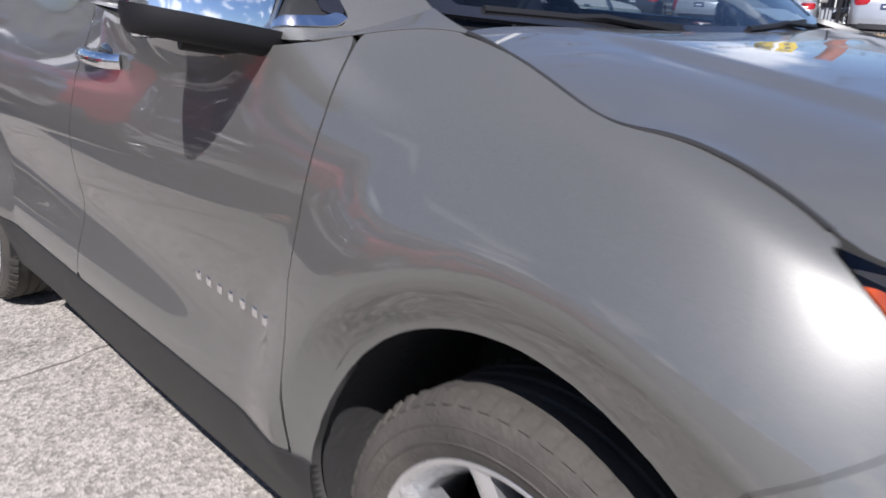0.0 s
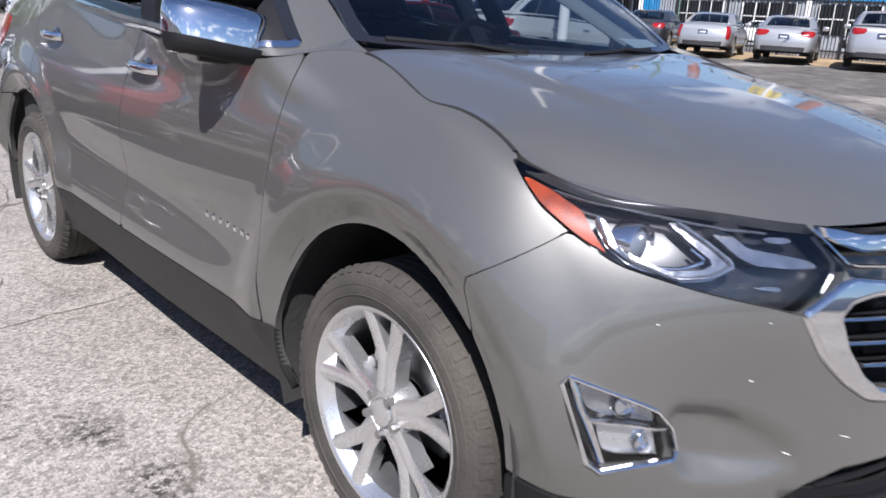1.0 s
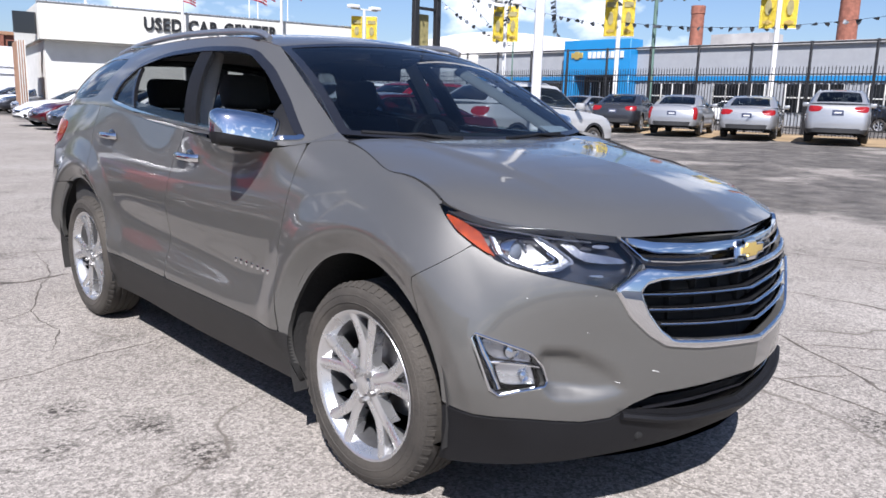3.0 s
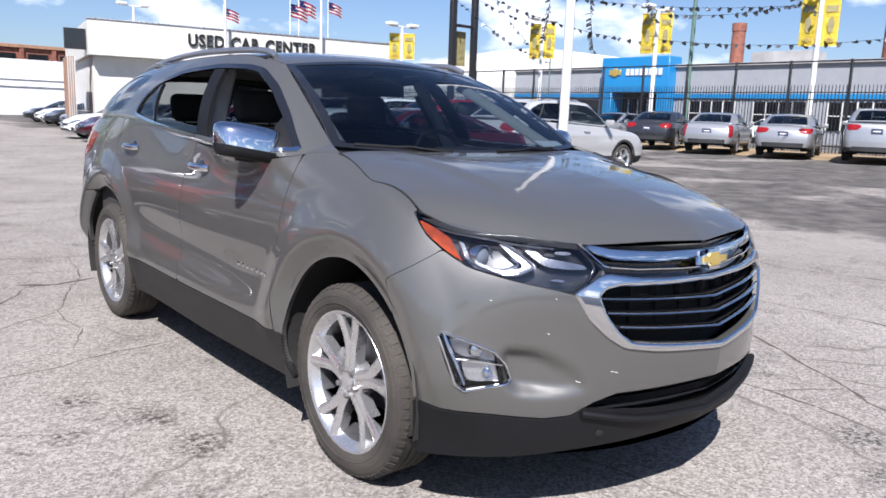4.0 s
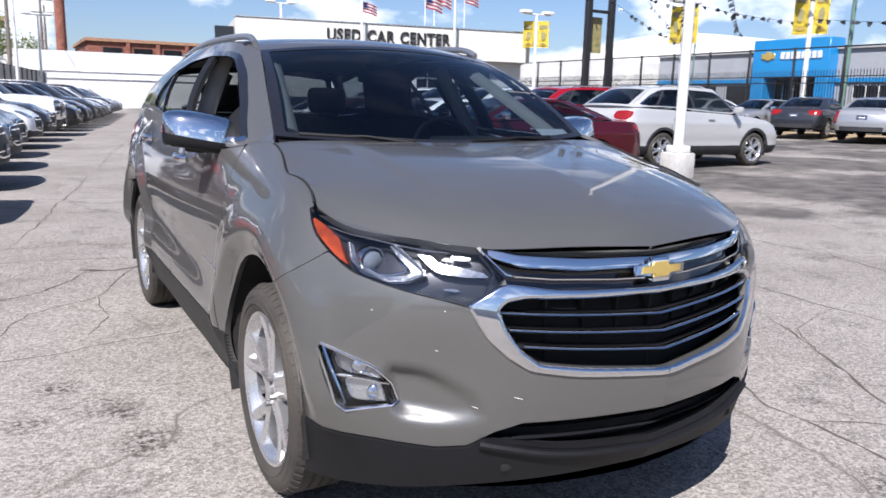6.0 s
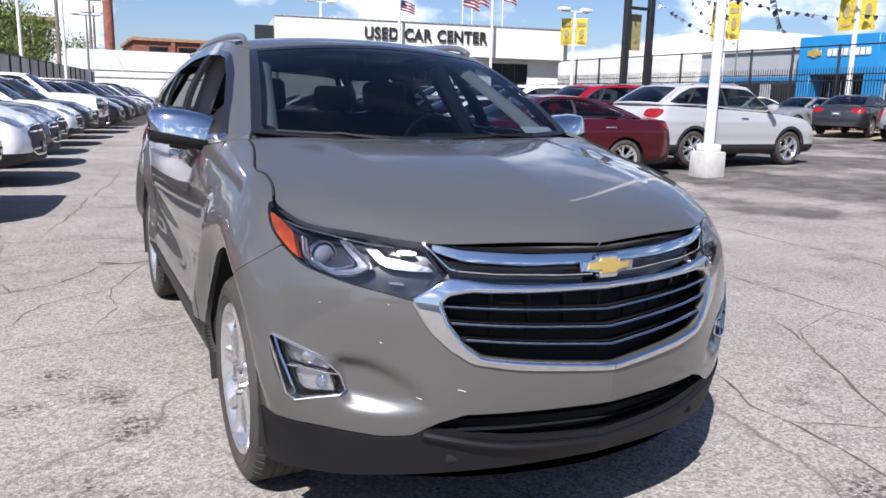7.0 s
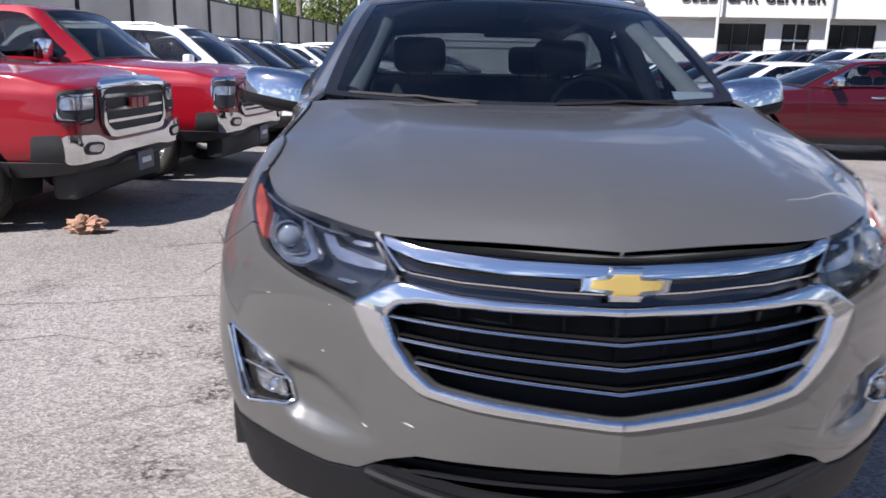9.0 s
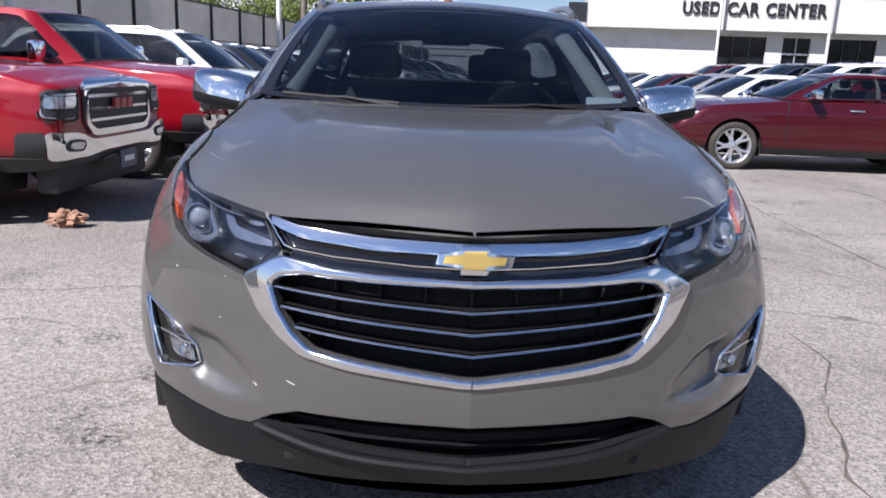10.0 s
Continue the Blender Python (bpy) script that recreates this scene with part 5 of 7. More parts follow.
for pts, width in (
        # slab joints and long cracks
        ([(-6, 5.55), (-3.4, 5.3), (-1.9, 5.08), (-.4, 4.93), (2.8, 4.7)], .035),
        ([(-1.62, 5.2), (-1.33, 6.95), (-.86, 9.41), (-.5, 12)], .04), ([(-4, 8.6), (-.62, 8.39), (.42, 8.31), (4, 8.1)], .035),
        ([(-2.5, 10.7), (-.3, 10.4), (2, 10.1)], .04), ([(-3.2, 1.55), (-1.42, 1.86), (-.76, 2.0), (1.2, 2.2)], .016),
        ([(3.55, 7.5), (3.45, 3.4), (3.39, 1.65), (3.36, 1.17), (3.33, .68), (3.4, .2), (3.3, -2.2), (3.5, -5)], .045),
        ([(5.5, 8), (5.25, 3.6), (5.15, 1.95), (4.95, 1.2), (5.0, .88), (5.2, .36), (5.1, -3)], .055),
        ([(3.4, 3.9), (7, 4.4), (11.5, 4.6)], .05), ([(8.2, 8.5), (8.6, 5.0), (8.9, 1.5), (9.4, -2)], .06),
        ([(5.4, 6.2), (9.2, 7.0), (15, 8.4)], .06), ([(12, 2), (15, 3.2), (20, 5)], .05), ([(.5, 15), (6, 15.6)], .04), ([(2.2, 8), (2.9, 18)], .04), ([(-.4, 12), (1.4, 22)], .05),
        # branching cracks beside the car
        ([(-2.3, 2.95), (-1.8, 3.1), (-1.46, 3.29), (-1.15, 3.81), (-.86, 3.78)], .035), ([(-1.22, 3.92), (-.98, 3.8), (-.62, 3.9)], .11),
        ([(-.59, 4.91), (-.72, 4.13), (-1.16, 3.01), (-1.13, 2.51), (-1.28, 2.13)], .022), ([(-2.2, 4.3), (-1.5, 4.4), (-.7, 4.25)], .02),
        ([(-1.16, 3.01), (-1.55, 2.7), (-1.75, 2.25)], .016), ([(-2.9, .9), (-2.1, 1.2), (-1.7, 1.0)], .014), ([(-1.9, 3.6), (-1.75, 3.1)], .018),
        ([(2.7, .75), (2.28, .06), (2.07, -.34), (1.9, -.6), (1.63, -.88), (1.5, -1.4)], .04), ([(1.62, .35), (1.38, -.3), (1.34, -.85), (1.30, -1.15)], .03),
        ([(2.07, -.34), (2.5, -.75), (2.75, -1.3)], .022), ([(1.9, -.6), (2.1, -1.1), (2.0, -1.7)], .02), ([(3.33, .68), (2.6, .5), (2.28, .06)], .016), ([(1.36, -.5), (1.75, -.75)], .016),
        ([(1.62, .35), (1.95, .75), (2.0, 1.3)], .02), ([(2.4, 3.2), (2.9, 2.4), (3.36, 1.9)], .022)):
    crack(pts, width)

# sandy dirt along the foot of the iron fence
bm = bmesh.new()
dirt_rng = random.Random(21)
dirt = [[bm.verts.new((x + (dirt_rng.uniform(-.35, .35) if k == 0 else 0), y, float(rise(x)) + .008)) for k, x in enumerate((23.4, 25.5, 28.0, 29.6))] for y in np.arange(-6, 30, .8)]
for a, b in zip(dirt, dirt[1:]):
    for k in range(3):
        bm.faces.new((a[k], a[k + 1], b[k + 1], b[k]))
tagged(part("ground_dirt", bm, mat("sandy_dirt", (0.30, 0.215, 0.12), 0.95, vary=0.35, scale=1.2, bump=0.5, bscale=30, grime=0.4)), "strip of sandy yellow dirt along the fence", "dirt", kind="structure")

# ---- used car building ----
WHITE = mat("white_render", (0.60, 0.59, 0.555), 0.85, vary=0.07, scale=1.5, bump=0.2, bscale=30, grime=0.08)
CREAM = mat("cream_panel", (0.58, 0.57, 0.52), 0.7, vary=0.05, scale=1.2, grime=0.06, bscale=6)
BLACKTXT = mat("black_letter", (0.015, 0.015, 0.016), 0.5, vary=0.1)
WINDARK = mat("shop_glass", (0.012, 0.013, 0.015), 0.08, spec=0.2, vary=0.6, scale=0.8)
TIMBER = mat("tan_panel", (0.32, 0.18, 0.105), 0.8, vary=0.25, scale=4, bump=0.3, bscale=30)
ROOFM = mat("grey_roof", (0.33, 0.32, 0.31), 0.9, vary=0.2, scale=1.0, bump=0.3, bscale=12)
UA, UB = Vector((9.1, 38.0, 0)), Vector((25.0, 35.2, 0))
ux = (UB - UA).normalized()
UM = Matrix.Translation(UA) @ Matrix.Rotation(math.atan2(ux.y, ux.x), 4, "Z")
ULEN = (UB - UA).length
ucc = thing("used_car_building", "white one-storey showroom with black sign letters on a cream fascia", "building", at=UM)


def boxes(name, items, m, parent, label="", bevel=0.01):
    """One part for each pair of corners; the first is given back."""
    obs = []
    for lo, hi in items:
        bm = bmesh.new()
        box(bm, lo, hi, bevel, 1)
        obs.append(part(name, bm, m, parent, label))
    return obs[0]


wins = [(.40, .55), (.60, .685), (.735, .88)]                          # shop windows along the front, by share of the length
x_prev = 0.0
for k, (a, b) in enumerate(wins + [(1.0, 1.0)]):
    boxes("wall", [((x_prev, 0.6, -.2), (a * ULEN, .9, 3.68))], WHITE, ucc)
    if a < 1:
        boxes("wall", [((a * ULEN, 0.6, 3.45), (b * ULEN, .9, 3.68)), ((a * ULEN, .6, -.2), (b * ULEN, .9, .5 if k != 1 else .05))], WHITE, ucc)
        w = boxes("shop_window", [((a * ULEN, .80, .3), (b * ULEN, .83, 3.45))], WINDARK, ucc, "dark shop window")
        bars = 3 if k != 1 else 2
        for j in range(bars + 1):
            xx = (a + (b - a) * j / bars) * ULEN
            boxes("mullion", [((xx - .03, .72, .3), (xx + .03, .80, 3.45))], mat("frame_grey", (0.5, 0.5, 0.5), 0.4, 0.6) if k == 1 else GLOSSBLACK, w)
        if k == 1:
            for z_ in (1.3, 2.6):
                boxes("door_bar", [((a * ULEN, .70, z_), (b * ULEN, .74, z_ + .1))], ALLOY, w)
    x_prev = b * ULEN
boxes("wall", [((0, .9, -.2), (.3, 14, 3.68)), ((ULEN - .3, .9, -.2), (ULEN, 14, 3.68)), ((.3, 13.7, -.2), (ULEN - .3, 14, 3.68))], WHITE, ucc)
boxes("fascia", [((-.25, -.1, 3.68), (ULEN + .2, .25, 5.38))], CREAM, ucc, "cream sign fascia", .02)
boxes("fascia_side", [((-.25, .25, 3.68), (.0, 14, 5.38))], CREAM, ucc, "", .02)
boxes("fascia_side", [((ULEN - .05, .25, 3.68), (ULEN + .2, 14, 5.38))], CREAM, ucc, "", .02)
boxes("fascia_cap", [((-.30, -.15, 5.38), (ULEN + .25, .3, 5.44))], ALLOY, ucc)
boxes("soffit", [((0, .26, 3.60), (ULEN, .6, 3.68))], WHITE, ucc)
boxes("roof", [((0, .25, 4.9), (ULEN - .05, 14, 5.0))], ROOFM, ucc)
boxes("dark_screen", [((-1.25, .8, 3.95), (-.27, 1.0, 4.95))], GLOSSBLACK, ucc, "black panel beside the fascia")
boxes("timber_side", [((-1.15, .5, -.1), (-.85, 3.5, 3.6))], TIMBER, ucc, "tan timber side screen")
for j in range(4):
    boxes("timber_batten", [((-1.17 + j * .1, .44, -.1), (-1.13 + j * .1, .50, 3.6))], WHITE, ucc)
for xx in (.385, .71):
    bm = bmesh.new()
    tube(bm, [(xx * ULEN, -.6, -.1), (xx * ULEN, -.6, 9.5 if xx < .5 else 11)], .085, sides=12, taper=lambda t: 1 - .35 * t)
    pl = part("flag_pole", bm, WHITE, None)
    pl.matrix_world = UM
    tagged(pl, "white metal flag pole before the showroom", "flag pole", "flag poles")
def letter_mesh(word):
    """A word in the built-in font as a mesh."""
    cu = bpy.data.curves.new("sign_text", "FONT")
    cu.body, cu.size, cu.extrude, cu.offset, cu.space_character, cu.space_word = word, 0.86, 0.04, 0.022, 1.10, 1.25
    ob = new("sign_text", cu)
    bpy.context.view_layer.update()
    me = bpy.data.meshes.new_from_object(ob.evaluated_get(bpy.context.evaluated_depsgraph_get()))
    bpy.data.objects.remove(ob)
    xs_ = [v.co.x for v in me.vertices]
    return me, min(xs_), max(xs_)


WORD = "USED CAR CENTER"
full = letter_mesh(WORD)
k_ = 6.95 / (full[2] - full[1])
for i, ch in enumerate(WORD):
    if ch == " ":
        continue
    me, a, b = letter_mesh(ch)
    right = letter_mesh(WORD[:i + 1])[2]
    for v in me.vertices:
        v.co.x = (v.co.x - b + right - full[1]) * k_
    me.materials.append(BLACKTXT)
    lt = under(new("sign_letter", me), ucc, "black capital sign letter")
    lt.matrix_basis = Matrix.Translation((4.43, -.15, 4.45)) @ pose(0, 0, 0, 90, 0, 0)

# ---- white wall and brick building at the end of the lot ----
PAINTED = mat("painted_block", (0.70, 0.70, 0.70), 0.85, vary=0.10, scale=0.9, bump=0.3, bscale=14, grime=0.25)
BRICK = mat("red_brick", (0.22, 0.085, 0.056), 0.9, vary=0.3, scale=3, bump=0.4, bscale=25)
endw = tagged(boxes("wall_end", [((-2, 75, 0), (30, 75.4, 5.0))], PAINTED, None), "white painted block wall with stains", "wall", kind="structure")
boxes("wall_band", [((-2, 74.93, 2.55), (30, 75.0, 2.65))], ALLOY, endw)
boxes("wall_band", [((-2, 74.93, 3.2), (30, 75.0, 3.26))], ALLOY, endw)
brick = thing("brick_building", "long red brick building behind the white wall", "building")
boxes("wall", [((6.5, 92, 0), (38, 110, 7.0))], BRICK, brick)
boxes("roof", [((6.2, 91.7, 7.0), (38.3, 110, 7.35))], TIMBER, brick)
for j in range(9):
    boxes("window", [((8 + j * 3.2, 91.9, 5.0), (10 + j * 3.2, 92.0, 6.4))], WINDARK, brick, "dark window strip")
    boxes("pier", [((10.4 + j * 3.2, 91.75, 0), (10.8 + j * 3.2, 92.0, 7.0))], BRICK, brick)


def stack(x, y, z, r, name="brick_chimney"):
    bm = bmesh.new()
    lathe(bm, [(0, r * 1.15), (z * .5, r * 1.07), (z * .93, r), (z * .935, r * 1.1), (z, r * 1.1), (z, r * .8)], 20, "z")
    bmesh.ops.translate(bm, verts=bm.verts, vec=(x, y, 0))
    return tagged(part(name, bm, BRICK), "tall red brick chimney stack", "chimney", "chimneys")


stack(4.1, 95, 26, .50)
stack(64, 35.4, 10.6, .58)
stack(66, 23.0, 14.0, .72)

# ---- street building with blue portal ----
BLUE = mat("blue_panel", (0.015, 0.20, 0.45), 0.35, coat=0.3, vary=0.06, scale=0.6)
CORR = mat("grey_cladding_wall", (0.30, 0.31, 0.325), 0.6, vary=0.06, scale=1.2, grime=0.08, bscale=5)
deal = thing("dealer_building", "long grey clad showroom with a blue entrance portal", "building")
boxes("wall", [((48.3, -30, 0), (66, 31.2, 5.55)), ((48.3, 37.4, 0), (66, 48, 5.55)), ((48.9, 31.2, 0), (66, 37.4, 5.9))], CORR, deal)
boxes("blue_stripe", [((48.16, -30, 3.28), (48.3, 31.2, 3.62)), ((48.16, 37.4, 3.28), (48.3, 48, 3.62))], BLUE, deal, "blue stripe")
boxes("portal", [((47.3, 31.2, 3.7), (48.9, 37.4, 6.35)), ((47.3, 31.2, 0.4), (48.9, 32.1, 3.7)), ((47.3, 36.3, 0.4), (48.9, 37.4, 3.7))], BLUE, deal, "blue entrance portal", .03)
boxes("entrance", [((48.78, 32.1, .4), (48.88, 36.3, 3.6))], WINDARK, deal, "glazed entrance")
for j in range(4):
    boxes("mullion", [((48.70, 32.9 + j * .9, .4), (48.78, 32.98 + j * .9, 3.2))], ALLOY, deal)
for j in range(8):                                                       # portal lettering as plain shapes
    boxes("sign_bar", [((47.22, 31.75 + j * .42, 4.95), (47.3, 32.05 + j * .42, 5.45))], WHITE, deal, "white sign bar")
boxes("sign_badge", [((47.22, 35.5, 5.0), (47.3, 36.6, 5.4)), ((47.2, 35.85, 4.9), (47.3, 36.25, 5.5))], GOLD, deal, "gold sign badge")
for j in range(11):
    y0 = 26.2 - j * 5.0
    w = boxes("window", [((48.2, y0, 1.3), (48.32, y0 + 3.6, 3.1))], WINDARK, deal, "shop window")
    for q in range(5):
        boxes("mullion", [((48.14, y0 + q * .9 - .04, 1.3), (48.2, y0 + q * .9 + .04, 3.1))], WHITE, w)
    boxes("mullion", [((48.14, y0, 2.2), (48.2, y0 + 3.6, 2.28))], WHITE, w)
for j in range(3):
    boxes("window", [((48.2, 38.3 + j * 3.2, 1.3), (48.32, 40.4 + j * 3.2, 3.1))], WINDARK, deal, "shop window")
rib = bmesh.new()
for j in range(150):
    y0 = -30 + j * .41
    if y0 < 31:
        box(rib, (48.24, y0, .4), (48.3, y0 + .12, 3.2))
part("wall_rib", rib, CORR, deal)["kind"] = "stuff"
boxes("roof", [((48.1, -30, 5.55), (66, 48, 5.75))], ROOFM, deal)
for lo, hi in (((54, 24, 5.7), (56.5, 28.5, 7.0)), ((53, 38.6, 5.7), (55, 41, 6.8))):
    boxes("roof_unit", [(lo, hi)], ROOFM, deal, "rooftop unit")
hall = thing("white_hall", "large white hall with a low vaulted roof", "building")
bm = bmesh.new()
prof = [(y, max(5.4, 9.9 - 1.6 * ((y - 67) / 15) ** 2)) for y in np.linspace(36, 96, 25)]
v0 = [bm.verts.new((67.0, y, z)) for y, z in prof]
v1 = [bm.verts.new((110.0, y, z)) for y, z in prof]
b0, b1 = [bm.verts.new((67.0, y, 0)) for y in (36, 96)], None
for a in range(24):
    bm.faces.new((v0[a], v0[a + 1], v1[a + 1], v1[a]))
bm.faces.new([b0[0]] + v0 + [b0[1]])
part("vault", bm, WHITE, hall)
boxes("wall", [((40, 49, 0), (66.9, 76, 5.2))], WHITE, hall)
for j in range(8):
    boxes("buttress", [((39.2 + j * 3.2, 48.2, 0), (39.6 + j * 3.2, 49, 4.2))], WHITE, hall)

# ---- iron fence along the street ----
IRON = mat("black_iron", (0.018, 0.018, 0.02), 0.5, 0.2, vary=0.2, scale=10)
fence = thing("street_fence", "tall black iron picket fence with top wire posts", "fence")
FX, FZ = 28.5, 0.45
pk = bpy.data.meshes.new("picket")
bm = bmesh.new()
box(bm, (-.012, -.012, 0), (.012, .012, 2.55))
bmesh.ops.create_cone(bm, cap_ends=True, segments=4, radius1=.024, radius2=0.0, depth=.12, matrix=Matrix.Translation((0, 0, 2.61)))
bm.to_mesh(pk)
bm.free()
pk.materials.append(IRON)
for j in range(250):
    o = under(new("picket", pk), fence)
    o.location = (FX, 1.0 + j * .135, FZ)
pb = bmesh.new()
for j in range(230):
    box(pb, (FX - .012, 34.75 + j * .135, FZ), (FX + .012, 34.774 + j * .135, FZ + 2.62))
part("picket_run", pb, IRON, fence)["kind"] = "stuff"
for z in (.25, 2.05, 2.32):
    boxes("rail", [((FX - .02, -14, FZ + z), (FX + .02, 66, FZ + z + .045))], IRON, fence)
boxes("top_wire", [((FX - .02, -14, 3.96), (FX + .02, 66, 4.02))], IRON, fence)
for j in range(34):
    bm = bmesh.new()
    box(bm, (FX - .045, -13 + j * 2.35 - .045, FZ - .1), (FX + .045, -13 + j * 2.35 + .045, 4.05), .008, 1)
    part("post", bm, IRON, fence)

# ---- grey boundary fence behind the parked row ----
SLATTED = mat("grey_fence_panel", (0.48, 0.475, 0.46), 0.85, vary=0.14, scale=0.8, bump=0.4, bscale=45, grime=0.25)
bfence = thing("boundary_fence", "grey panel fence with dark steel posts", "fence")
for j in range(34):
    y0, y1 = -6 + j * 2.3, -6 + (j + 1) * 2.3
    x0, x1 = -9.6 + .153 * y0, -9.6 + .153 * y1
    bm = bmesh.new()
    vs = []
    for q in range(9):                                                   # slightly folded sheet
        t = q / 8
        d = .018 * (q % 2)
        vs.append([(x0 + (x1 - x0) * t + d, y0 + (y1 - y0) * t, z) for z in (.05, 2.9)])
    for off in (0, -.03):
        pass
    rows = [[bm.verts.new(p) for p in r] for r in vs]
    for a, b in zip(rows, rows[1:]):
        bm.faces.new((a[0], a[1], b[1], b[0]))
    bmesh.ops.solidify(bm, geom=list(bm.faces), thickness=.03)
    part("fence_panel", bm, SLATTED, bfence)
    bm = bmesh.new()
    tube(bm, [(x0 + .06, y0, 0), (x0 + .06, y0, 3.0)], .045, sides=8)
    part("fence_post", bm, IRON, bfence)
for z in (1.0, 1.9, 2.93):
    bm = bmesh.new()
    tube(bm, [(-9.6 - .153 * 6 + .05, -6, z), (-9.6 + .153 * 72 + .05, 72, z)], .016 if z < 2.5 else .03, sides=6)
    part("fence_wire", bm, IRON, bfence)

# ---- poles, lamps, banners, pennants, flags ----
POLEW = mat("white_pole_paint", (0.66, 0.66, 0.65), 0.45, vary=0.06, scale=2, grime=0.1, bscale=8)
YELLOW = mat("yellow_banner", (0.70, 0.55, 0.05), 0.7, vary=0.06, scale=3)
OLIVE = mat("olive_print", (0.24, 0.21, 0.09), 0.7, vary=0.3, scale=4)
CONCB = mat("pale_concrete", (0.48, 0.465, 0.435), 0.9, vary=0.15, scale=5, bump=0.5, bscale=40, grime=0.25)


def light_pole(x, y, h, r=.085, heads=True, banner=None, base=False, name="light_pole"):
    z0 = float(rise(x))
    p = thing(name, "white steel lot light pole" + (" with yellow banners" if banner else " on a concrete base" if base else " with lamp heads"), "light pole", "light poles")
    zb = z0
    if base:
        bm = bmesh.new()
        box(bm, (x - .23, y - .23, z0 - .05), (x + .23, y + .23, z0 + .47), .03)
        part("concrete_base", bm, CONCB, p, "pale concrete footing")
        bm = bmesh.new()
        box(bm, (x - .16, y - .16, z0 + .47), (x + .16, y + .16, z0 + .60), .02)
        part("base_cover", bm, POLEW, p)
        zb = z0 + .6
    bm = bmesh.new()
    tube(bm, [(x, y, zb), (x, y, h)], r, sides=14 if not base else 4 * 4, taper=lambda t: 1 - .2 * t)
    part("pole", bm, POLEW, p)
    if heads:
        bm = bmesh.new()
        box(bm, (x - .9, y - .05, h - .02), (x + .9, y + .05, h + .06), .01, 1)
        part("cross_arm", bm, POLEW, p)
        for dx in (-.75, .75):
            bm = bmesh.new()
            box(bm, (x + dx - .32, y - .2, h + .04), (x + dx + .32, y + .2, h + .22), .04)
            part("lamp_head", bm, POLEW, p)
    if banner:
        z1, hh, dirx, diry = banner
        for sgn in (-1, 1):
            a = Vector((dirx, diry, 0)).normalized() * sgn
            bn = new("banner")
            bn.parent = p
            m_ = Matrix.Translation((x, y, z1)) @ Matrix.Rotation(math.atan2(a.y, a.x), 4, "Z")
            bn.matrix_basis = m_
            bm = bmesh.new()
            gr = [[bm.verts.new((.10 + .62 * i / 6, .03 * math.sin(2.2 * i / 6 + 3 * k / 10) - .01, hh * k / 10)) for k in range(11)] for i in range(7)]
            for i in range(6):
                for k in range(10):
                    bm.faces.new((gr[i][k], gr[i + 1][k], gr[i + 1][k + 1], gr[i][k + 1]))
            bmesh.ops.solidify(bm, geom=list(bm.faces), thickness=.006)
            # second cloth gets a lighter yellow to offset the shade on it
            part("banner_cloth", bm, YELLOW if sgn < 0 else mat("banner_shaded_side", (0.86, 0.68, 0.08), 0.7, vary=0.06), bn, "yellow banner")
            bm = bmesh.new()
            for s_ in (-.045, .05):
                bmesh.ops.create_cube(bm, size=1, matrix=Matrix.Translation((.42, s_, hh * .78)) @ Matrix.Diagonal((.44, .004, hh * .13, 1)))
                bmesh.ops.create_uvsphere(bm, u_segments=12, v_segments=8, radius=1, matrix=Matrix.Translation((.42, s_, hh * .44)) @ Matrix.Diagonal((.13, .004, hh * .17, 1)))
            part("banner_print", bm, OLIVE, bn, "dark print on the banner")
            bm = bmesh.new()
            for s_ in (-.048, .053):
                bmesh.ops.create_cube(bm, size=1, matrix=Matrix.Translation((.42, s_, hh * .13)) @ Matrix.Diagonal((.36, .004, .10, 1)))
                bmesh.ops.create_cube(bm, size=1, matrix=Matrix.Translation((.42, s_, hh * .13)) @ Matrix.Diagonal((.14, .004, .18, 1)))
            part("banner_badge", bm, GOLD, bn)
            for z in (0, hh):
                bm = bmesh.new()
                tube(bm, [(0, 0, z), (.74, 0, z)], .012, sides=6)
                part("banner_arm", bm, POLEW, bn)
    return p


light_pole(9.35, 7.95, 9.5, .098, heads=False, base=True)
for x, y in ((30, 27.9), (30, 20.4), (30, 12.6)):
    light_pole(x, y, 6.75, .12, True, (4.72, 1.9, .5, -.85))
light_pole(24.8, 34.0, 6.3, .09, True, (4.5, 1.45, .8, -.6))
light_pole(30, 3.5, 6.75, .12, True, (4.72, 1.9, .5, -.85))
light_pole(15.2, 50.5, 7.7, .10, True)
for x, y, h in ((-7.6, 12.4, 8), (-5.2, 27.5, 8), (-3.1, 45, 8), (-.95, 52, 7.2), (.7, 62, 6.8)):
    light_pole(x, y, h, .10, h < 7.5)
for x, y, h, r, lab in ((30.3, 18.6, 9, .09, "green steel utility pole beside the street"), (38, 34.5, 8, .05, "thin grey street pole")):
    bm = bmesh.new()
    tube(bm, [(x, y, 0), (x, y, h)], r, sides=10)
    tagged(part("utility_pole", bm, mat("pole_green", (0.10, 0.17, 0.14), 0.6, vary=0.1)), lab, "pole", "utility poles")
twin = thing("sign_frame", "pair of tall black steel sign posts", "sign post")
for x in (26.1, 27.7):
    boxes("post", [((x - .16, 30.9, 0), (x + .16, 31.2, 10))], IRON, twin)
for z in (6.3, 8.0):
    boxes("crossbar", [((26.26, 30.95, z), (27.54, 31.15, z + .15))], IRON, twin)
boxes("hung_banner", [((26.5, 31.3, 4.2), (27.3, 31.34, 6.1))], OLIVE, twin, "olive banner between the posts")
OLDWOOD = mat("weathered_wood", (0.15, 0.125, 0.10), 0.9, vary=0.3, scale=5, bump=0.4, bscale=40)
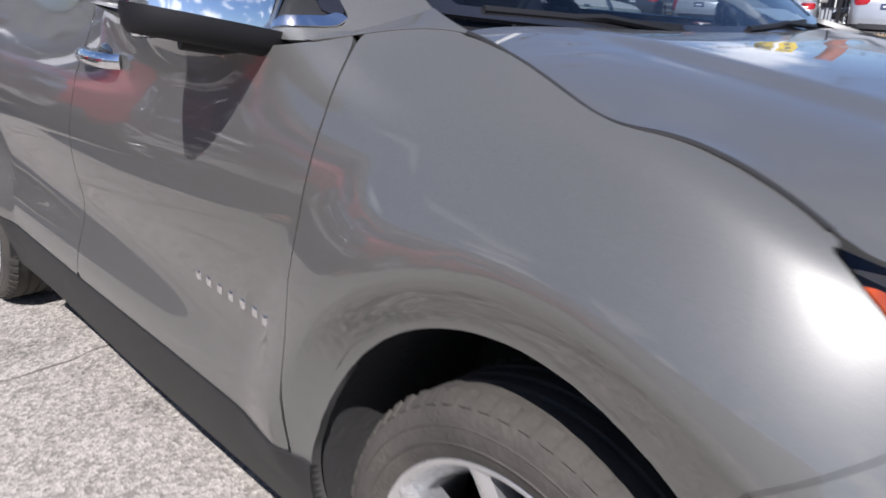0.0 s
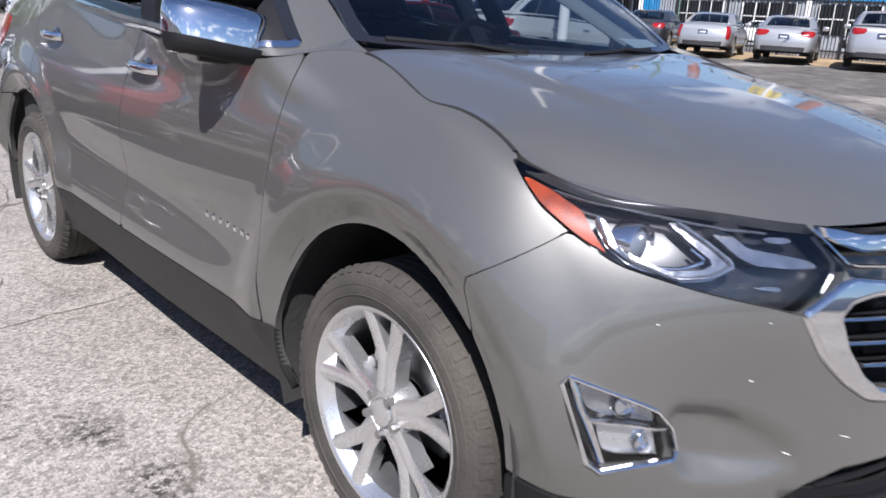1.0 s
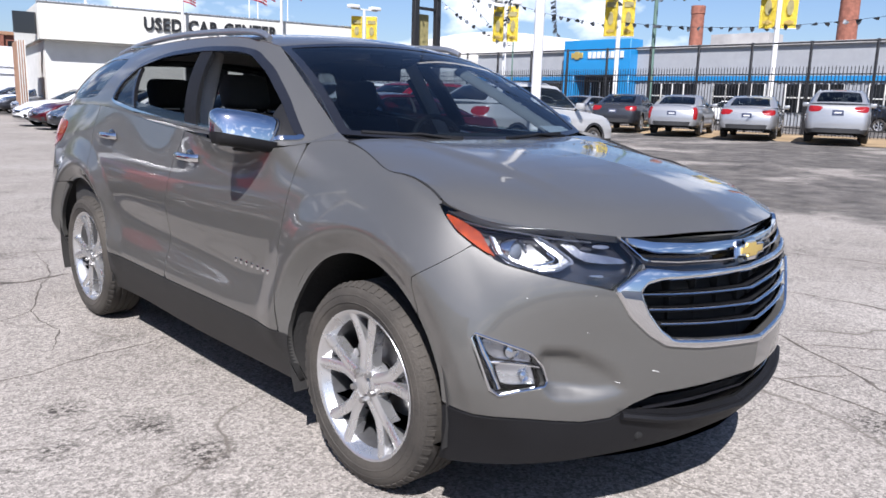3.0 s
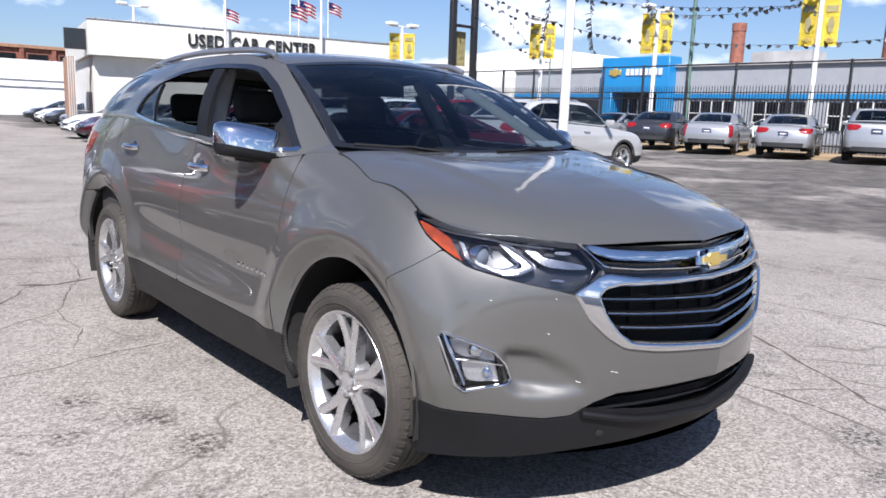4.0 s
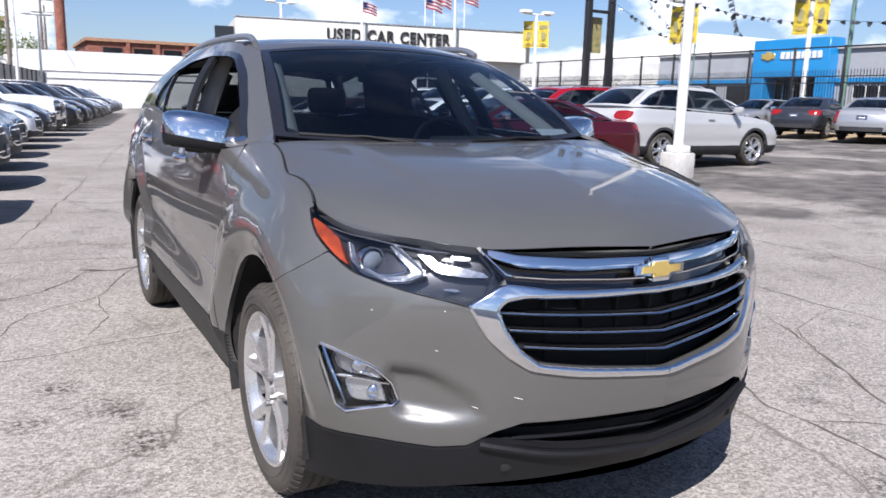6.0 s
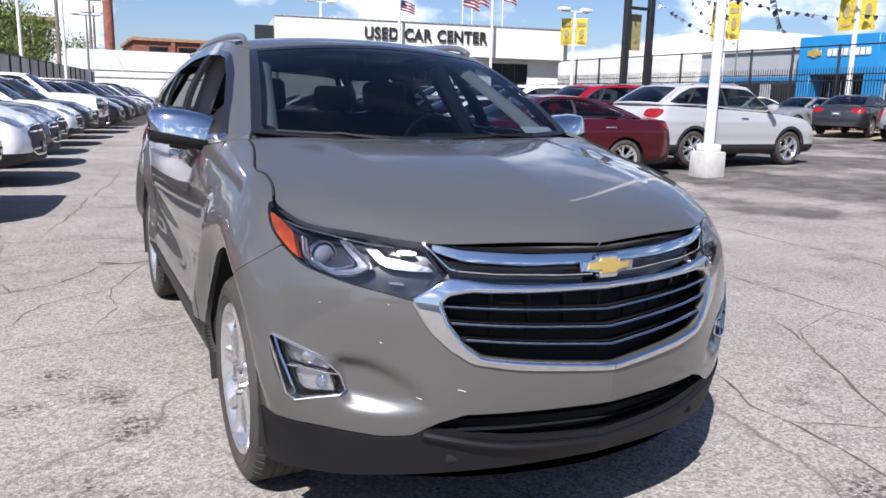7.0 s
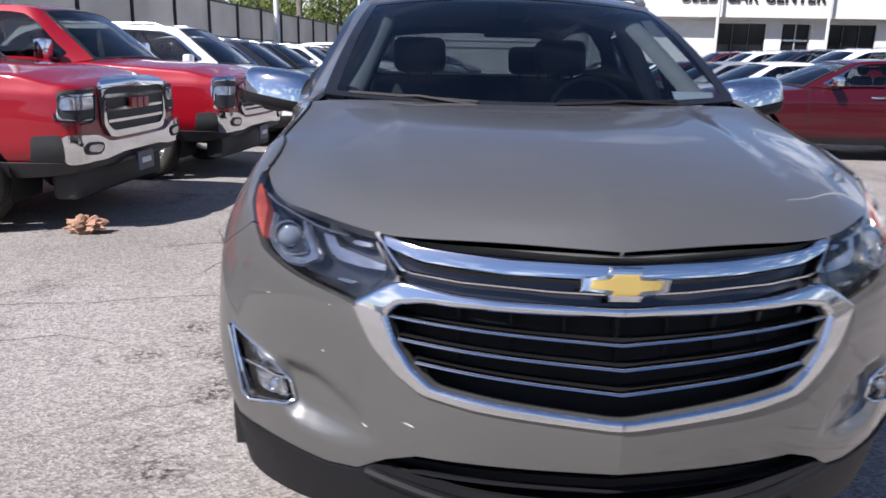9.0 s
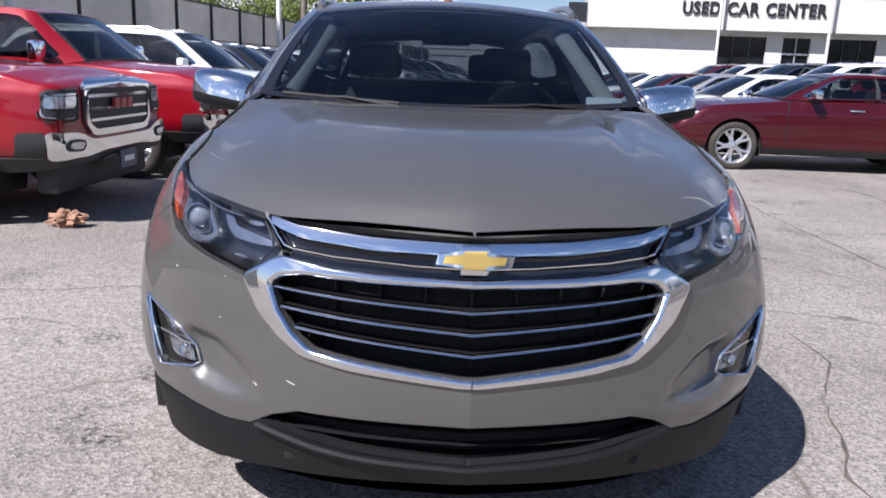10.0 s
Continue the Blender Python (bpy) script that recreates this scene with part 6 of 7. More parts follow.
# wooden poles and wires on the far left
for x, y, h in ((-1.3, 60, 11), (1.7, 84, 11), (2.6, 98, 11), (-6, 40, 12)):
    bm = bmesh.new()
    tube(bm, [(x, y, 0), (x + .1, y, h)], .17, sides=10, taper=lambda t: 1 - .35 * t)
    up = part("wood_pole", bm, OLDWOOD, None)
    tagged(up, "weathered wooden utility pole", "pole", "utility poles")
    bm = bmesh.new()
    box(bm, (x - 1.2, y - .06, h - .9), (x + 1.2, y + .06, h - .75), .01, 1)
    part("cross_arm", bm, OLDWOOD, up)
for k, (a, b) in enumerate((((-6, 40, 11.2), (-1.3, 60, 10.2)), ((-1.3, 60, 10.2), (1.7, 84, 10.2)), ((1.7, 84, 10.2), (2.6, 98, 10.2)), ((-14, 20, 11), (-6, 40, 11.2)))):
    bm = bmesh.new()
    a, b = Vector(a), Vector(b)
    tube(bm, [a.lerp(b, t) + Vector((0, 0, -2.2 * t * (1 - t))) for t in np.linspace(0, 1, 14)], .025, sides=5)
    tagged(part("power_line", bm, IRON), "thin black overhead power line", "cable", "overhead lines")
# strings of pennants
PENN = mat("pennant_film", (0.10, 0.11, 0.12), 0.3, 0.4, vary=0.5, scale=3, per=0.6)
pme = bpy.data.meshes.new("pennant")
bm = bmesh.new()
pv = [bm.verts.new(p) for p in ((-.12, 0, 0), (.12, 0, 0), (.09, .05, -.12), (.05, .03, -.22), (-.05, .06, -.19))]
bm.faces.new(pv)
bmesh.ops.solidify(bm, geom=list(bm.faces), thickness=.004)
bm.to_mesh(pme)
bm.free()
pme.materials.append(PENN)
ends = [((9.35, 7.95, 9.2), (30, 27.9, 5.6)), ((9.35, 7.95, 9.2), (30, 20.4, 6.2)), ((9.35, 7.95, 9.0), (30, 12.6, 6.0)), ((30, 27.9, 6.5), (27.7, 31, 8.0)), ((30, 20.4, 6.6), (30, 12.6, 6.6)),
        ((26.1, 31, 7.8), (30, 27.9, 4.6)), ((27.7, 31, 8.4), (30, 20.4, 5.2)), ((27.7, 31, 9.2), (30, 12.6, 6.4)), ((9.35, 7.95, 8.7), (30, 24.2, 4.9)), ((30, 20.4, 5.4), (30, 3.5, 5.6)), ((27.7, 31, 9.4), (38, 34.5, 5.2)), ((9.35, 7.95, 9.3), (30, 3.5, 6.5)), ((26.1, 31, 8.6), (9.35, 7.95, 9.4))]
for a, b in ends:
    st_ = thing("pennant_string", "string of small dark foil pennants", "pennants", "pennant strings")
    a, b = Vector(a), Vector(b)
    L_ = (b - a).length
    f_ = lambda t: a.lerp(b, t) + Vector((0, 0, -L_ * .16 * t * (1 - t)))
    bm = bmesh.new()
    tube(bm, [f_(t) for t in np.linspace(0, 1, 20)], .008, sides=4)
    part("cord", bm, IRON, st_)
    n_ = int(L_ / .48)
    for k in range(1, n_):
        o = under(new("pennant", pme), st_)
        o.matrix_basis = Matrix.Translation(f_((k + rng.uniform(-.35, .35)) / n_)) @ pose(0, 0, 0, rng.uniform(-70, 70), rng.uniform(-40, 40), math.degrees(math.atan2(b.y - a.y, b.x - a.x)) + rng.uniform(-20, 20))
# flags on the showroom poles
FLAGR, FLAGW, FLAGB = mat("flag_red", (0.45, 0.03, 0.05), 0.8), mat("flag_white", (0.75, 0.75, 0.75), 0.8), mat("flag_blue", (0.02, 0.03, 0.14), 0.8)
for px, py, pz, sc in ((19.6, 37.6, 6.6, .75), (21.5, 40, 7.2, .8), (17.6, 42, 6.6, .65), (26.0, 44, 8.0, .75)):
    fl = thing("flag", "striped red and white flag with a blue corner on a pole", "flag", "flags", at=Matrix.Translation((px, py, pz)) @ Matrix.Diagonal((sc, sc, sc, 1)))
    for s_ in range(7):
        bm = bmesh.new()
        gr = [[bm.verts.new((1.5 * i / 10, .09 * math.sin(i * .8 + .2 * k), .9 - (s_ + k) * .9 / 7 - .35 * (i / 10) ** 1.3)) for k in (0, 1)] for i in range(11)]
        for i in range(10):
            bm.faces.new((gr[i][0], gr[i][1], gr[i + 1][1], gr[i + 1][0]))
        bmesh.ops.solidify(bm, geom=list(bm.faces), thickness=.01)
        part("stripe", bm, FLAGR if s_ % 2 == 0 else FLAGW, fl)
    bm = bmesh.new()
    gr = [[bm.verts.new((.62 * i / 4, .09 * math.sin(i * .33 + .6 * k) - .025, .905 - k * .125 - .35 * (.041 * i * 1.0) ** 1.3)) for k in range(5)] for i in range(5)]
    for i in range(4):
        for k in range(4):
            bm.faces.new((gr[i][k], gr[i][k + 1], gr[i + 1][k + 1], gr[i + 1][k]))
    bmesh.ops.solidify(bm, geom=list(bm.faces), thickness=.012)
    part("canton", bm, FLAGB, fl)
    bm = bmesh.new()
    tube(bm, [(-.04, 0, -pz / sc), (-.04, 0, 1.15)], .04, sides=8)
    part("staff", bm, POLEW, fl)

# ---- trees ----
LEAF = mat("leaf_green", (0.095, 0.14, 0.026), 0.7, vary=0.4, scale=1.2, other=(0.16, 0.20, 0.037))
BARK = mat("bark", (0.12, 0.09, 0.06), 0.95, vary=0.3, scale=6, bump=0.6, bscale=30)


def tree(x, y, h, spread, seed):
    r_ = random.Random(seed)
    t_ = thing("tree", "spring tree with fresh yellow-green leaves", "tree", "trees", at=Matrix.Translation((x, y, 0)))
    bm = bmesh.new()
    tube(bm, [(0, 0, 0), (.1, 0, h * .3), (-.1, .1, h * .62), (0, 0, h * .9)], .22, sides=9, taper=lambda t: 1 - .8 * t)
    tips = []
    for k in range(16):
        z0 = h * r_.uniform(.28, .75)
        a, l_ = r_.uniform(0, 6.28), spread * r_.uniform(.5, 1.0)
        e = Vector((math.cos(a) * l_, math.sin(a) * l_, z0 + h * r_.uniform(.05, .3)))
        tube(bm, [(0, 0, z0), e * .5 + Vector((0, 0, z0 * .5 + .1)), e], .07, sides=6, taper=lambda t: 1 - .75 * t)
        tips += [e, e * .7 + Vector((0, 0, z0 * .3))]
    part("trunk", bm, BARK, t_)
    V, F = [], []
    for e in tips + [Vector((0, 0, h * .9))]:
        for _ in range(150):
            d = Vector((r_.gauss(0, 1), r_.gauss(0, 1), r_.gauss(0, .8))) * spread * .20
            c = e + d
            s_ = r_.uniform(.06, .13) * (h / 9 + .4)
            q = Euler((r_.uniform(0, 6), r_.uniform(0, 6), r_.uniform(0, 6))).to_matrix()
            k = len(V)
            V += [c + q @ Vector(p) for p in ((-s_, 0, 0), (0, s_ * .55, .02), (s_, 0, 0), (0, -s_ * .55, -.02))]
            F.append((k, k + 1, k + 2, k + 3))
    me = bpy.data.meshes.new("crown")
    me.from_pydata([tuple(v) for v in V], [], F)
    me.materials.append(LEAF)
    under(new("crown", me), t_)


for i, (x, y, h, s_) in enumerate(((-9.5, 58, 7.6, 3.2), (-5.5, 62, 7.6, 3.0), (-3, 70, 7.0, 2.8), (-13.6, 56, 6.9, 3.0), (-20.5, 60, 7.0, 3.2), (-12, 82, 9.0, 3.3), (-6, 92, 9.4, 3.4), (1, 104, 8, 3))):
    tree(x, y, h, s_, 11 + i)
# grey house behind the boundary fence
house = thing("far_house", "pale grey house beyond the boundary fence", "house")
boxes("wall", [((-4.2, 88, 0), (-1.6, 98, 8.2)), ((-34, 80, 0), (-22, 92, 6.2))], SLATTED, house)
boxes("roof", [((-4.5, 87.7, 8.2), (-1.3, 98.3, 8.6)), ((-34.3, 79.7, 6.2), (-21.7, 92.3, 6.7))], TIMBER, house)
# plain walls that close the place behind the camera
tagged(boxes("wall_south", [((-60, -48, 0), (70, -47.5, 4.5))], PAINTED, None), "plain pale wall across the lot", "wall", kind="structure")
# paper litter beside the trucks
bm = bmesh.new()
bmesh.ops.create_icosphere(bm, subdivisions=4, radius=.085)
for v in bm.verts:
    q = v.co.normalized()
    k = 1 + .75 * noise.noise(q * 2.3) + .35 * noise.noise(q * 6.1)
    v.co = Vector((v.co.x * 1.45 * k, v.co.y * .8 * k, v.co.z * .75 * k)) + Vector((-2.85, 3.39, .06))
    v.co.z = max(v.co.z, .002)
tagged(part("crumpled_bag", bm, mat("brown_paper", (0.30, 0.17, 0.11), 0.85, vary=0.45, scale=9, bump=0.4, bscale=40), angle=12), "crumpled brown paper bag lying on the lot", "litter")
# ---- the other cars on the lot ----
CARGLASS = glass_mat("car_glass", (0.62, 0.68, 0.68), 0.5)
CLEARLAMP = mat("clear_lamp", (0.42, 0.43, 0.45), 0.12, 0.7, coat=1.0, vary=0.35, scale=14)
PLATE = mat("dealer_plate", (0.05, 0.06, 0.10), 0.4, vary=0.3)
PLATEBAR = mat("plate_bar", (0.7, 0.7, 0.7), 0.5)
FLATBLACK = mat("flat_black", (0.02, 0.02, 0.021), 0.6, vary=0.2)
PAINTS = {
    "red": car_paint("red_paint", (0.225, 0.002, 0.009), 0.10, 0.45),
    "maroon": car_paint("maroon_paint", (0.055, 0.002, 0.006), 0.25, 0.36),
    "white": car_paint("white_paint", (0.78, 0.78, 0.77), 0.0, 0.4, 0.01),
    "silver": car_paint("silver_paint", (0.36, 0.365, 0.375), 0.6, 0.35),
    "grey": car_paint("grey_paint", (0.028, 0.030, 0.036), 0.3, 0.4),
    "black": car_paint("black_paint", (0.012, 0.012, 0.014), 0.2, 0.3),
    "pearl": car_paint("pearl_paint", (0.46, 0.46, 0.45), 0.3, 0.36),
}


def spec(L, W, H, wb, fo, r, zn, zc, yc, yw, yr, yt, zb, zd, kind, foot=.24, nose=.80, wr=.64):
    return dict(L=L, W=W, H=H, wb=wb, fo=fo, r=r, zn=zn, zc=zc, yc=yc, yw=yw, yr=yr, yt=yt, zb=zb, zd=zd, kind=kind, foot=foot, nose=nose, wr=wr)


SPECS = {
    "sedan": spec(4.75, .92, 1.44, 2.80, .88, .33, .74, .98, 1.40, 2.08, 3.25, 4.05, .98, 1.02, "sedan"),
    "big_sedan": spec(5.04, .955, 1.48, 3.05, .90, .355, .86, 1.05, 1.62, 2.30, 3.55, 4.35, 1.06, 1.09, "sedan", nose=.86),
    "suv": spec(4.63, .92, 1.66, 2.73, .92, .355, .92, 1.08, 1.30, 1.98, 3.80, 4.42, 1.10, 1.20, "suv"),
    "big_suv": spec(5.18, .99, 1.79, 3.07, 1.0, .38, 1.00, 1.17, 1.38, 2.05, 4.60, 5.02, 1.18, 1.22, "suv", .28),
    "pickup": spec(5.85, 1.01, 1.86, 3.64, .97, .41, 1.14, 1.25, 1.52, 2.12, 3.75, 4.02, 1.23, 1.25, "pickup", .42, .90, .70),
}


def shell(sp):
    """Sheets of a car body: nose at y = 0, facing -y."""
    L, W, kind = sp["L"], sp["W"], sp["kind"]
    n0 = sp["nose"]
    yk = [0, .04, .12, .30, .7, L * .5, L - .6, L - .25, L - .09, L - .02, L]
    wk = [n0, n0 + (1 - n0) * .45, n0 + (1 - n0) * .72, n0 + (1 - n0) * .93, 1, 1, 1, .965, .91, .84, .78]
    ends = .05 if kind == "pickup" else .14
    tk_y = [0, .05, .16, .4, sp["yc"], sp["yc"] + .35, (sp["yc"] + sp["yt"]) / 2, sp["yt"], L - .16, L - .04, L]
    tk_z = [sp["zn"] - ends, sp["zn"] - ends * .35, sp["zn"] - .01, sp["zn"] + (sp["zc"] - sp["zn"]) * .45, sp["zc"], sp["zb"], (sp["zb"] + sp["zd"]) / 2, sp["zd"], sp["zd"] - .01, sp["zd"] - .05, sp["zd"] - .16]
    ys = np.concatenate([np.linspace(0, .4, 16), np.linspace(.4, L - .35, int(L / .055))[1:], np.linspace(L - .35, L, 14)[1:]])
    wy, ty = np.interp(ys, yk, wk) * W, np.interp(ys, tk_y, tk_z)
    for _ in range(3):
        ty[1:-1] = (ty[:-2] + 2 * ty[1:-1] + ty[2:]) / 4
        wy[1:-1] = (wy[:-2] + 2 * wy[1:-1] + wy[2:]) / 4
    fy = sp["foot"] + .07 * np.exp(-ys / .25) + .09 * np.exp(-(L - ys) / .3)
    hgt = ty - fy
    sec_x = np.array([.90, .985, 1.0, .992, .95, .865, .5, 0])
    crown = np.interp(ys, [0, .3, L - .4, L], [.02, .045, .03, .01])
    rows = []
    for w, t, f, h, c in zip(wy, ty, fy, hgt, crown):
        z = np.array([f, f + .15, f + .42 * h, f + .70 * h, t - .055, t - .008, t + c * .7, t + c])
        rows.append(np.stack([sec_x * w, z], 1))
    v = np.linspace(0, 7, 46)
    sec = np.array([spline(range(8), q, v) for q in rows])
    P = np.concatenate([sec[..., :1], np.repeat(ys[:, None, None], len(v), 1), sec[..., 1:]], 2)

    def caps(first, out):
        res = []
        for k in np.linspace(0, 1, 17)[:-1]:
            q = first.copy()
            q[:, 0] *= k
            q[:, 1] += out * (1 - k * k)
            res.append(q)
        return np.array(res)

    P = np.concatenate([caps(P[0], -.03 if kind == "pickup" else -.10), P, caps(P[-1], .03 if kind == "pickup" else .07)[::-1]], 0)
    if kind != "pickup":                                                 # nose and tail lean back above the bumpers
        up = np.clip((P[..., 2] - .56) / max(.1, sp["zn"] - .56), 0, 1.1) ** 1.5
        P[..., 1] += .15 * up * np.clip(1 - P[..., 1] / .9, 0, 1)
        up = np.clip((P[..., 2] - .60) / max(.1, sp["zd"] - .60), 0, 1.1) ** 1.5
        P[..., 1] -= .10 * up * np.clip(1 - (L - P[..., 1]) / .7, 0, 1)
    z, y, x = P[..., 2], P[..., 1], P[..., 0]
    # soft side crease
    P[..., 0] += .010 * np.exp(-((z - sp["zb"] + .20) / .05) ** 2) * (x > .8 * W) - .012 * np.exp(-((z - .52) / .09) ** 2) * (x > .85 * W)
    return P


def make_car(kind, paint, face, label, category="car", name="parked_car", group=""):
    sp = SPECS[kind]
    L, W, H, r, wb, fo = sp["L"], sp["W"], sp["H"], sp["r"], sp["wb"], sp["fo"]
    root = thing(name, label, category, group)
    P = shell(sp)
    X, Y, Z = P[..., 0], P[..., 1], P[..., 2]
    fl = bool(grid_normals(P)[40, 12, 0] < 0)
    G = np.full(Z.shape, 1.0)
    for ya in (fo, fo + wb):
        G = np.minimum(G, np.where(X > .5 * W, np.hypot(Y - ya, Z - r) - r * 1.15, 1.0))
    Q = X + np.where(Y < L / 2, Y, L - Y) * 1.0                           # unrolled distance from the middle of the nose or tail
    fr, bk = Y < 1.0, Y > L - 1.0

    def put(nm, g, m, lab="", push=.005, flange=.012, one=False, parent=None):
        if (g > 0).any():
            if one:
                return sheet(nm, [cut_sheet(P, g, flange, fl, mi, push) for mi in both], m, parent or root, lab)
            return [sheet(nm, [cut_sheet(P, g, flange, fl, mi, push)], m, parent or root, lab) for mi in both]

    pickup, suv = sp["kind"] == "pickup", sp["kind"] == "suv"
    lip = 0 if pickup else .20 if suv else .10
    put("body", np.minimum(G, Z - sp["foot"] - lip), PAINTS[paint], "", 0.0, .02, True)
    put("lower_trim", np.minimum(G, sp["foot"] + lip - Z + 1e-4), FLATBLACK, "", -.002, .01, True)
    if suv:
        for ya in (fo, fo + wb):
            d = np.hypot(Y - ya, Z - r)
            put("arch_trim", np.minimum.reduce([np.where(X > .7 * W, 1.0, -1.0), d - r * 1.15, r * 1.15 + .055 - d]), FLATBLACK, "", .008, .01)
    # lamps
    zn = sp["zn"]
    if not pickup:
        hl = inside(soft_poly([(.56 * W, zn - .19), (.95 * W, zn - .15), (W + .34, zn - .02), (W + .16, zn - .005), (.75 * W, zn - .075), (.54 * W, zn - .10)], 2, .2), Q, Z)
        put("headlamp", np.where(fr, hl, -1), CLEARLAMP, "clear headlamp")
        tl_z = sp["zd"] - .13
        tl = inside(soft_poly([(.52 * W, tl_z - .10), (.95 * W, tl_z - .13), (W + (.12 if suv else .22), tl_z - .01), (W + (.10 if suv else .20), tl_z + .07), (.56 * W, tl_z + .05)], 2, .2), Q, Z)
        if face == "tall_lamp":
            tl = inside(soft_poly([(.80 * W, tl_z - .34), (W + .08, tl_z - .34), (W + .14, tl_z + .08), (.86 * W, tl_z + .08)], 2, .15), Q, Z)
        put("tail_lamp", np.where(bk, tl, -1), REDLENS, "red tail lamp")
        gz0, gz1 = (.44, zn - .16) if face in ("suv", "tall_grille") else (.52, zn - .17)
        gr = inside(soft_poly([(-.60 * W, gz1), (.60 * W, gz1), (.50 * W, gz0), (-.50 * W, gz0)], 2, .2), Q, Z)
        put("grille", np.where(fr, gr, -1), FLATBLACK, "dark grille", .004, .01, True)
        for k in range(3):
            zz = gz0 + (gz1 - gz0) * (k + .7) / 3.4
            put("grille_bar", np.where(fr, np.minimum(gr - .02, .011 - abs(Z - zz)), -1), CHROME, "", .014, .01, True)
        put("grille_rim", np.where(fr, np.minimum(gr + .02, .006 - gr), -1), CHROME, "", .012, .01, True)
        it = inside(soft_poly([(-.6 * W, .40), (.6 * W, .40), (.66 * W, .30), (-.66 * W, .30)], 2, .2), Q, Z)
        put("air_intake", np.where(fr, it, -1), FLATBLACK, "", .004, .01, True)
        fg = inside(soft_poly([(.76 * W, .44), (.98 * W, .48), (1.02 * W, .36), (.80 * W, .34)], 2, .2), Q, Z)
        put("fog_vent", np.where(fr, fg, -1), FLATBLACK, "", .004, .01)
        put("rear_diffuser", np.where(bk, inside(np.array([(-.7 * W, .47), (.7 * W, .47), (.66 * W, .30), (-.66 * W, .30)]), Q, Z), -1), FLATBLACK, "", .004, .01, True)
        for x_, y_ in (((0, -.112), (0, L + .050)) if face != "noplate" else ((0, L + .050),)):
            bm = bmesh.new()
            zp = .50 if y_ < 1 else sp["zd"] - .30
            box(bm, (-.155, y_ - .008, zp - .04), (.155, y_ + .008, zp + .115), .004, 1)
            pl = part("number_plate", bm, PLATE, root, "dark dealer plate")
            bm = bmesh.new()
            box(bm, (-.10, y_ - .011, zp + .02), (.10, y_ + .011, zp + .055), 0)
            part("plate_bar", bm, PLATEBAR, pl)
    # door seams
    doors = [(sp["yc"] + .12, sp["yc"] + 1.15), (sp["yc"] + 1.15, sp["yc"] + 2.12)]
    for k, yy in enumerate((sp["yc"] + .02, sp["yc"] + 1.17, min(sp["yc"] + 2.2, fo + wb - r * .6))):
        put("door_seam", np.minimum.reduce([G, .008 - abs(Y - yy - .12 * (Z - .8) * (k == 2)), Z - sp["foot"] - .14, sp["zb"] - .02 - Z, np.where(X > .8 * W, 1.0, -1.0)]), DARK, "", .0015, 0)
    for yy in (sp["yc"] + 1.0, sp["yc"] + 2.0):
        i = int(np.argmin(abs(P[:, 20, 1] - yy)))
        xh = float(np.interp(sp["zb"] - .13, P[i, :35, 2], P[i, :35, 0]))
        for sg_ in (-1, 1):
            bm = bmesh.new()
            tube(bm, [(sg_ * (xh + o), yy + d, sp["zb"] - .13) for d, o in ((-.10, .002), (-.08, .022), (.08, .022), (.10, .002))], .011, .015, 8)
            part("door_handle", bm, CHROME if face in ("chrome", "suv") else PAINTS[paint], root)
    # cabin
    yc, yw, yr, yt, wr = sp["yc"], sp["yw"], sp["yr"], sp["yt"], sp["wr"]
    A = [0, .06, .2, .45, .7, .9, 1.0]
    bx = np.array([(.80 * W, yc - .03, sp["zc"] + .015), (.90 * W, yc + .16, sp["zb"] + .0), (.925 * W, yc + .5, sp["zb"] + .012), (.93 * W, yc + (yt - yc) * .45, (sp["zb"] + sp["zd"]) / 2 + .012), (.925 * W, yc + (yt - yc) * .72, sp["zd"] + .012), (.89 * W, yc + (yt - yc) * .93, sp["zd"] + .012), (.80 * W, yt, sp["zd"] + .01)])
    ry_ = yr - yw
    tx = np.array([(wr * .93, yw, H - .085), (wr * .98, yw + .06, H - .062), (wr * 1.01, yw + .2 * ry_, H - .04), (wr * 1.01, yw + .45 * ry_, H - .03), (wr, yw + .7 * ry_, H - .04), (wr * .97, yw + .92 * ry_, H - .065), (wr * .94, yr, H - .085)])
    ga_, gw_ = np.linspace(0, 1, 110), np.linspace(0, 1, 22)
    b_, t_ = spline(A, bx, ga_), spline(A, tx, ga_)
    HS = b_[:, None] * (1 - gw_)[None, :, None] + t_[:, None] * gw_[None, :, None]
    HS[..., 0] += .04 * (4 * gw_ * (1 - gw_))[None, :] * np.clip(ga_ / .1, 0, 1)[:, None] * np.clip((1 - ga_) / .1, 0, 1)[:, None]
    aa, www = np.meshgrid(ga_, gw_, indexing="ij")
    hf = bool(grid_normals(HS)[50, 10, 0] < 0)
    a1 = .95 if suv else .93 if pickup else .86
    wp = inside(soft_poly([(.045, .05), (a1, .05), (a1 - (.02 if suv or pickup else .05), .62), (a1 - .10, .88), (.14, .88), (.085, .70)], 2, .12), aa, www * 1.0)
    bp_ = .47 if not pickup else .50
    pill = np.maximum(.012 - abs(aa - bp_ - .02 * www), (.010 - abs(aa - .79 - .02 * www)) if suv else -1)

    def cab(nm, g, m, lab="", push=0.0, flange=.015):
        return [sheet(nm, [cut_sheet(HS, g, flange, hf, mi, push)], m, root, lab) for mi in both]

    cab("cabin_side", np.maximum(-wp, -1) * 1.0, PAINTS[paint])
    cab("window_pillar", np.minimum(wp, pill), FLATBLACK, "", -.002)
    cab("front_side_window", np.minimum.reduce([wp, -pill, bp_ + .02 * www - aa]), CARGLASS, "", -.006, 0)
    cab("rear_side_window", np.minimum.reduce([wp, -pill, aa - bp_ - .02 * www]), CARGLASS if not suv else PRIVACY, "", -.006, 0)
